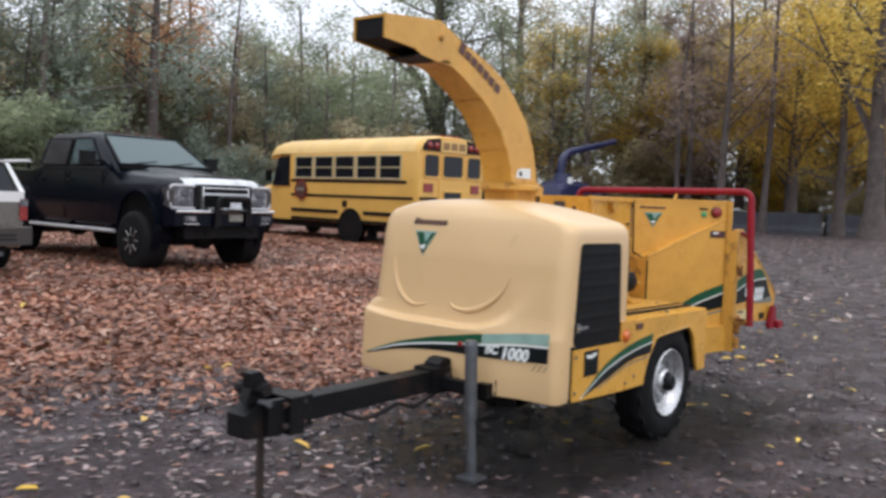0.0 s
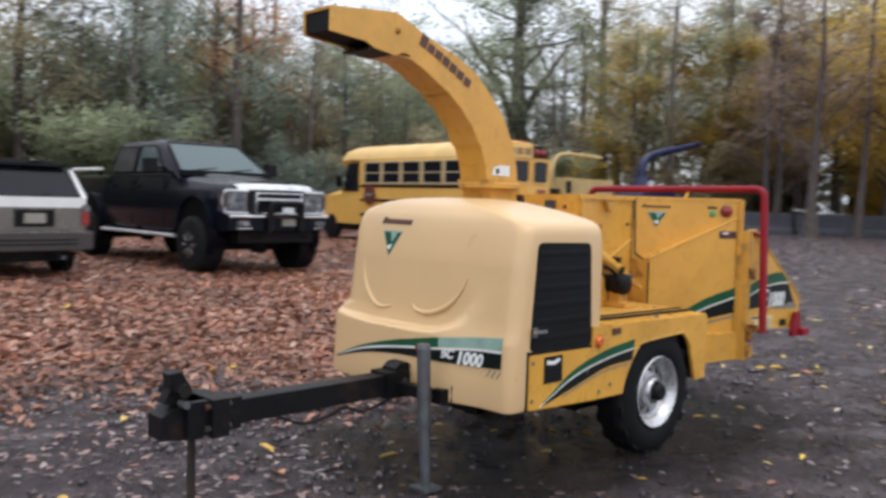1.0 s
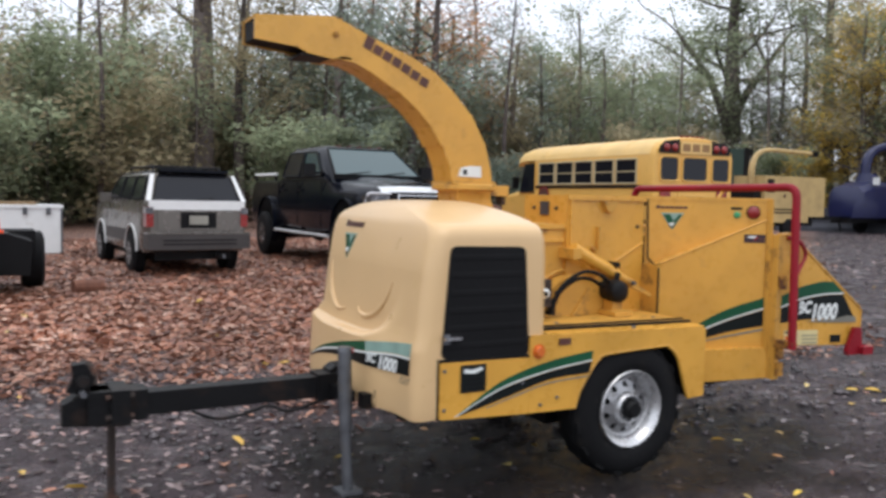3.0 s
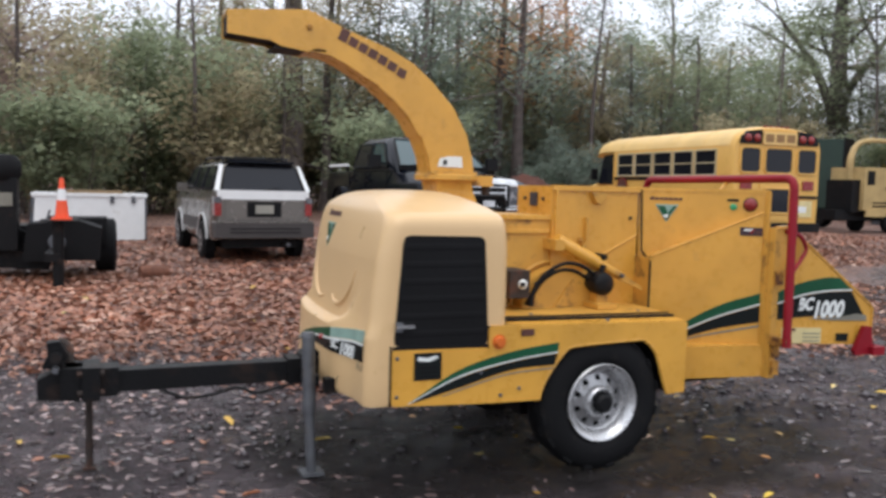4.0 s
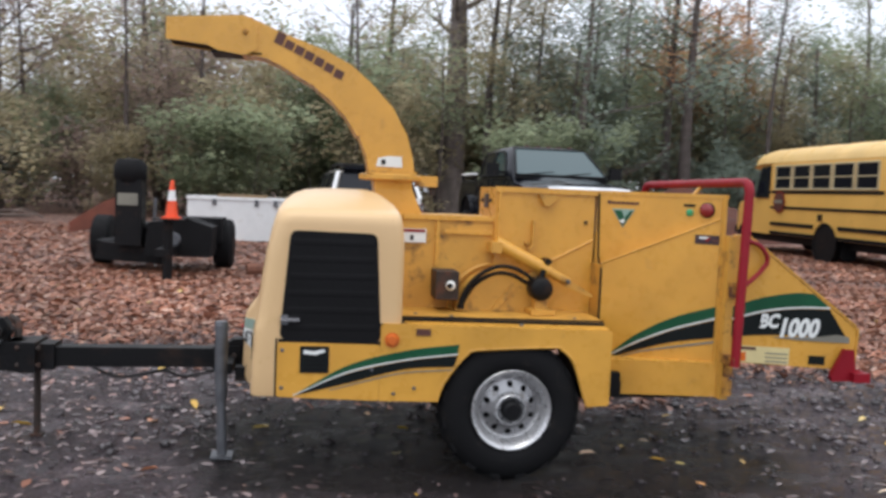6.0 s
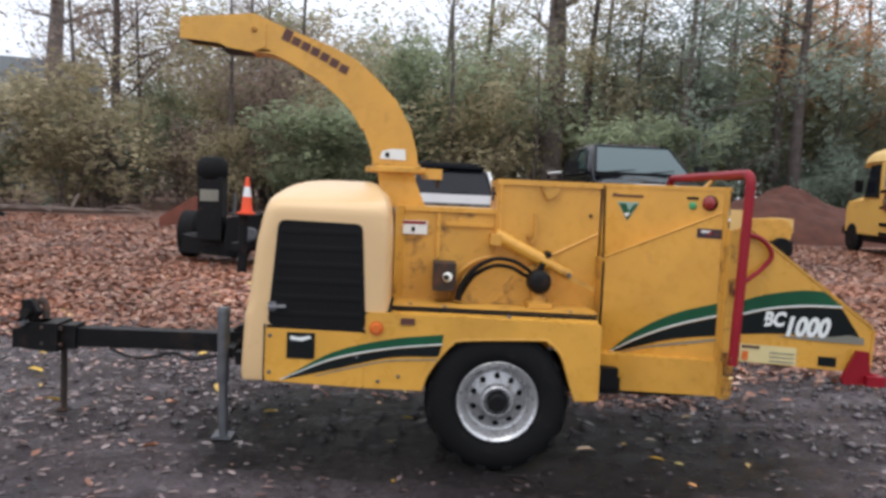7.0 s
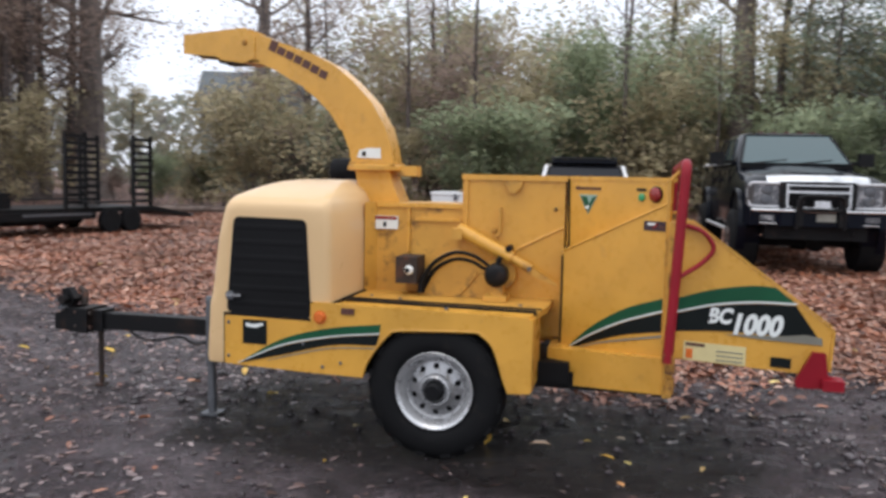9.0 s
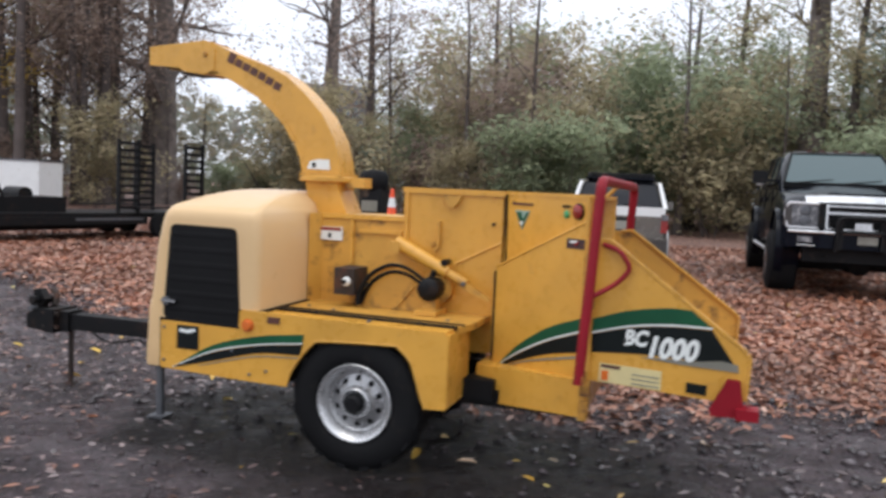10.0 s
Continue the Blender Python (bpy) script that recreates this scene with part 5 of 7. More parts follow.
part("jack_bracket", B(-1.52, -1.45, -0.38, -0.31, 0.44, 0.52, 0.01), BLACK_STEEL, jack)


# ---- parked vehicles ----
BUS_YELLOW = mat("school_bus_yellow", (0.74, 0.425, 0.10), 0.4, dark=0.88, scale=0.8, dirt=(0.5, 0.28, 0.06), dirt_at=(0.6, 0.8), dscale=2)
BUS_ROOF = mat("faded_bus_roof", (0.76, 0.50, 0.18), 0.45, dark=0.85, scale=1.2)
TINT = glass_mat("dark_tinted_glass", (0.010, 0.011, 0.016), 0.08, 0.3)
ALLOY = mat("polished_alloy", (0.62, 0.62, 0.64), 0.35, metal=0.3, bump=0.02)
WINDSCREEN = glass_mat("windscreen_glass", (0.03, 0.062, 0.068), 0.05, 0.5)
TRUCK_BLACK = mat("black_truck_paint", (0.004, 0.0055, 0.011), 0.16, dark=0.8, bump=0.01, spec=0.14)
SILVER = mat("silver_car_paint", (0.165, 0.15, 0.135), 0.26, metal=0.45, dark=0.9, scale=0.8, bump=0.0, coat=0.4)
WHITE_PAINT = mat("white_paint", (0.76, 0.77, 0.77), 0.4, dark=0.92, dirt=(0.5, 0.48, 0.44), dirt_at=(0.6, 0.8), dscale=3)
GREY_TRIM = mat("brown_grey_trim", (0.046, 0.040, 0.039), 0.55, dark=0.85)
LAMP_GLASS = mat("headlamp_glass", (0.11, 0.11, 0.12), 0.12, metal=0.3, coat=0.4, bump=0.02, dirt=(0.34, 0.33, 0.34), dirt_at=(0.5, 0.62), dscale=9)
PLATE = mat("worn_number_plate", (0.30, 0.29, 0.25), 0.5)
FLARE = mat("pale_silver_trim", (0.52, 0.52, 0.52), 0.35, metal=0.2)
CARD_BROWN = mat("faded_brown_letters", (0.30, 0.16, 0.06), 0.6)
FRAME_GREY = mat("window_frame_grey", (0.50, 0.42, 0.25), 0.5)


def wheel_at(parent, x, y, r, w, out, rim_mat=RIM, hub=0.55, spokes=0, spoke_mat=None):
    """A road wheel whose axle lies along x; out is the side that shows."""
    base = new("wheel")
    base.parent = parent
    s = 1 if out > 0 else -1
    prof = [(0.0, r * hub), (0.01, r * 0.66), (0.0, r * 0.80), (0.02, r * 0.93), (0.05, r), (w - 0.05, r), (w - 0.02, r * 0.93), (w, r * 0.8), (w, r * hub)]
    bm = lathe([(x - s * d, q) for d, q in prof], "x", (0, y, r - 0.012), 32)
    part("tyre", bm, RUBBER, base, smooth=40)
    rim = part("rim", lathe([(x + s * 0.004, r * hub * 1.02), (x + s * 0.006, r * hub * 0.92), (x - s * 0.03, r * hub * 0.84), (x - s * 0.045, r * 0.24), (x - s * 0.005, r * 0.20), (x + s * 0.004, 0.0)], "x", (0, y, r - 0.012), 28), rim_mat, base, smooth=40)
    for k in range(spokes):
        a = k * math.tau / spokes
        m = Matrix.Translation((0, y, r - 0.012)) @ Matrix.Rotation(a, 4, "X")
        part("spoke", B(min(x - s * 0.04, x + s * 0.006), max(x - s * 0.04, x + s * 0.006), -r * 0.045, r * 0.045, r * 0.15, r * hub * 0.93, 0.01, 1, m), spoke_mat or rim_mat, rim)
    return base


def body_loft(sections, roundness=2):
    """A hull from cross-sections: (y, [(x, z) for the half from the bottom to the top])."""
    rings = []
    for y, half in sections:
        right = [(x, y, z) for x, z in half]
        left = [(-x, y, z) for x, z in reversed(half)]
        rings.append(right + left)
    return loft(rings)


def pane(parent, pts, material=TINT, name="window", frame=None, out=0.012, trim=0.05):
    """A glass pane set in a raised frame; pts are its corners in space."""
    pts = [Vector(p) for p in pts]
    n = (pts[1] - pts[0]).cross(pts[2] - pts[0]).normalized()
    c = sum(pts, Vector()) / len(pts)
    bm = bmesh.new()
    hi = [bm.verts.new(p + n * out) for p in pts]
    lo = [bm.verts.new(p - n * 0.02) for p in pts]
    bm.faces.new(hi), bm.faces.new(lo[::-1])
    for k in range(len(pts)):
        bm.faces.new((lo[k - 1], lo[k], hi[k], hi[k - 1]))
    w = part(name, bm, material, parent)
    if frame:
        bm = bmesh.new()
        for k in range(len(pts)):
            a, b = pts[k - 1], pts[k]
            tube(bm, [a + n * out, b + n * out], trim * 0.5, 6)
        part("frame", bm, frame, w)
    return w


# school bus: its rear stands towards the chipper
bus = thing("school_bus", "short yellow school bus with dark windows and black rub rails", "bus", (14.88, 13.47, 0), -3.4)
HALF = [(0.0, 0.62), (1.35, 0.62), (1.47, 0.70), (1.50, 1.6), (1.50, 2.90), (1.44, 3.10), (1.28, 3.27), (0.95, 3.40), (0.5, 3.46), (0.0, 3.48)]


def bus_sec(y, f, dz=0.0):
    return (y, [(x * f, z if z < 1 else 1 + (z - 1) * (1 + dz)) for x, z in HALF])


part("body", body_loft([bus_sec(0.0, 0.97, -0.02), bus_sec(0.05, 0.99, -0.01), bus_sec(0.2, 1.0), bus_sec(6.4, 1.0)]), BUS_YELLOW, bus, "yellow bus body", smooth=30)
roof = [(1.505, 2.93), (1.455, 3.11), (1.29, 3.28), (0.96, 3.415), (0.5, 3.478), (0.0, 3.50)]
bm = loft([[(x * f, y, z + dz) for x, z in roof] + [(-x * f, y, z + dz) for x, z in reversed(roof)] for y, f, dz in ((0.12, 0.985, -0.03), (0.3, 1.0, 0.0), (7.1, 1.0, 0.0), (7.6, 0.97, -0.05), (7.85, 0.90, -0.16))])
part("roof", bm, BUS_ROOF, bus, "sun-faded roof", smooth=35)
for y in (1.4, 2.9, 4.4, 5.9):
    part("roof_rib", loft([[(x, y + d, z + 0.012) for x, z in roof] + [(-x, y + d, z + 0.012) for x, z in reversed(roof)] for d in (-0.03, 0.03)]), BUS_ROOF, bus)
cab = [(6.4, 0.62, 2.93, 1.47), (7.25, 0.62, 2.93, 1.40), (7.85, 0.62, 1.86, 1.33), (9.05, 0.62, 1.64, 1.25), (9.40, 0.66, 1.40, 1.15)]
part("cab", loft([[(-w, y, z0), (w, y, z0), (w, y, min(z1, 1.7)), (w * 0.93, y, z1), (-w * 0.93, y, z1), (-w, y, min(z1, 1.7))] for y, z0, z1, w in cab]), BUS_YELLOW, bus, "yellow van nose", smooth=30)
part("bumper", B(-1.18, 1.18, 9.37, 9.52, 0.55, 0.80, 0.03), BLACK_STEEL, bus)
part("bumper", B(-1.45, 1.45, -0.14, 0.02, 0.52, 0.78, 0.02), BLACK_STEEL, bus, "black rear bumper")
for sx in (-1, 1):
    for k in range(5):
        y0 = 0.75 + k * 1.10
        w = pane(bus, [(sx * 1.50, y0 + (0.98 if sx < 0 else 0), 2.09), (sx * 1.50, y0 + (0 if sx < 0 else 0.98), 2.09), (sx * 1.50, y0 + (0 if sx < 0 else 0.98), 2.82), (sx * 1.50, y0 + (0.98 if sx < 0 else 0), 2.82)], frame=FRAME_GREY, trim=0.06)
        part("sash", B(*sorted((sx * 1.50, sx * 1.528)), y0, y0 + 0.98, 2.43, 2.465), FRAME_GREY, w)
    pane(bus, [(sx * 1.475, 6.48, 1.80), (sx * 1.40, 7.62, 1.80), (sx * 1.42, 7.25, 2.82), (sx * 1.475, 6.48, 2.86)], name="driver_window", frame=BUS_YELLOW)
    for z, h, y0, y1 in ((1.995, 0.09, 0.5, 6.35), (1.50, 0.08, 0.2, 6.35), (0.98, 0.11, 0.2, 2.45), (0.98, 0.11, 3.75, 6.3), (0.69, 0.10, 0.2, 2.5), (0.69, 0.10, 3.7, 6.3)):
        part("rub_rail", B(*sorted((sx * 1.49, sx * 1.525)), y0, y1, z - h / 2, z + h / 2, 0.008, 1), BLACK_STEEL, bus)
    wheel_at(bus, sx * 1.47, 3.1, 0.50, 0.30, sx, BLACK_STEEL)
    wheel_at(bus, sx * 1.33, 8.55, 0.48, 0.26, sx, BLACK_STEEL)
    part("wheel_arch", lathe([(sx * 1.49, 0.60), (sx * 1.515, 0.62), (sx * 1.515, 0.56), (sx * 1.40, 0.55)], "x", (0, 3.1, 0.50), 24), BLACK_STEEL, bus)
    part("mirror", B(*sorted((sx * 1.50, sx * 1.72)), 7.55, 7.65, 1.95, 2.35, 0.02), BLACK_STEEL, bus)
part("mirror_arm", T([(-1.42, 7.2, 2.75), (-1.68, 7.75, 2.10), (-1.72, 8.1, 1.75)], 0.014, 6), GALV, bus)
part("marker_lamp", B(-1.53, -1.50, 3.3, 3.5, 1.15, 1.35, 0.01), BLACK_STEEL, bus)
pane(bus, [(1.25, 7.68, 1.98), (-1.25, 7.68, 1.98), (-1.2, 7.33, 2.78), (1.2, 7.33, 2.78)], WINDSCREEN, "windscreen", BLACK)
sign = part("stop_sign", lathe([(-1.56, 0.36), (-1.54, 0.36)], "x", (0, 5.75, 1.68), 8), RED_LENS, bus, "red folded stop sign")
part("sign_border", lathe([(-1.566, 0.30), (-1.558, 0.33), (-1.55, 0.33)], "x", (0, 5.75, 1.68), 8), MAROON, sign)
part("sign_bar", B(-1.575, -1.56, 5.52, 5.98, 1.64, 1.74), GREY_VINYL, sign)
# its rear end
for x0, x1 in ((-1.28, -0.60), (-0.46, 0.49), (0.66, 1.34)):
    pane(bus, [(x, 0.0, z) for x, z in rounded([(x0, 2.17), (x1, 2.17), (x1, 2.88), (x0, 2.88)], 0.14, 3)], name="rear_window", frame=BUS_YELLOW, trim=0.06)
part("rear_door", B(-0.60, 0.60, -0.03, 0.01, 0.85, 2.12, 0.02), BUS_YELLOW, bus)
pane(bus, [(-0.42, -0.03, 1.05), (0.42, -0.03, 1.05), (0.42, -0.03, 1.75), (-0.42, -0.03, 1.75)], name="door_window", frame=BUS_YELLOW, trim=0.06)
for sx in (-1, 1):
    hood_box = part("lamp_hood", prism([(sx * 0.62, 2.98), (sx * 1.34, 2.98), (sx * 1.30, 3.18), (sx * 1.08, 3.33), (sx * 0.62, 3.38)], "y", -0.05, 0.16, 0.01), BLACK_STEEL, bus, "black warning lamp housing")
    for x in (0.78, 1.08):
        part("warning_lamp", lathe([(-0.10, 0.0), (-0.10, 0.085), (-0.07, 0.115), (-0.04, 0.12)], "y", (sx * x, 0, 3.14), 16), RED_LENS, hood_box, "round red warning lamp", smooth=50)
    part("tail_lamp", B(*sorted((sx * 0.88, sx * 1.26)), -0.04, 0.02, 1.72, 1.98, 0.03), RED_LENS, bus, "red tail lamp")
    part("rub_rail", B(*sorted((sx * 0.66, sx * 1.42)), -0.03, 0.02, 1.48, 1.56), BLACK_STEEL, bus)
    part("mud_flap", B(*sorted((sx * 0.95, sx * 1.4)), 2.35, 2.38, 0.1, 0.65), BLACK, bus)
panel_sign = part("roof_sign", B(-0.58, 0.58, -0.06, 0.12, 2.97, 3.33, 0.02), BUS_ROOF, bus, "faded sign panel over the rear door")
for k in range(3):
    part("sign_bar", B(-0.5 + 0.36 * k, -0.22 + 0.36 * k, -0.066, -0.055, 3.04, 3.26), CARD_BROWN, panel_sign)
for k in range(5):
    part("clearance_lamp", B(-0.42 + 0.19 * k, -0.34 + 0.19 * k, 0.1, 0.2, 3.44, 3.50, 0.01), RED_LENS, bus)
part("number_plate", B(0.70, 1.05, -0.03, 0.01, 1.08, 1.26), WHITE_VINYL, bus)
part("route_plate", B(0.80, 1.25, -0.025, 0.01, 0.95, 1.42, 0.01), CREAM_VINYL, bus)
part("underbody", B(-1.2, 1.2, 0.3, 8.4, 0.38, 0.64), BLACK_STEEL, bus)

SHIELD = mat("bright_chrome_shield", (0.72, 0.73, 0.74), 0.18, metal=0.9, bump=0.02)
# lifted black pickup, nose towards the chipper
truck = thing("pickup_truck", "lifted black crew-cab pickup truck with chrome grille and big tyres", "truck", (4.35, 10.50, 0), 1.0)
truck.scale = (1.07, 1.03, 1.03)
low = [(0.06, 0.84, 1.60, 1.04), (0.16, 0.80, 1.66, 1.09), (0.5, 0.74, 1.73, 1.12), (2.0, 0.70, 1.86, 1.12), (2.8, 0.68, 1.88, 1.12), (5.3, 0.68, 1.88, 1.12), (5.36, 0.70, 1.86, 1.11), (7.3, 0.74, 1.86, 1.10), (7.45, 0.78, 1.83, 1.06)]
body = part("body", loft([[(-w * 0.94, y, z0), (w * 0.94, y, z0), (w, y, z0 + 0.12), (w * 1.015, y, 1.34), (w, y, 1.55), (w * 0.95, y, z1 - 0.06), (w * 0.84, y, z1 - 0.01), (w * 0.5, y, z1 + 0.025), (-w * 0.5, y, z1 + 0.025), (-w * 0.84, y, z1 - 0.01), (-w * 0.95, y, z1 - 0.06), (-w, y, 1.55), (-w * 1.015, y, 1.34), (-w, y, z0 + 0.12)] for y, z0, z1, w in low]), TRUCK_BLACK, truck, "glossy black body", smooth=40)
cab = [(1.92, 1.82, 1.04, 1.86), (2.50, 1.82, 0.96, 2.28), (2.98, 1.82, 0.88, 2.56), (3.25, 1.82, 0.86, 2.62), (4.75, 1.82, 0.86, 2.63), (5.08, 1.82, 0.88, 2.54), (5.30, 1.82, 0.97, 1.88)]
part("cab", loft([[(-1.06, y, z0), (1.06, y, z0), (wt + 0.02, y, zt - 0.11), (wt - 0.06, y, zt - 0.03), (wt - 0.20, y, zt), (-wt + 0.20, y, zt), (-wt + 0.06, y, zt - 0.03), (-wt - 0.02, y, zt - 0.11)] for y, z0, wt, zt in cab]), TRUCK_BLACK, truck, "black crew cab", smooth=35)
pane(truck, [(-0.97, 1.93, 1.93), (0.97, 1.93, 1.93), (0.78, 2.88, 2.53), (-0.78, 2.88, 2.53)], WINDSCREEN, "windscreen", BLACK, 0.02)
part("cowl", B(-0.98, 0.98, 1.78, 1.97, 1.86, 1.915, 0.02), BLACK, truck, "black cowl under the windscreen")
for sx in (-1, 1):
    for y0, y1, t0, t1 in ((2.45, 3.72, 3.08, 3.72), (3.86, 5.0, 3.86, 4.85)):
        q = [(sx * 1.05, y0, 1.93), (sx * 1.05, y1, 1.93), (sx * 0.915, t1, 2.48), (sx * 0.915, t0, 2.47)]
        pane(truck, q if sx > 0 else [q[1], q[0], q[3], q[2]], WINDSCREEN if y0 < 3 else TINT, "side_window", BLACK, 0.012, 0.04)
    for yc in (0.98, 5.95):
        wheel_at(truck, sx * 1.27, yc, 0.54, 0.48, sx, BLACK_STEEL, 0.52, 8, SHIELD)
        part("wheel_arch", lathe([(sx * 1.06, 0.68), (sx * 1.19, 0.67), (sx * 1.19, 0.63), (sx * 0.8, 0.62)], "x", (0, yc, 0.80), 28), TRUCK_BLACK, truck, smooth=40)
        part("arch_liner", lathe([(sx * 1.145, 0.0), (sx * 1.145, 0.63)], "x", (0, yc, 0.80), 24), BLACK, truck)
    mirror = part("mirror", B(*sorted((sx * 1.22, sx * 1.48)), 2.36, 2.50, 1.92, 2.18, 0.05, 2), BLACK_STEEL, truck, "large black towing mirror")
    part("mirror_arm", B(*sorted((sx * 1.02, sx * 1.25)), 2.42, 2.48, 1.96, 2.02), BLACK_STEEL, mirror)
    part("step_bar", T([(sx * 1.17, 1.75, 0.66), (sx * 1.17, 5.2, 0.66)], 0.036, 10), ALLOY, truck, "bright alloy step bar")
    for y in (2.0, 3.6, 5.0):
        part("step_bracket", B(*sorted((sx * 0.8, sx * 1.16)), y - 0.03, y + 0.03, 0.66, 0.76), BLACK_STEEL, truck)
    part("side_trim", B(*sorted((sx * 1.125, sx * 1.145)), 1.9, 5.2, 1.22, 1.28, 0.008), TRUCK_BLACK, truck)
    part("belt_line", B(*sorted((sx * 1.05, sx * 1.075)), 2.3, 5.2, 1.845, 1.865), BLACK_STEEL, truck)
    for y in (3.6, 4.85):
        part("door_handle", B(*sorted((sx * 1.12, sx * 1.155)), y - 0.1, y + 0.08, 1.60, 1.65, 0.01), BLACK_STEEL, truck)
    for y in (2.30, 3.78, 5.12):
        part("door_gap", B(*sorted((sx * 1.10, sx * 1.134)), y - 0.006, y + 0.006, 0.85, 1.82), BLACK, truck)
    lamp = part("headlamp", B(*sorted((sx * 0.60, sx * 1.09)), 0.03, 0.34, 1.17, 1.55, 0.05, 2), LAMP_GLASS, truck, "large headlamp in a chrome frame")
    part("lamp_frame", T(arc_path([(sx * 0.58, 0.02, 1.565), (sx * 1.06, 0.03, 1.57), (sx * 1.10, 0.06, 1.40), (sx * 1.06, 0.03, 1.16), (sx * 0.58, 0.02, 1.155)], 0.05), 0.025, 8), ALLOY, lamp)
    part("turn_lens", B(*sorted((sx * 1.00, sx * 1.105)), 0.02, 0.25, 1.20, 1.52, 0.02), GREY_TRIM, lamp)
    for z in (1.45, 1.28):
        part("reflector", lathe([(0.008, 0.0), (0.012, 0.07), (0.03, 0.09)], "y", (sx * 0.80, 0, z), 14), GALV, lamp)
    part("cheek", B(*sorted((sx * 0.50, sx * 0.60)), -0.02, 0.2, 1.15, 1.58, 0.03), BLACK_STEEL, truck)
    part("tow_hook", T([(sx * 0.5, -0.14, 0.74), (sx * 0.5, -0.24, 0.70)], 0.028, 8), BLACK_STEEL, truck)
grille = part("grille", B(-0.50, 0.50, -0.04, 0.2, 1.15, 1.58, 0.03), BLACK, truck, "chrome-barred black grille")
for z, h in ((1.540, 0.014), (1.425, 0.020), (1.160, 0.014)):
    part("grille_bar", B(-0.49, 0.49, -0.09, -0.03, z - h, z + h, 0.012), SHIELD, grille, "chrome grille bar")
for sx in (-1, 1):
    part("grille_bar", B(*sorted((sx * 0.470, sx * 0.505)), -0.085, -0.02, 1.15, 1.57, 0.010), SHIELD, grille, "chrome grille bar")
for k in range(9):
    part("grille_slat", B(-0.5, 0.5, -0.055, -0.03, 1.18 + 0.032 * k, 1.188 + 0.032 * k), BLACK_STEEL, grille)
part("emblem", B(-0.13, 0.13, -0.085, -0.04, 1.36, 1.43, 0.02), BLACK_STEEL, grille)
shield = [[(x, y + 0.10 * (x / 0.85) ** 2, z - 0.03 * (x / 0.85) ** 4) for y, z in ((-0.05, 1.605), (0.03, 1.655), (0.12, 1.705), (0.11, 1.72), (-0.02, 1.67))] for x in (-0.80, -0.5, 0.0, 0.5, 0.80)]
part("bug_shield", loft(shield), SHIELD, truck, "chrome bug shield on the bonnet", smooth=40)
bump = part("bumper", prism([(-1.12, 0.16), (-1.06, -0.10), (-0.6, -0.24), (0.6, -0.24), (1.06, -0.10), (1.12, 0.16)], "z", 0.84, 1.12, 0.03), TRUCK_BLACK, truck, "black front bumper")
for sx in (-1, 1):
    part("bumper_trim", T([(sx * 0.62, -0.245, 1.105), (sx * 1.05, -0.115, 1.105)], 0.030, 8), SHIELD, bump, "chrome bumper edge")
    part("fog_lamp", B(*sorted((sx * 0.70, sx * 0.92)), -0.215, -0.14, 0.93, 1.02, 0.02), LAMP_GLASS, bump)
    part("bumper_trim", T([(sx * 0.66, -0.235, 0.88), (sx * 0.92, -0.155, 0.88)], 0.012, 8), CHROME, bump)
part("bumper_trim", T([(-0.62, -0.25, 1.105), (0.62, -0.25, 1.105)], 0.026, 8), SHIELD, bump, "chrome bumper edge")
part("number_plate", B(-0.05, 0.24, -0.265, -0.235, 0.93, 1.06), PLATE, bump)
guard = part("brush_guard", T(arc_path([(-0.36, -0.30, 0.80), (-0.34, -0.34, 1.36), (0.34, -0.34, 1.36), (0.36, -0.30, 0.80)], 0.10), 0.035, 10), BLACK_STEEL, truck, "black tubular brush guard", smooth=60)
for sx in (-1, 1):
    part("guard_upright", B(*sorted((sx * 0.27, sx * 0.37)), -0.33, -0.23, 0.84, 1.30, 0.015), BLACK_STEEL, guard)
part("guard_bar", T([(-0.32, -0.335, 1.12), (0.32, -0.335, 1.12)], 0.025, 8), BLACK_STEEL, guard)
part("guard_plate", B(-0.12, 0.12, -0.375, -0.345, 1.16, 1.28, 0.012), SHIELD, guard, "bright round-cornered plate")
part("skid_plate", B(-0.8, 0.8, 0.0, 0.3, 0.60, 0.86, 0.03), BLACK_STEEL, truck)
for y in (0.98, 5.95):
    part("axle", T([(-0.9, y, 0.50), (0.9, y, 0.50)], 0.09, 10), BLACK_STEEL, truck)
    part("differential", lathe([(-0.18, 0.05), (-0.12, 0.17), (0.12, 0.17), (0.18, 0.05)], "y", (0.2, y, 0.50), 14), BLACK_STEEL, truck, smooth=50)
for sx in (-0.45, 0.45):
    part("chassis_rail", B(sx - 0.05, sx + 0.05, 0.3, 7.3, 0.58, 0.74), BLACK_STEEL, truck)
part("bonnet_bulge", loft([[(x * f, y, z) for x, z in ((-0.58, zb), (-0.42, zb + 0.06), (0.42, zb + 0.06), (0.58, zb))] for y, f, zb in ((0.30, 0.95, 1.70), (1.0, 1.0, 1.79), (1.85, 1.1, 1.86))]), TRUCK_BLACK, truck, smooth=40)
for x in (-0.75, 0.05):
    part("wiper", T([(x, 1.93, 1.955), (x + 0.62, 2.06, 2.03)], 0.018, 6), BLACK, truck)
for k in range(5):
    part("roof_lamp", B(-0.5 + 0.24 * k, -0.42 + 0.24 * k, 3.0, 3.1, 2.60, 2.635, 0.01), MAROON, truck)
part("bed_rail", T([(-1.02, 5.6, 2.0), (-1.02, 7.3, 2.0)], 0.035, 8), WHITE_PAINT, truck, "pale bed rail")
for y in (5.65, 7.25):
    for sx in (-1, 1):
        part("rail_foot", B(sx * 1.02 - 0.03, sx * 1.02 + 0.03, y - 0.03, y + 0.03, 1.84, 2.0), BLACK_STEEL, truck)
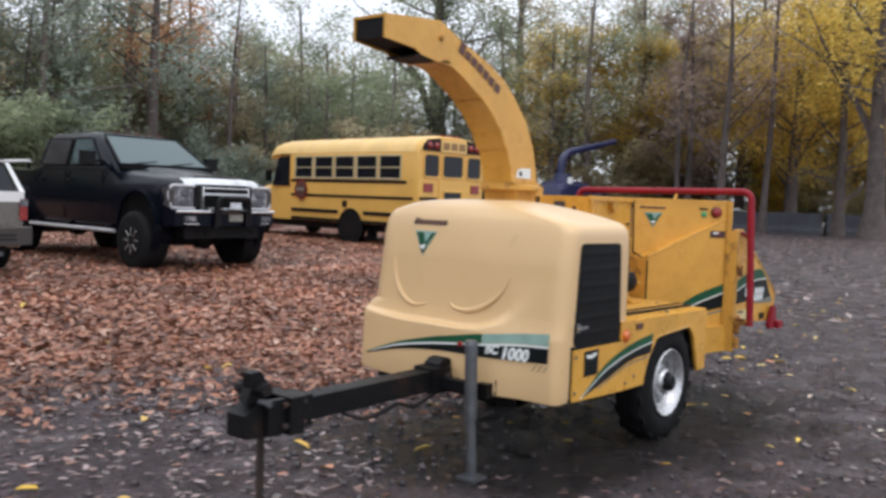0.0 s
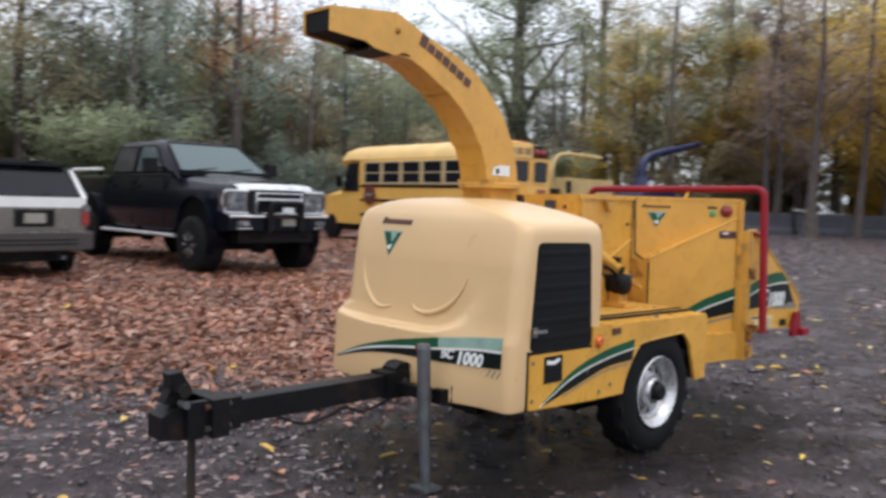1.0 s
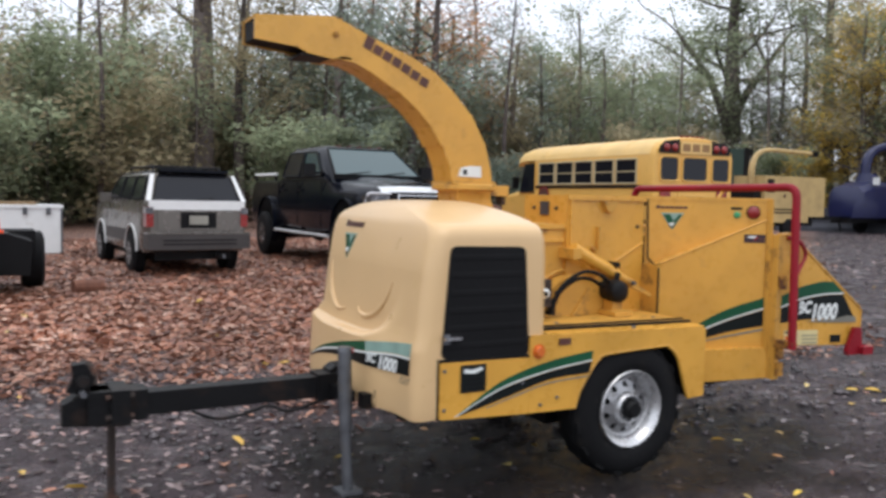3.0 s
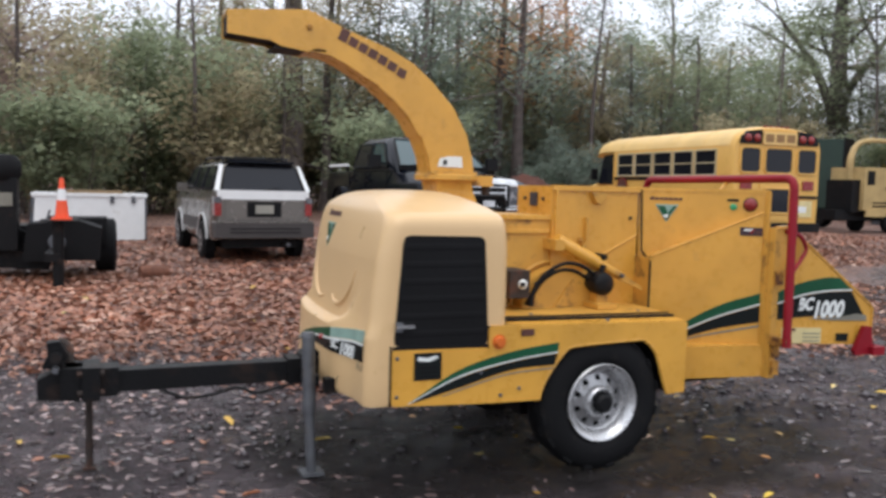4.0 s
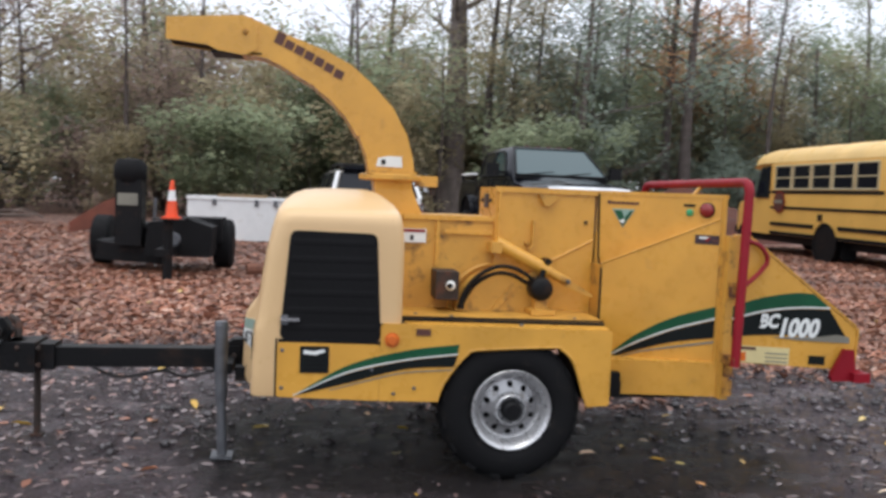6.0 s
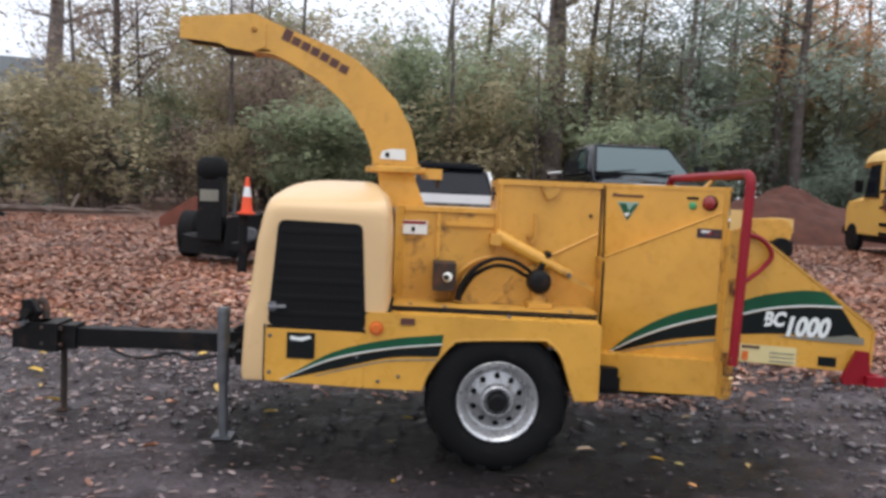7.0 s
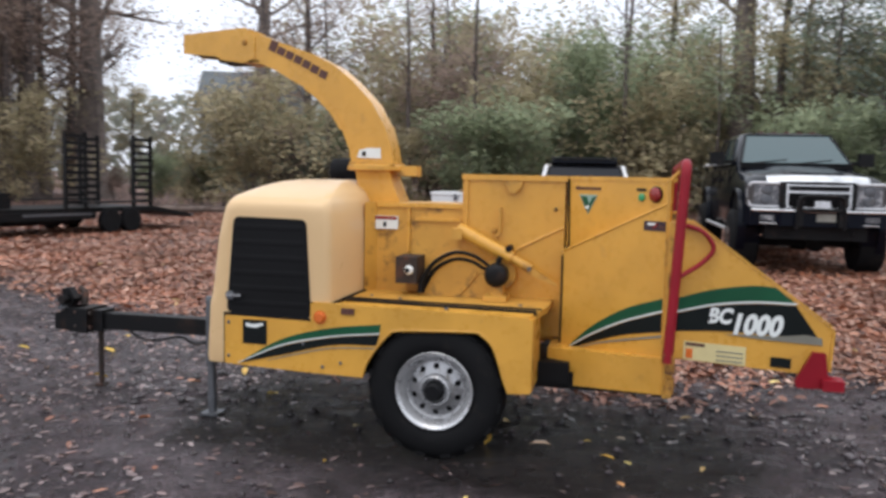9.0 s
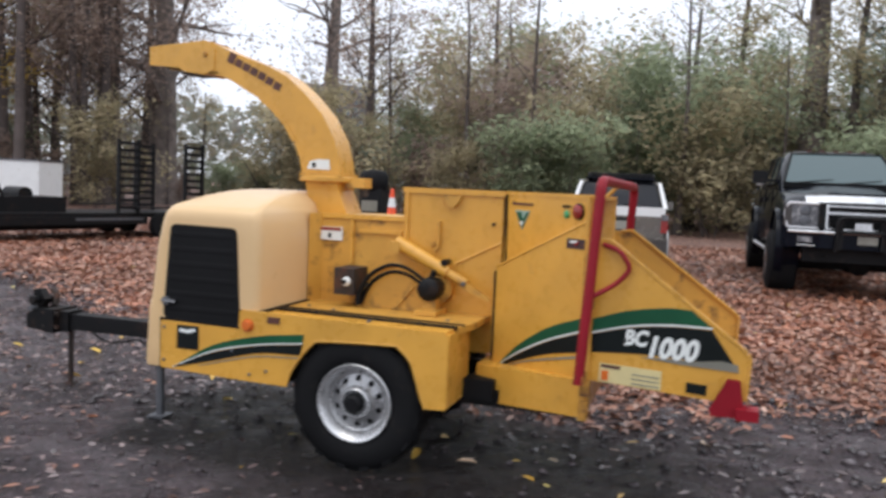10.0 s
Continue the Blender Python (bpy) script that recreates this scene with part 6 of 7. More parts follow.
part("bed_rail", T([(1.02, 5.6, 2.0), (1.02, 7.3, 2.0)], 0.035, 8), WHITE_PAINT, truck, "pale bed rail")

# silver sport utility vehicle, its back towards the chipper
suv = thing("suv", "silver sport utility vehicle with dark roof and brown-grey lower trim", "car", (0.21, 11.6, -0.035), 4.5)
suv.scale = (1.05, 1.05, 1.05)
low = [(0.05, 0.48, 0.84), (0.15, 0.44, 0.90), (0.6, 0.42, 0.93), (3.6, 0.42, 0.94), (4.5, 0.44, 0.92), (4.8, 0.5, 0.84), (4.9, 0.55, 0.70)]
part("body", loft([[(-w * 0.95, y, z0), (w * 0.95, y, z0), (w, y, z0 + 0.1), (w, y, 0.95), (w * 0.96, y, min(1.34, 1.34 - max(0, y - 3.6) * 0.14)), (-w * 0.96, y, min(1.34, 1.34 - max(0, y - 3.6) * 0.14)), (-w, y, 0.95), (-w, y, z0 + 0.1)] for y, z0, w in low]), SILVER, suv, "silver body", smooth=35)
gl = [(0.10, 0.87, 1.36), (0.36, 0.74, 1.84), (0.60, 0.72, 1.90), (2.7, 0.72, 1.90), (3.0, 0.73, 1.86), (3.65, 0.84, 1.34)]
part("cabin", loft([[(-0.89, y, 1.30), (0.89, y, 1.30), (wt, y, zt - 0.07), (wt - 0.08, y, zt), (-wt + 0.08, y, zt), (-wt, y, zt - 0.07)] for y, wt, zt in gl]), SILVER, suv, smooth=30)
part("roof_skin", loft([[(x, y, z) for x, z in ((-0.69, 1.885), (-0.5, 1.925), (0.5, 1.925), (0.69, 1.885))] for y in (0.42, 0.7, 2.6, 2.9)]), TRUCK_BLACK, suv, "dark roof")
part("rear_spoiler", B(-0.62, 0.62, 0.24, 0.52, 1.88, 1.925, 0.015), TRUCK_BLACK, suv)
pane(suv, [(-0.78, 0.105, 1.37), (-0.72, 0.105, 1.345), (0.72, 0.105, 1.345), (0.78, 0.105, 1.37), (0.67, 0.325, 1.80), (0.60, 0.345, 1.835), (-0.60, 0.345, 1.835), (-0.67, 0.325, 1.80)], TINT, "rear_window", BLACK, 0.012, 0.03)
for sx in (-1, 1):
    part("rear_pillar", loft([[(sx * (0.86 - 0.13 * t) - dx, 0.095 + 0.26 * t - 0.008, 1.36 + 0.48 * t), (sx * (0.86 - 0.13 * t) + dx, 0.095 + 0.26 * t - 0.008, 1.36 + 0.48 * t), (sx * (0.86 - 0.13 * t) + dx, 0.16 + 0.26 * t, 1.36 + 0.48 * t), (sx * (0.86 - 0.13 * t) - dx, 0.16 + 0.26 * t, 1.36 + 0.48 * t)] for t, dx in ((0, 0.04), (0.5, 0.036), (1, 0.032))]), WHITE_PAINT, suv, "pale rear pillar")
    for y0, y1, t0, t1 in ((0.45, 1.25, 0.55, 1.22), (1.35, 2.15, 1.35, 2.12), (2.25, 3.2, 2.25, 2.8)):
        q = [(sx * 0.89, y0, 1.38), (sx * 0.89, y1, 1.38), (sx * 0.755, t1, 1.79), (sx * 0.755, t0, 1.79)]
        pane(suv, q if sx > 0 else [q[1], q[0], q[3], q[2]], TINT, "side_window", BLACK, 0.012, 0.03)
    lamp = part("tail_lamp", B(*sorted((sx * 0.79, sx * 0.915)), 0.03, 0.25, 0.90, 1.25, 0.025), RED_LENS, suv, "tall red tail lamp")
    part("turn_lens", B(*sorted((sx * 0.795, sx * 0.92)), 0.022, 0.24, 1.13, 1.245, 0.015), LAMP_GLASS, lamp)
    for yc in (1.05, 3.78):
        wheel_at(suv, sx * 0.985, yc, 0.39, 0.25, sx, GREY_TRIM, 0.58, 6, ALLOY)
        part("wheel_flare", T([(sx * 0.945, yc + 0.46 * math.cos(a), 0.44 + 0.46 * math.sin(a)) for a in [math.pi * k / 18 for k in range(19)]], 0.03, 8), FLARE, suv, "pale silver wheel flare", smooth=40)
        part("arch_liner", lathe([(sx * 0.945, 0.0), (sx * 0.945, 0.445)], "x", (0, yc, 0.45), 20), BLACK, suv)
    part("side_trim", B(*sorted((sx * 0.93, sx * 0.955)), 1.5, 3.3, 0.58, 0.80, 0.01), GREY_TRIM, suv)
    part("mirror", B(*sorted((sx * 0.90, sx * 1.12)), 2.95, 3.10, 1.30, 1.48, 0.03), SILVER, suv)
    part("roof_rail", T(arc_path([(sx * 0.62, 0.75, 1.91), (sx * 0.62, 0.8, 1.985), (sx * 0.62, 2.45, 1.985), (sx * 0.62, 2.5, 1.91)], 0.03), 0.02, 8), BLACK_STEEL, suv)
for y in (1.0, 2.2):
    part("roof_bar", T([(-0.62, y, 1.99), (0.62, y, 1.99)], 0.018, 8), BLACK_STEEL, suv)
part("tailgate", B(-0.72, 0.72, 0.02, 0.10, 0.83, 1.20, 0.03), SILVER, suv)
part("tailgate_top", B(-0.86, 0.86, 0.03, 0.12, 1.20, 1.37, 0.03), WHITE_PAINT, suv, "pale band under the rear window")
recess = part("plate_recess", B(-0.32, 0.32, 0.005, 0.05, 0.88, 1.16, 0.02), BLACK, suv)
part("number_plate", B(-0.17, 0.17, -0.01, 0.01, 0.94, 1.10, 0.005), PLATE, recess)
bump = part("bumper", B(-0.92, 0.92, -0.12, 0.25, 0.50, 0.765, 0.10, 5), GREY_TRIM, suv, "brown-grey rear bumper")
for k in range(2):
    part("bumper_rib", B(-0.66, 0.66, -0.13, -0.105, 0.585 + 0.07 * k, 0.605 + 0.07 * k, 0.005), BLACK, bump)
part("bumper_top", B(-0.92, 0.92, -0.11, 0.2, 0.772, 0.80, 0.01), SILVER, bump)
part("rear_wiper", T([(-0.05, 0.08, 1.37), (0.3, 0.11, 1.42)], 0.012, 6), BLACK, suv)
part("underbody", B(-0.7, 0.7, 0.3, 4.5, 0.28, 0.46), BLACK_STEEL, suv)
part("exhaust", T([(0.45, -0.05, 0.36), (0.45, 0.6, 0.36)], 0.035, 10), GALV, suv)


# ---- other things in the yard ----
NAVY = mat("navy_blue_paint", (0.008, 0.011, 0.06), 0.35, dark=0.8)
FOREST = mat("dark_green_paint", (0.012, 0.035, 0.025), 0.5, dark=0.8)
CONE_ORANGE = mat("orange_cone_plastic", (0.85, 0.09, 0.025), 0.45, dark=0.9)
CLAY = mat("red_clay", (0.098, 0.031, 0.019), 0.95, dark=0.5, scale=2.0, bump=1.0, bscale=9)
CONCRETE = mat("weathered_dark_concrete", (0.075, 0.078, 0.095), 0.85, dark=0.6, scale=1.5, bump=0.4, bscale=16)
CARDBOARD = mat("brown_board", (0.22, 0.14, 0.07), 0.8)
ORANGE_STEEL = mat("faded_red_steel", (0.20, 0.055, 0.03), 0.6, dark=0.6)

# stump grinder on two tyres
grinder = thing("stump_grinder", "black wheeled stump grinder with upright engine, standing on leaves", "machine", (-3.7, 10.2, 0))
part("frame", B(-1.0, 0.95, -0.55, 0.55, 0.36, 0.50, 0.03), BLACK_STEEL, grinder)
part("axle", T([(-1.0, 0.35, 0.42), (1.0, 0.35, 0.42)], 0.06, 10), BLACK_STEEL, grinder)
wheel_at(grinder, 1.20, 0.30, 0.45, 0.34, 1, BLACK_STEEL)
wheel_at(grinder, -1.30, 0.55, 0.45, 0.34, -1, BLACK_STEEL)
part("engine_cover", B(0.15, 1.05, -0.35, 0.45, 0.50, 0.92, 0.10, 3), BLACK, grinder, "rounded black cover")
part("engine_block", B(-0.50, 0.12, -0.45, 0.35, 0.50, 0.80, 0.05), BLACK_STEEL, grinder)
mast = part("mast", B(-0.62, -0.20, -0.95, -0.55, 0.45, 1.55, 0.05), BLACK_STEEL, grinder, "tall black upright engine housing")
part("mast_cap", lathe([(1.50, 0.22), (1.58, 0.27), (1.78, 0.27), (1.88, 0.20), (1.90, 0.0)], "z", (-0.42, -0.75, 0), 18), BLACK, mast, smooth=45)
part("mast_plate", B(-0.58, -0.26, -0.965, -0.945, 1.12, 1.32, 0.01), GREY_VINYL, mast)
part("mast_post", T([(-0.05, -0.8, 0.4), (0.0, -0.8, 1.25)], 0.03, 8), GALV, mast)
part("handle_bar", T(arc_path([(0.35, -1.5, 0.98), (0.62, -1.0, 0.92), (1.0, -0.2, 0.78)], 0.1), 0.025, 8), BLACK_STEEL, grinder)
part("tow_bar", B(0.25, 0.45, -2.2, -0.5, 0.38, 0.50, 0.015), BLACK_STEEL, grinder)
part("tow_post", T([(0.42, -2.1, 0.03), (0.42, -2.1, 0.965)], 0.075, 12), BLACK_STEEL, grinder, "black coupling post")
part("tow_post_plate", B(0.20, 0.66, -2.3, -1.9, 0.955, 0.975), BLACK_STEEL, grinder)
part("guard", prism([(-1.0, 0.2), (0.2, 0.12), (0.3, 0.36), (-0.9, 0.5)], "y", -0.75, -0.55, 0.02), BLACK_STEEL, grinder)
part("side_guard", bev(prism([(-1.80, 0.52), (-0.95, 0.72), (-0.95, 1.22), (-1.2, 1.12), (-1.80, 0.72)], "y", 0.75, 0.95), 0.03), ORANGE_STEEL, grinder, "faded red guard plate")
part("drive_box", bev(prism([(-0.12, 0.30), (0.95, 0.30), (0.98, 0.80), (0.60, 0.93), (-0.05, 0.86)], "y", -1.15, -0.36), 0.04), BLACK, grinder, "dark belt housing")
part("belt_cap", lathe([(-1.19, 0.0), (-1.19, 0.10), (-1.15, 0.13)], "y", (0.35, 0, 0.58), 16), GALV, grinder)
part("lever", T([(0.15, -0.5, 0.8), (0.22, -0.55, 1.05)], 0.018, 6), GALV, grinder)
part("hose", T(curve([(-0.3, -0.6, 0.8), (0.1, -0.75, 0.62), (0.45, -0.6, 0.7), (0.7, -0.4, 0.6)], 5), 0.03, 8), BLACK, grinder)
cone = thing("traffic_cone", "orange traffic cone with a white band on a black post", "traffic cone", (-3.23, 8.10, 0.975))
cone.scale = (0.68, 0.68, 0.94)
part("base", B(-0.19, 0.19, -0.19, 0.19, 0.0, 0.03, 0.012), CONE_ORANGE, cone)
part("shell", lathe([(0.03, 0.140), (0.29, 0.098)], "z", (0, 0, 0), 24), CONE_ORANGE, cone, smooth=50)
part("band", lathe([(0.29, 0.100), (0.46, 0.070)], "z", (0, 0, 0), 24), WHITE_PAINT, cone, "white reflective band", smooth=50)
part("tip", lathe([(0.46, 0.068), (0.62, 0.040), (0.625, 0.0)], "z", (0, 0, 0), 24), CONE_ORANGE, cone, smooth=50)

white_box = thing("storage_box", "long white metal storage box with boards on top", "box", (-3.05, 18.2, 0))
part("body", B(-1.30, 1.30, -0.6, 0.6, 0.02, 1.10, 0.03), WHITE_PAINT, white_box)
part("lid", B(-1.33, 1.33, -0.63, 0.63, 1.10, 1.18, 0.02), WHITE_PAINT, white_box)
for x in (-0.6, 0.5, 1.0):
    part("clasp", B(x - 0.05, x + 0.05, -0.65, -0.6, 0.95, 1.12, 0.01), GALV, white_box)
part("corner_trim", B(1.27, 1.315, -0.615, -0.58, 0.02, 1.1), GALV, white_box)
board = thing("board", "brown weathered board lying on the white box", "board", (-2.9, 18.1, 1.18))
part("plank", B(-0.7, 0.6, -0.2, 0.25, 0.0, 0.07, 0.01), CARDBOARD, board)


def heap(name, label, at, rx, ry, h, seed):
    rg = noise

    def top(u, v):
        r = math.hypot(u, v)
        f = max(0.0, 1 - r) ** 0.8
        n = 0.22 * rg.noise((u * 2.2 + seed, v * 2.2, 1)) + 0.10 * rg.noise((u * 7, v * 7 + seed, 2)) + 0.05 * rg.noise((u * 19, v * 19, seed))
        return (u * rx, v * ry, max(-0.05, h * f * (1 + n) + (n * 0.25 if r < 1 else 0) - 0.03))
    t = thing(name, label, "dirt pile", at)
    g = [-1 + 2 * k / 48 for k in range(49)]
    bm = sheet(top, g, g)
    part("soil", bm, CLAY, t, smooth=60)


heap("dirt_pile", "heap of raw red clay soil at the wood's edge", (14.3, 27.8, 0), 5.0, 3.2, 2.25, 3)

# small yellow trailer compressor
comp = thing("air_compressor", "small yellow trailer compressor with rounded cover on dark wheels", "machine", (8.70, 16.9, 0))
part("frame", B(-0.95, 0.8, -0.5, 0.5, 0.34, 0.50, 0.03), BLACK_STEEL, comp)
part("cover", bev(prism([(-0.50, 0.50), (0.72, 0.50), (0.78, 0.80), (0.66, 1.02), (0.48, 1.08), (-0.35, 1.04), (-0.5, 0.95)], "y", -0.48, 0.48), 0.05, 3), YELLOW, comp, "rounded yellow cover")
part("tank", B(-1.02, -0.52, -0.42, 0.42, 0.56, 1.27, 0.07, 3), BUS_ROOF, comp, "pale yellow upright tank")
part("cover_end", B(0.50, 0.80, -0.45, 0.45, 0.72, 1.10, 0.08, 3), BUS_ROOF, comp)
part("axle", T([(0.05, -0.62, 0.30), (0.05, 0.62, 0.30)], 0.04, 8), BLACK_STEEL, comp)
for sy in (-1, 1):
    for x in (-0.35, 0.45):
        part("tyre", lathe([(sy * 0.50, 0.16), (sy * 0.52, 0.28), (sy * 0.55, 0.30), (sy * 0.66, 0.30), (sy * 0.69, 0.27), (sy * 0.69, 0.16)], "y", (x, 0, 0.30), 24), RUBBER, comp, smooth=40)

# dark flat trailer and white box trailer beside the wood
flat = thing("flatbed_trailer", "low dark flatbed trailer with upright slatted loading ramps", "trailer", (-13.2, 12.15, 0), 75.0)
part("deck", B(-3.6, 3.2, -1.0, 1.0, 0.52, 0.64, 0.02), BLACK_STEEL, flat)
part("side_rail", B(-3.6, 1.2, -1.05, -0.99, 0.36, 0.55, 0.01), BLACK_STEEL, flat)
part("rail_strip", B(-0.83, 1.07, -1.062, -1.048, 0.46, 0.52, 0.003), GALV, flat)
part("under_rail", B(-3.4, 1.0, -0.6, 0.6, 0.22, 0.52), BLACK_STEEL, flat)
tail = part("beavertail", prism([(3.2, 0.64), (4.5, 0.40), (4.5, 0.30), (3.2, 0.50)], "y", -0.98, 0.98, 0.01), BLACK_STEEL, flat, "sloping dark tail of the deck")
part("tail_edge", B(4.49, 4.56, -1.0, 1.0, 0.34, 0.41, 0.01), GALV, tail)
part("tongue", B(-5.0, -3.6, -0.08, 0.08, 0.45, 0.56, 0.01), BLACK_STEEL, flat)
part("tongue_stand", T([(-4.7, 0, 0.5), (-4.7, 0, 0.0)], 0.05, 8), BLACK_STEEL, flat)
for sy in (-1, 1):
    for x in (1.55, 2.2):
        part("tyre", lathe([(sy * 0.98, 0.16), (sy * 1.0, 0.28), (sy * 1.04, 0.31), (sy * 1.18, 0.31), (sy * 1.22, 0.28), (sy * 1.22, 0.16)], "y", (x, 0, 0.305), 24), RUBBER, flat, smooth=40)
        part("rim", lathe([(sy * 1.215, 0.185), (sy * 1.20, 0.15), (sy * 1.17, 0.06), (sy * 1.19, 0.0)], "y", (x, 0, 0.305), 18), ALLOY, flat, "pale wheel rim")
    part("mudguard", B(0.75, 2.55, *sorted((sy * 0.96, sy * 1.24)), 0.76, 0.80, 0.01), BLACK_STEEL, flat)
for x, y in ((2.85, -0.85), (0.72, -0.9), (2.35, 0.60)):
    ramp_ob = part("ramp", B(x - 0.32, x - 0.26, y - 0.05, y + 0.05, 0.64, 2.50), BLACK_STEEL, flat, "upright slatted loading ramp")
    part("upright", B(x + 0.26, x + 0.32, y - 0.05, y + 0.05, 0.64, 2.50), BLACK_STEEL, ramp_ob)
    for k in range(10):
        part("slat", B(x - 0.26, x + 0.26, y - 0.04, y + 0.04, 0.74 + 0.18 * k, 0.82 + 0.18 * k), BLACK_STEEL, ramp_ob)
load = thing("engine_load", "dark machine part strapped on the flatbed trailer", "machine", (-13.75, 10.05, 0.64), 75.0)
part("block", B(-1.3, 1.4, -0.55, 0.5, 0.0, 0.36, 0.06), BLACK_STEEL, load)
part("drum", lathe([(-0.4, 0.25), (0.4, 0.25)], "y", (-0.7, 0, 0.45), 18), BLACK, load)
part("drum", lathe([(-0.35, 0.18), (0.35, 0.18)], "y", (0.5, 0, 0.40), 18), BLACK_STEEL, load)
part("frame", T(arc_path([(-1.2, -0.5, 0.3), (-1.2, -0.5, 0.75), (-0.3, -0.5, 0.75), (-0.1, -0.5, 0.3)], 0.1), 0.04, 8), BLACK_STEEL, load)
cargo = thing("cargo_trailer", "plain white enclosed cargo trailer", "trailer", (-23.5, 18.15, 0), 20.0)
part("body", B(-3.0, 3.0, -1.0, 1.0, 0.55, 1.95, 0.04), WHITE_PAINT, cargo)
part("roof_trim", B(-3.03, 3.03, -1.03, 1.03, 1.93, 1.99, 0.01), GALV, cargo)
part("skirt", B(-3.0, 3.0, -0.95, 0.95, 0.42, 0.56), BLACK_STEEL, cargo)
for sy in (-1, 1):
    for x in (-0.5, 0.4):
        part("tyre", lathe([(sy * 0.80, 0.0), (sy * 0.80, 0.34), (sy * 0.84, 0.37), (sy * 0.98, 0.37), (sy * 1.02, 0.34), (sy * 1.02, 0.0)], "y", (x, 0, 0.365), 22), RUBBER, cargo, smooth=40)

# machines far behind the bus
boom = thing("navy_chipper", "navy blue towable wood chipper with a curved chute", "machine", (41.0, 25.5, 0), 0.0)
part("body", loft([[(x, y * w, z) for y, z in ((-1.0, 0.9), (1.0, 0.9), (1.1, 1.6), (1.0, zt - 0.3), (0.7, zt), (-0.7, zt), (-1.0, zt - 0.3), (-1.1, 1.6))] for x, w, zt in ((-2.6, 0.7, 2.0), (-2.2, 1.05, 2.6), (-0.8, 1.15, 2.95), (1.4, 1.15, 2.85), (2.4, 1.05, 2.4), (3.4, 1.2, 2.2))]), NAVY, boom, smooth=40)
part("turret", lathe([(2.6, 0.75), (3.0, 0.62), (3.4, 0.5)], "z", (-0.4, 0, 0), 16), NAVY, boom)
chute_path = curve([(-0.6, 0, 3.1), (-0.5, 0, 4.1), (-0.05, -0.1, 4.7), (0.9, -0.3, 5.0), (2.8, -0.65, 5.4), (4.6, -0.95, 5.8)], 5)
part("chute", T(chute_path, [0.30 - 0.10 * i / (len(chute_path) - 1) for i in range(len(chute_path))], 8), NAVY, boom)
# a bright glint, put in as a small white block; no lamp is known
part("lamp", B(-1.35, -1.05, -1.2, -1.0, 2.75, 3.15, 0.05), WHITE_PAINT, boom)
part("feed_tray", prism([(3.3, 1.0), (5.2, 0.9), (5.3, 1.3), (3.4, 2.2)], "y", -1.2, 1.2, 0.03), NAVY, boom)
part("drawbar", B(-5.0, -2.4, -0.12, 0.12, 0.75, 0.95), BLACK_STEEL, boom)
for sy in (-1, 1):
    part("tyre", lathe([(sy * 0.95, 0.0), (sy * 0.95, 0.48), (sy * 1.0, 0.52), (sy * 1.25, 0.52), (sy * 1.3, 0.45), (sy * 1.3, 0.0)], "y", (0.8, 0, 0.51), 20), RUBBER, boom)
part("chassis", B(-2.6, 3.4, -0.6, 0.6, 0.6, 0.95), BLACK_STEEL, boom)
box_truck = thing("box_truck", "dark green box truck standing behind the bus", "truck", (30.5, 25.2, 0), 30.0)
part("box", B(-0.95, 0.95, 0.0, 4.5, 1.0, 4.3, 0.08), FOREST, box_truck)
part("rear_frame", B(-0.98, 0.98, -0.06, 0.0, 0.95, 4.35, 0.02), BLACK_STEEL, box_truck)
part("door_bar", T([(0.0, -0.1, 1.2), (0.0, -0.1, 4.0)], 0.03, 8), GALV, box_truck)
part("chassis", B(-0.5, 0.5, 0.1, 6.5, 0.55, 1.0), BLACK_STEEL, box_truck)
part("cab", B(-0.95, 0.95, 4.7, 6.6, 0.7, 3.0, 0.25, 3), FOREST, box_truck)
for sx in (-1, 1):
    for y in (1.2, 5.8):
        part("tyre", lathe([(sx * 0.65, 0.0), (sx * 0.65, 0.48), (sx * 0.9, 0.5), (sx * 0.95, 0.44), (sx * 0.95, 0.0)], "x", (0, y, 0.49), 20), RUBBER, box_truck)
FADED = mat("dull_faded_yellow", (0.50, 0.35, 0.15), 0.6, dark=0.75, scale=2)
loader = thing("yellow_chipper", "faded yellow towable wood chipper with a long level chute", "machine", (28.9, 22.4, 0), 0.0)
part("body", B(-1.45, 2.7, -0.9, 0.9, 1.0, 2.85, 0.14, 3), FADED, loader, "faded yellow engine cover")
part("rear_housing", B(-1.9, -1.2, -0.7, 0.7, 0.9, 2.3, 0.1), BLACK_STEEL, loader)
part("lower_bar", B(-1.3, 1.5, -0.95, -0.88, 0.72, 1.0, 0.03), FADED, loader)
level = curve([(-1.5, -0.2, 2.3), (-1.55, -0.2, 3.2), (-1.25, -0.2, 3.8), (-0.6, -0.2, 4.05), (0.6, -0.3, 4.05), (2.3, -0.4, 4.0)], 5)
part("chute", T(level, [0.17 - 0.07 * min(1.0, i / 14) for i in range(len(level))], 8), FADED, loader, "level pale yellow chute")
part("chute_tip", B(2.25, 2.6, -0.55, -0.25, 3.85, 4.12, 0.03), BLACK_STEEL, loader)
for z in (1.15, 1.3):
    part("vent", B(-0.9, 0.9, -0.92, -0.895, z, z + 0.06), BLACK_STEEL, loader)
part("side_window", B(-1.27, -0.85, -0.92, -0.88, 2.1, 2.7, 0.02), BLACK_STEEL, loader)
part("knob", lathe([(-0.93, 0.07), (-0.9, 0.09)], "y", (-0.1, 0, 1.95), 10), MAROON, loader)
part("chassis", B(-2.6, 2.4, -0.5, 0.5, 0.55, 1.0), BLACK_STEEL, loader)
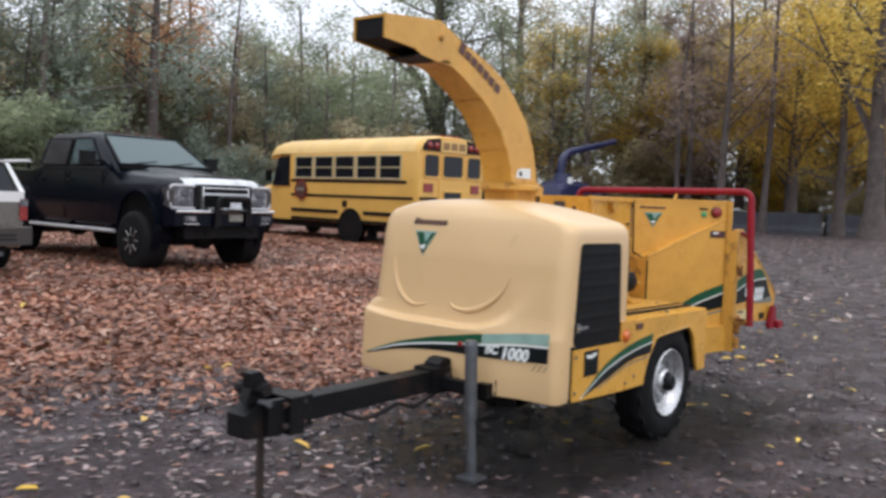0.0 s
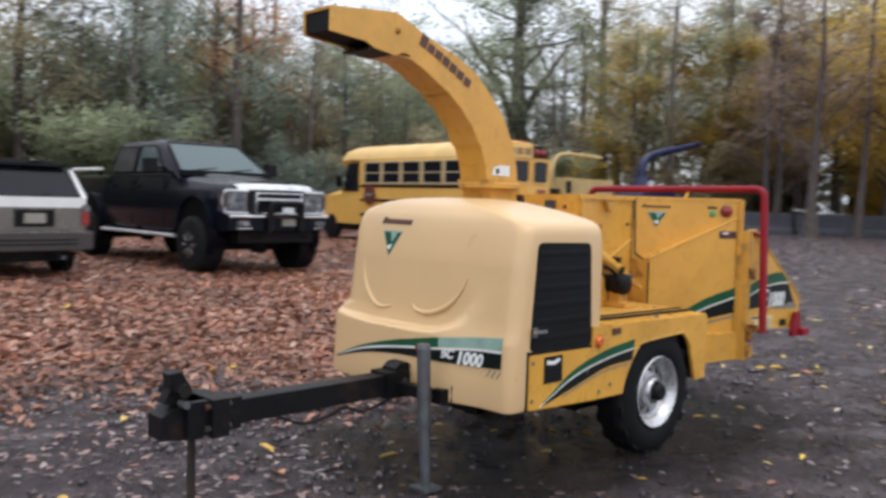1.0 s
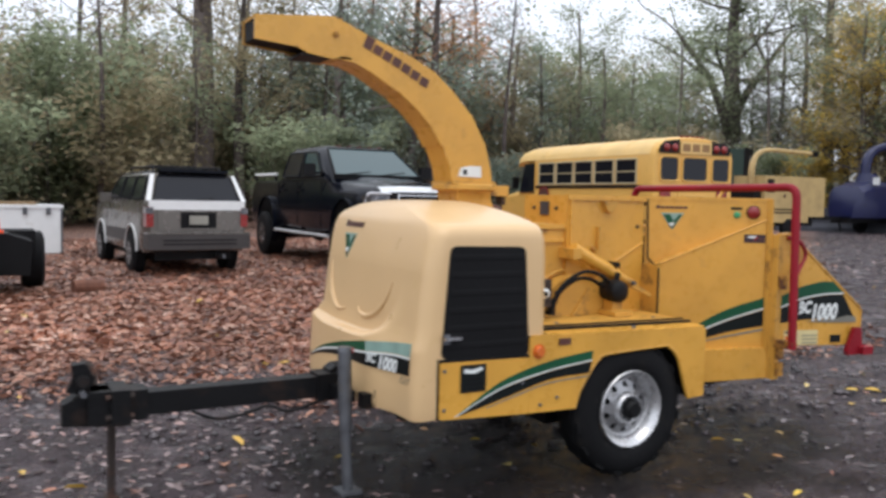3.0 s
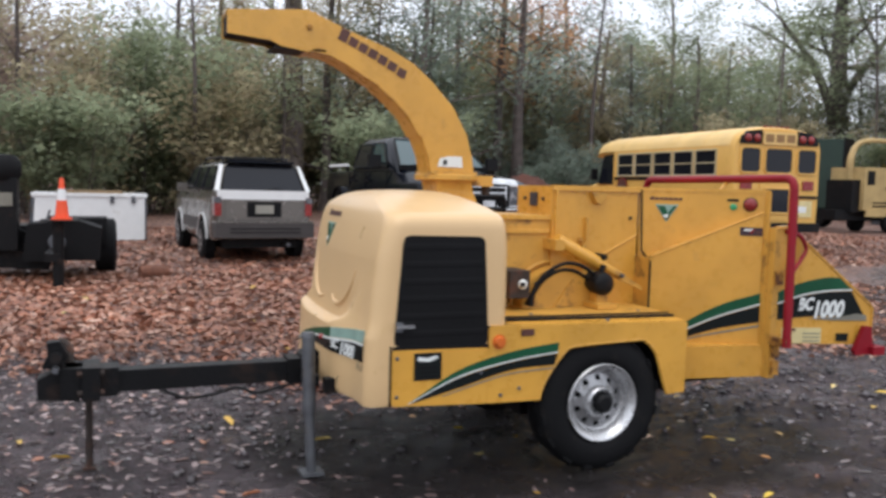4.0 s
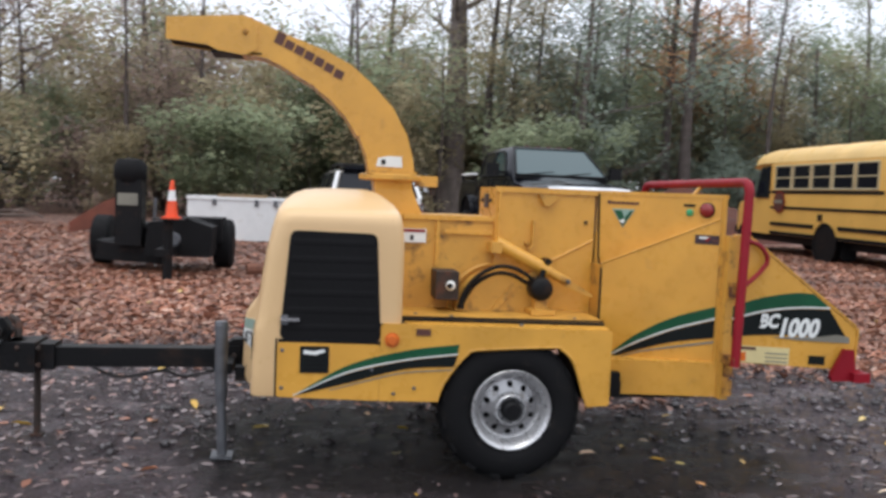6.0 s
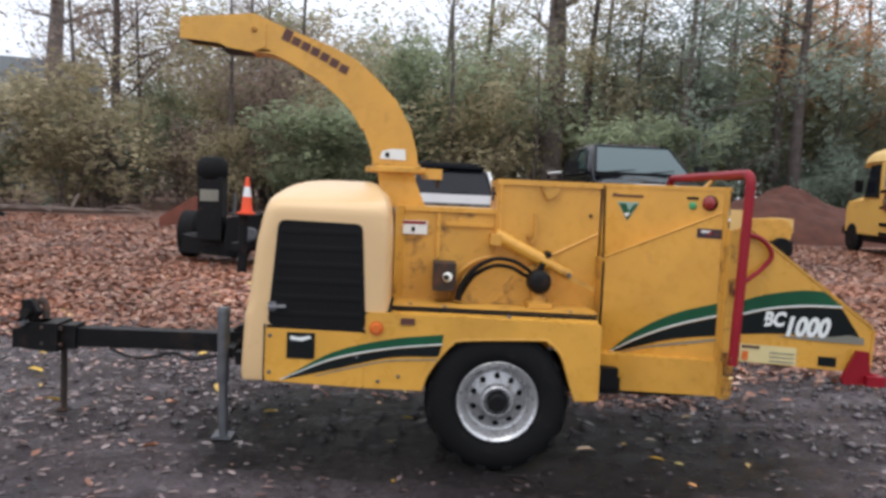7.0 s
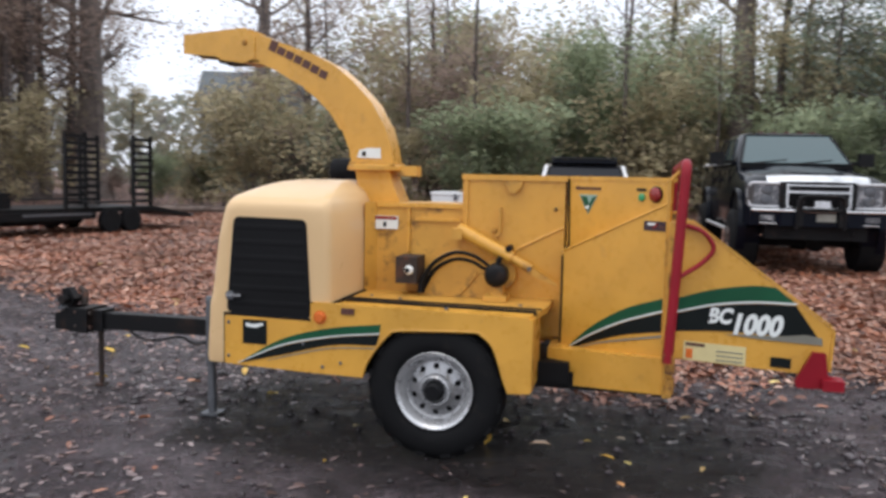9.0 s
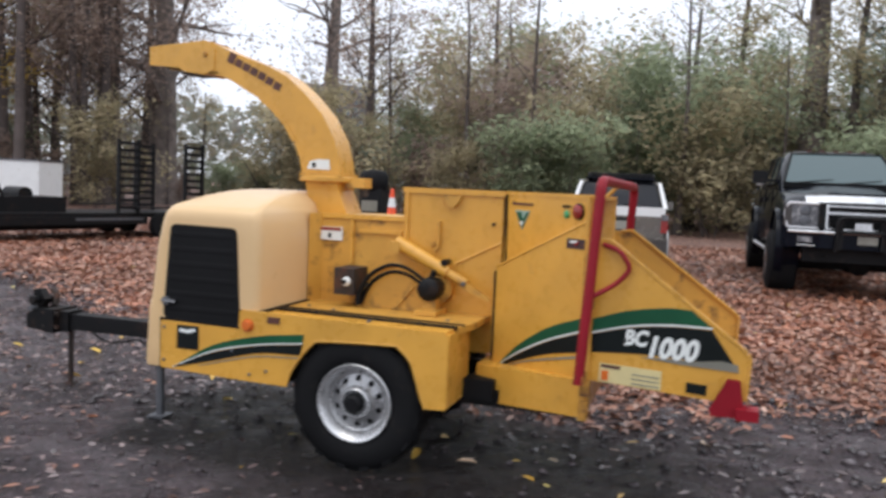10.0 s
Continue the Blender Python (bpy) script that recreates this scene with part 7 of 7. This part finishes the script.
for sy in (-1, 1):
    part("tyre", lathe([(sy * 0.75, 0.0), (sy * 0.75, 0.42), (sy * 0.8, 0.46), (sy * 1.0, 0.46), (sy * 1.05, 0.4), (sy * 1.05, 0.0)], "y", (0.2, 0, 0.45), 20), RUBBER, loader)

# concrete blocks along the yard's far side
block = thing("concrete_block", "long dark weathered concrete barrier block", "concrete block", (46.0, 24.2, 0), -38.0, "row of barrier blocks")
part("block_body", bev(prism([(-0.75, 0.0), (0.75, 0.0), (0.72, 0.25), (0.55, 0.5), (0.5, 1.4), (-0.5, 1.4), (-0.55, 0.5), (-0.72, 0.25)], "x", -1.85, 1.85), 0.05), CONCRETE, block)
for k, (x, y, a) in enumerate(((48.9, 21.6, -43), (51.4, 18.5, -52), (53.4, 15.1, -59), (55.1, 11.4, -65), (56.4, 7.6, -70), (57.4, 3.7, -76), (43.0, 26.8, -36), (39.8, 29.0, -32))):
    copy_thing(block, pose(x * U, y * U, 0, 0, 0, a))

scrap = thing("scrap_metal", "pale bent sheet metal scraps lying on the barrier blocks", "scrap metal", (51.3, 18.6, 1.4), -52.0)
for x, a in ((-1.3, 12), (0.1, -15), (1.2, 8)):
    part("sheet", B(x - 0.55, x + 0.55, -0.35, 0.35, 0.0, 0.09, 0.02, m=Matrix.Rotation(radians(a * 0.5), 4, "Y")), WHITE_PAINT, scrap)

# fallen log and a far house
LOG_BARK = mat("dead_log_bark", (0.17, 0.125, 0.105), 0.9, dark=0.5, scale=3, bump=0.8, bscale=14)
log = thing("fallen_log", "grey fallen tree trunk lying in the leaves", "log", (-12.8, 23.0, 0), 38.0)
part("stem", T(curve([(-3.4, 0, 0.22), (-1.2, 0.1, 0.24), (1.2, -0.05, 0.2), (3.0, 0.1, 0.16)], 5), [0.12, 0.15, 0.14, 0.10, 0.13, 0.12, 0.09, 0.11, 0.10, 0.08, 0.09, 0.08, 0.07, 0.06, 0.06, 0.05], 10), LOG_BARK, log, smooth=50)
for x, a in ((-2.6, 0.9), (-1.5, -0.7), (-0.3, 0.5), (1.6, -0.9), (2.3, 0.7)):
    part("branch", T(curve([(x, 0, 0.2), (x + 0.3, a * 0.4, 0.36), (x + 0.8, a, 0.34), (x + 1.2, a * 1.5, 0.18)], 4), 0.035, 6), LOG_BARK, log)
part("stub", T([(0.6, 0, 0.3), (0.9, 0.3, 0.75)], [0.07, 0.04], 8), LOG_BARK, log)
house = thing("house", "pale grey house with a dark gable roof behind the trees", "house", (-31.2, 63.0, 0), 20.0)
part("wall", B(-4, 4, -4.5, 4.5, 0.0, 6.6), mat("pale_siding", (0.42, 0.45, 0.46), 0.7, scale=0.5), house)
part("roof", prism([(-5.3, 6.5), (5.3, 6.5), (0.0, 10.4)], "x", -4.5, 4.5), mat("slate_grey_shingles", (0.12, 0.135, 0.145), 0.8, scale=0.6), house)
for x in (-2.4, 0.0, 2.4):
    for z in (1.2, 4.2):
        pane(house, [(x - 0.5, -4.5, z), (x + 0.5, -4.5, z), (x + 0.5, -4.5, z + 1.4), (x - 0.5, -4.5, z + 1.4)], frame=WHITE_PAINT, trim=0.14)
billet = thing("firewood_log", "short brown log lying in the fallen leaves", "log", (-1.95, 9.3, 0), 12.0)
part("stem", T([(-0.22, 0, 0.09), (-0.08, 0.01, 0.095), (0.08, 0.0, 0.09), (0.22, 0.02, 0.09)], [0.10, 0.108, 0.102, 0.094], 12), mat("red_brown_bark", (0.19, 0.075, 0.045), 0.85, dark=0.45, scale=9, bump=0.6), billet)


# ---- woods ----
BARK = mat("grey_brown_bark", (0.20, 0.165, 0.15), 0.9, dark=0.5, scale=2.5, bump=0.9, bscale=12)
DARK_BARK = mat("dark_wet_bark", (0.115, 0.092, 0.085), 0.9, dark=0.55, scale=2.5, bump=0.9, bscale=12)
CROWNS = {
    "green": leaf_mat("green_leaves", [(0.200, 0.250, 0.162), (0.272, 0.314, 0.200), (0.350, 0.366, 0.235)], 0.8, 0.42, 0.74, 0.5),
    "blue": leaf_mat("bluish_green_leaves", [(0.196, 0.252, 0.206), (0.250, 0.298, 0.246), (0.296, 0.334, 0.280)], 0.8, 0.4, 0.74, 0.5),
    "olive": leaf_mat("olive_leaves", [(0.284, 0.260, 0.160), (0.358, 0.318, 0.196), (0.424, 0.366, 0.232), (0.400, 0.318, 0.230)], 0.8, 0.42, 0.74, 0.5),
    "yellow": leaf_mat("golden_leaves", [(0.56, 0.39, 0.09), (0.70, 0.50, 0.12), (0.78, 0.58, 0.17), (0.46, 0.38, 0.12)], 0.8, 0.4, 0.74, 0.35),
    "orange": leaf_mat("orange_leaves", [(0.42, 0.20, 0.10), (0.54, 0.29, 0.14), (0.38, 0.22, 0.14), (0.58, 0.38, 0.22)], 0.8, 0.35, 0.72, 0.3),
    "pale": leaf_mat("pale_dry_twigs", [(0.42, 0.43, 0.43), (0.55, 0.56, 0.56), (0.48, 0.48, 0.46)], 0.8, 0.2, 0.3),
    "brown": leaf_mat("russet_leaves", [(0.25, 0.185, 0.155), (0.33, 0.242, 0.20), (0.41, 0.31, 0.262), (0.245, 0.205, 0.175)], 0.8, 0.35, 0.68, 0.4),
}
WORDS = {"green": "green", "blue": "bluish-green", "olive": "olive-green", "yellow": "golden yellow", "orange": "orange", "brown": "russet brown", "pale": "pale grey"}


def limb(bm, rng, p, d, length, r, depth, tips):
    pts, rs = [p], [r]
    steps = 5
    for k in range(steps):
        d = (d + Vector(rng.normal(0, 0.13, 3)) + Vector((0, 0, 0.04))).normalized()
        p = p + d * (length / steps)
        pts.append(p)
        rs.append(r * (1 - 0.7 * (k + 1) / steps))
    tube(bm, pts, rs, 5 if depth else 3)
    tips += pts[2:]
    if depth:
        for k in range(3):
            i = int(rng.integers(2, steps + 1))
            a = rng.uniform(0, math.tau)
            q = (d + Vector((math.cos(a), math.sin(a), rng.uniform(-0.1, 0.7)))).normalized()
            limb(bm, rng, pts[i], q, length * rng.uniform(0.45, 0.7), rs[i] * 0.7, depth - 1, tips)


def tree(seed, height, radius, first, hue, leaves, size, spread, at, dark=False, lean=(0, 0), fork=False):
    """A trunk with limbs and a crown of many small leaves."""
    rng = np.random.default_rng(seed)
    t = thing("tree", f"tall woodland tree with {WORDS[hue]} leaves and {'dark' if dark else 'grey'} trunk", "tree", at, float(rng.uniform(0, 360)), "trees of the wood")
    bm = bmesh.new()
    pts, rs = [], []
    for k in range(11):
        f = k / 10
        w = 0.10 * height * 0.15
        pts.append(Vector((lean[0] * f * height + math.sin(f * 5 + seed) * w * f, lean[1] * f * height + math.cos(f * 4 + seed) * w * f, f * height * 0.94 - 0.05)))
        rs.append(radius * (1.0 + 0.55 * math.exp(-f * 26)) * (1 - 0.75 * f))
    tube(bm, pts, rs, 12)
    tips = []
    for k in range(15):
        f = first + (0.93 - first) * (k + rng.uniform(0, 0.8)) / 15
        i = f * 10
        p = pts[int(i)].lerp(pts[min(10, int(i) + 1)], i - int(i))
        a = k * 2.4 + rng.uniform(-0.5, 0.5)
        d = Vector((math.cos(a), math.sin(a), rng.uniform(0.15, 0.8))).normalized()
        limb(bm, rng, p, d, spread * (1.1 - 0.55 * f) * rng.uniform(0.7, 1.15), rs[int(i)] * 0.33, 1, tips)
    if fork:
        limb(bm, rng, pts[3], Vector((0.5, 0.2, 0.85)).normalized(), height * 0.45, rs[3] * 0.6, 1, tips)
        limb(bm, rng, pts[4], Vector((-0.6, -0.1, 0.8)).normalized(), height * 0.4, rs[4] * 0.6, 1, tips)
    part("trunk", bm, DARK_BARK if dark else BARK, t, smooth=60)
    tp = np.array([tuple(p) for p in tips])
    dens = rng.uniform(0.2, 1, len(tp))
    pick = rng.choice(len(tp), leaves, p=dens / dens.sum())
    c = tp[pick] + rng.normal(0, 1, (leaves, 3)) * np.array([0.55, 0.55, 0.38]) * spread * 0.2
    me = leaf_mesh("crown", c, rng.normal(0, 1, (leaves, 3)) + np.array([0, 0, 2.8]), size * 0.95 * rng.uniform(0.6, 1.4, leaves), rng, 0.2)
    me.materials.append(CROWNS[hue])
    link_mesh("crown", me, t)
    return t


def shrub(seed, height, width, hue, leaves, size, at):
    """A thicket bush: thin stems and a ragged cloud of leaves in clumps."""
    rng = np.random.default_rng(seed)
    t = thing("shrub", f"ragged {WORDS[hue]} shrub at the edge of the wood", "shrub", at, 0.0, "undergrowth")
    tips = []
    for k in range(5):
        bm = bmesh.new()
        a = rng.uniform(0, math.tau)
        d = Vector((math.cos(a) * 0.4, math.sin(a) * 0.4, 1)).normalized()
        limb(bm, rng, Vector((math.cos(a) * 0.3, math.sin(a) * 0.3, -0.05)), d, height * rng.uniform(0.5, 0.95), 0.035, 1, tips)
        part("stem", bm, DARK_BARK, t)
    tp = np.array([tuple(p) for p in tips])
    nc = 46
    clump = np.column_stack([rng.normal(0, 0.34, nc) * width, rng.normal(0, 0.34, nc) * width, (rng.uniform(0.04, 1, nc) ** 0.8) * height])
    clump[:, :2] *= (1.15 - 0.55 * clump[:, 2:3] / height)
    allc = np.vstack([tp, clump, clump])
    w = rng.uniform(0.15, 1, len(allc))
    pick = rng.choice(len(allc), leaves, p=w / w.sum())
    c = allc[pick] + rng.normal(0, 1, (leaves, 3)) * np.array([0.42, 0.42, 0.30]) * (height * 0.16)
    c[:, 2] = np.abs(c[:, 2])
    me = leaf_mesh("foliage", c, rng.normal(0, 1, (leaves, 3)) + np.array([0, 0, 2.8]), size * 0.95 * rng.uniform(0.6, 1.4, leaves), rng, 0.2)
    me.materials.append(CROWNS[hue])
    link_mesh("foliage", me, t)
    return t


def put(ob, x, y, turn, s=1.0):
    c = copy_thing(ob, pose(x * U, y * U, 0, 0, 0, turn))
    c.scale = (s, s, s)
    return c


# the trunks that stand out, each in its place
tree(1, 17, 0.42, 0.40, "orange", 1500, 0.22, 4.5, (20.1, 39.8, 0), True)
tree(2, 22, 0.85, 0.50, "olive", 1600, 0.24, 6.0, (6.8, 42.0, 0))
tree(3, 13, 0.32, 0.25, "brown", 200, 0.2, 5.5, (0.9, 43.5, 0), True, fork=True)
tree(4, 22, 0.85, 0.55, "brown", 700, 0.22, 6.0, (-26.0, 53.0, 0))
tree(5, 20, 0.90, 0.28, "brown", 2600, 0.20, 6.5, (-28.4, 36.0, 0))
tree(6, 25, 1.15, 0.50, "green", 8000, 0.32, 7.0, (55.8, 49.4, 0), True, fork=True)
tree(7, 27, 0.66, 0.55, "olive", 1800, 0.30, 5.5, (60.6, 43.0, 0), True)
tree(11, 18, 0.60, 0.45, "yellow", 2600, 0.22, 5.5, (48.3, 8.8, 0), True, fork=True)
tree(8, 16, 0.45, 0.22, "yellow", 6500, 0.24, 5.5, (56.0, 16.0, 0), True)
tree(9, 15, 0.40, 0.30, "orange", 3600, 0.22, 4.0, (24.5, 46.0, 0), True)
tree(10, 15, 0.32, 0.14, "blue", 7600, 0.24, 6.4, (13.6, 39.0, 0))
tree(12, 17, 0.30, 0.10, "olive", 5200, 0.23, 4.6, (3.3, 45.5, 0), True)
tree(13, 16, 0.30, 0.15, "brown", 4200, 0.23, 3.2, (51.8, 21.9, 0), True)
tree(14, 17, 0.34, 0.12, "yellow", 7000, 0.24, 5.6, (51.6, 11.6, 0), True)
protos = [tree(20, 16, 0.30, 0.25, "green", 4200, 0.20, 5.0, (34.0, 44.0, 0)), tree(21, 18, 0.34, 0.4, "olive", 2000, 0.20, 5.0, (12.0, 52.0, 0), True), tree(22, 16, 0.36, 0.16, "yellow", 8000, 0.22, 5.0, (60.0, 24.0, 0), True),
          tree(23, 19, 0.30, 0.4, "brown", 500, 0.26, 5.5, (30.0, 52.0, 0), True), tree(24, 13, 0.30, 0.18, "blue", 5200, 0.21, 4.5, (28.0, 43.0, 0)), tree(25, 18, 0.36, 0.15, "olive", 7000, 0.22, 5.5, (64.0, 30.0, 0), True), tree(26, 17, 0.34, 0.2, "brown", 5200, 0.2, 5.5, (-36.0, 36.0, 0), True)]
tall = [shrub(50, 8.5, 3.4, "olive", 4200, 0.24, (3.0, 40.0, 0)), shrub(51, 9.0, 3.2, "green", 4400, 0.24, (16.0, 44.0, 0)), shrub(52, 7.5, 3.4, "brown", 2400, 0.22, (-18.0, 38.0, 0))]
shrubs = [shrub(40, 4.6, 2.4, "green", 3400, 0.20, (8.0, 31.0, 0)), shrub(41, 5.6, 2.8, "olive", 3400, 0.22, (-4.0, 32.0, 0)), shrub(42, 3.6, 2.6, "blue", 3200, 0.18, (12.0, 33.0, 0)), shrub(43, 3.8, 2.4, "brown", 1500, 0.2, (-14.0, 30.0, 0)),
          shrub(44, 6.5, 3.0, "yellow", 3600, 0.22, (62.0, 18.0, 0))]
# slender young trees and poles
poles = [tree(70, 13, 0.13, 0.45, "olive", 420, 0.18, 2.6, (-9.0, 33.0, 0), True, (0.05, 0.02)), tree(71, 10, 0.09, 0.35, "green", 700, 0.18, 2.2, (5.0, 35.0, 0), True, (-0.06, 0.0)), tree(72, 15, 0.17, 0.6, "brown", 160, 0.18, 3.0, (25.0, 39.5, 0), True, (0.03, -0.03))]
rng = random.Random(5)
LINE = [(-62, 22), (-40, 26), (-24, 29), (-10, 29), (0, 30), (10, 33), (20, 36), (30, 38), (42, 36), (52, 28), (60, 18), (66, 6), (70, -6)]  # edge of the wood


def along(f):
    i = f * (len(LINE) - 1)
    a, b = LINE[int(i)], LINE[min(len(LINE) - 1, int(i) + 1)]
    t = i - int(i)
    d = Vector((b[0] - a[0], b[1] - a[1])).normalized() if a != b else Vector((0, -1))
    return a[0] + (b[0] - a[0]) * t, a[1] + (b[1] - a[1]) * t, Vector((-d.y, d.x))


def mix_for(f, kind):
    if f > 0.66:
        return rng.choice([2, 2, 2, 0, 5, 0] if kind == "t" else [0, 4, 1, 1, 3, 0])
    if f > 0.45:
        return rng.choice([0, 4, 0, 3, 4] if kind == "t" else [0, 0, 2, 1, 2])
    if f < 0.2:
        return rng.choice([6, 6, 1, 5] if kind == "t" else [2, 0, 1, 3])
    return rng.choice([4, 5, 0, 0, 5] if kind == "t" else [0, 1, 1, 2, 0, 3])


def bearing(x, y):
    return x * 40 / (y + 4)


def plant(ob, x, y, turn, s):
    """Sets a copy unless it would stand right before one of the two great trunks; low growth in the wood's open gap."""
    u = bearing(x, y)
    if y < 41 and (abs(u - 5.9) < 2.4 or abs(u - 18.4) < 2.0):
        return
    if -28.5 < u < -21.0 and y < 60:
        s *= 0.5
    put(ob, x, y, turn, s)


for k in range(62):
    f = (k + rng.random()) / 63
    if k > 38:
        f = 0.66 + 0.34 * (k - 38 + rng.random()) / 25
    x, y, nrm = along(f)
    back = rng.choice([3, 6, 10, 15, 21]) + rng.uniform(-1, 1)
    p, kind, s = (x + nrm.x * back, y + nrm.y * back), mix_for(f, "t"), rng.uniform(0.75, 1.15)
    u = bearing(*p)
    if -26 < u < -16 or (-16 < u < 12 and k % 4) or (12 < u < 50 and k % 3 == 0):
        continue
    if u < 48 and kind == 2:
        kind = 3
    plant(protos[kind], p[0], p[1], rng.uniform(0, 360), s * (0.66 if -16 < u < 12 else 0.78 if 20 < u < 46 else 1.0))
for k in range(18):
    f = 0.70 + 0.27 * (k + rng.random()) / 18
    x, y, nrm = along(f)
    back = rng.choice([4, 8, 14]) + rng.uniform(-1, 1)
    p, kind, s = (x + nrm.x * back, y + nrm.y * back), rng.choice([2, 5, 0, 2]), rng.uniform(1.0, 1.3)
    if bearing(*p) > 85:
        plant(protos[kind], p[0], p[1], rng.uniform(0, 360), s)
    elif bearing(*p) > 55:
        plant(protos[kind], p[0], p[1], rng.uniform(0, 360), s * 0.95)
for k in range(96):
    f = (k + rng.random()) / 97
    x, y, nrm = along(f)
    back = rng.choice([-1.0, 0, 2, 5, 9, 14, 20]) + rng.uniform(-1, 1)
    plant(shrubs[mix_for(f, "s")], x + nrm.x * back, y + nrm.y * back, rng.uniform(0, 360), rng.uniform(0.6, 1.15) * (1.0 if back < 6 else 1.25))
for k in range(26):
    f = 0.18 + 0.40 * (k + rng.random()) / 26
    x, y, nrm = along(f)
    back = rng.choice([5, 9, 14, 20, 27]) + rng.uniform(-1, 1)
    plant(tall[rng.choice([0, 0, 1, 1, 2])], x + nrm.x * back, y + nrm.y * back, rng.uniform(0, 360), rng.uniform(0.65, 1.1))
for k in range(22):
    f = 0.26 * (k + rng.random()) / 22
    x, y, nrm = along(f)
    back = rng.choice([-2, 1, 4, 8, 13]) + rng.uniform(-1, 1)
    p = (x + nrm.x * back, y + nrm.y * back)
    gap = -26 < bearing(*p) < -16
    plant((protos[6] if k % 3 == 0 and not gap else shrubs[rng.choice([0, 1, 2, 3])]), p[0], p[1], rng.uniform(0, 360), rng.uniform(0.8, 1.2))
for k in range(8):
    f = 0.50 + 0.16 * (k + rng.random()) / 8
    x, y, nrm = along(f)
    back = rng.choice([4, 9, 15]) + rng.uniform(-1, 1)
    plant(protos[rng.choice([0, 5, 4])], x + nrm.x * back, y + nrm.y * back, rng.uniform(0, 360), rng.uniform(0.6, 0.85))
for k, (x, y) in enumerate(((-38, 33.5), (-33, 31), (-44, 33), (-33, 37.5), (-41, 40))):
    put(poles[2], x, y, rng.uniform(0, 360), rng.uniform(1.2, 1.7))
for k, (x, y) in enumerate(((-40, 30), (-36, 41), (-46, 36), (-31, 44), (-52, 30), (-43, 46), (-35, 27), (-56, 42), (-60, 33))):
    plant(protos[(6, 6, 2, 5)[k % 4]], x, y, rng.uniform(0, 360), rng.uniform(0.8, 1.1))
shrub(60, 11.5, 2.3, "pale", 2600, 0.28, (54.5, 44.0, 0))
for k in range(14):
    x = -13 + 38 * (k + rng.random()) / 14
    plant(tall[rng.choice([0, 0, 1])], x * 1.5, 58 + rng.uniform(-4, 8), rng.uniform(0, 360), rng.uniform(1.2, 1.75))
for k, (u, y, z) in enumerate(((23, 50, 1.35), (26, 57, 1.7), (29, 50, 1.3), (32, 58, 1.75), (35, 51, 1.45), (38, 58, 1.7), (41, 52, 1.35), (45.5, 50, 1.3))):
    plant(tall[1 if k % 3 else 0], u * (y + 4) / 40, y, rng.uniform(0, 360), z)
for x, y, kind, z in ((66, 22, 5, 1.3), (71, 14, 2, 1.35), (62, 29, 0, 1.2), (74, 20, 5, 1.4)):
    plant(protos[kind], x, y, rng.uniform(0, 360), z)
for x, y, kind, z in ((34, 62, 0, 0.95), (43, 58, 4, 1.05), (50, 60, 0, 0.9), (55, 56, 5, 0.85)):
    plant(protos[kind], x, y, rng.uniform(0, 360), z)
for x, y, kind, z in ((66, 20, 0, 1.2), (68, 12, 1, 1.15), (70, 4, 0, 1.2), (64, 26, 1, 1.1)):
    plant(shrubs[kind], x, y, rng.uniform(0, 360), z)
for x, y, kind, z in ((23.0, 46, 0, 1.0), (7.6, 47, 0, 1.0), (20.5, 50, 1, 1.1), (-41, 35, 2, 1.0), (-48, 32, 2, 1.1), (-35, 40, 2, 1.0)):
    put(tall[kind], x, y, rng.uniform(0, 360), z)

# full crowns that close the sky, by bearing from the yard and distance
for turn_to, far, kind, z in ((11, 46, 5, 0.9), (17, 47, 4, 0.85), (65.4, 52, 6, 0.95), (70.5, 60, 2, 1.1), (-45, 46, 6, 1.2), (-39, 45, 6, 1.0), (-36.5, 56, 6, 1.15), (56.5, 62, 0, 1.2), (60.5, 66, 5, 1.2), (50.5, 72, 0, 1.15), (42.6, 68, 0, 0.95)):
    put(protos[kind], far * math.sin(radians(turn_to)), far * math.cos(radians(turn_to)) - 4, rng.uniform(0, 360), z)
for turn_to, far, z in ((62.6, 56, 1.3), (68.3, 54, 1.4), (-44, 42, 1.6), (-40.5, 44, 1.5), (-38, 47, 1.3)):
    put(poles[2], far * math.sin(radians(turn_to)), far * math.cos(radians(turn_to)) - 4, rng.uniform(0, 360), z)
# poles among the undergrowth
for k in range(20):
    x, y, nrm = along((k + rng.random()) / 28)
    back = rng.choice([2, 4, 6, 9, 12]) + rng.uniform(-0.6, 0.6)
    plant(poles[rng.choice([0, 1, 2])], x + nrm.x * back, y + nrm.y * back, rng.uniform(0, 360), rng.uniform(0.7, 1.15))

# the wood's far depth, thin; distance haze is put into its pale leaf colour
HAZE_LEAF = leaf_mat("haze_tinted_foliage", [(0.30, 0.33, 0.29), (0.36, 0.37, 0.31), (0.34, 0.31, 0.28)], 0.9, 0.3, 0.5)
frng = np.random.default_rng(80)
count = 15000
bear = np.radians(frng.uniform(-62, 100, count))
reach = frng.uniform(82, 94, count)
fx, fy = reach * np.sin(bear), reach * np.cos(bear)
crest = np.array([9.0 + 4.5 * noise.noise((b_ * 9, 0.0, 5.0)) + 2.5 * noise.noise((b_ * 31, 2.0, 5.0)) for b_ in bear])
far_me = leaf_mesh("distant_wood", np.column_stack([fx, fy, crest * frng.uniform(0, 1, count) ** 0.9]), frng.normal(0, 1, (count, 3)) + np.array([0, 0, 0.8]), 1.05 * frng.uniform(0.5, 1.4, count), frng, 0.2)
far_me.materials.append(HAZE_LEAF)
tagged(new("distant_wood", far_me), "far wood foliage with haze put into its pale leaf colour", "woodland", kind="stuff")
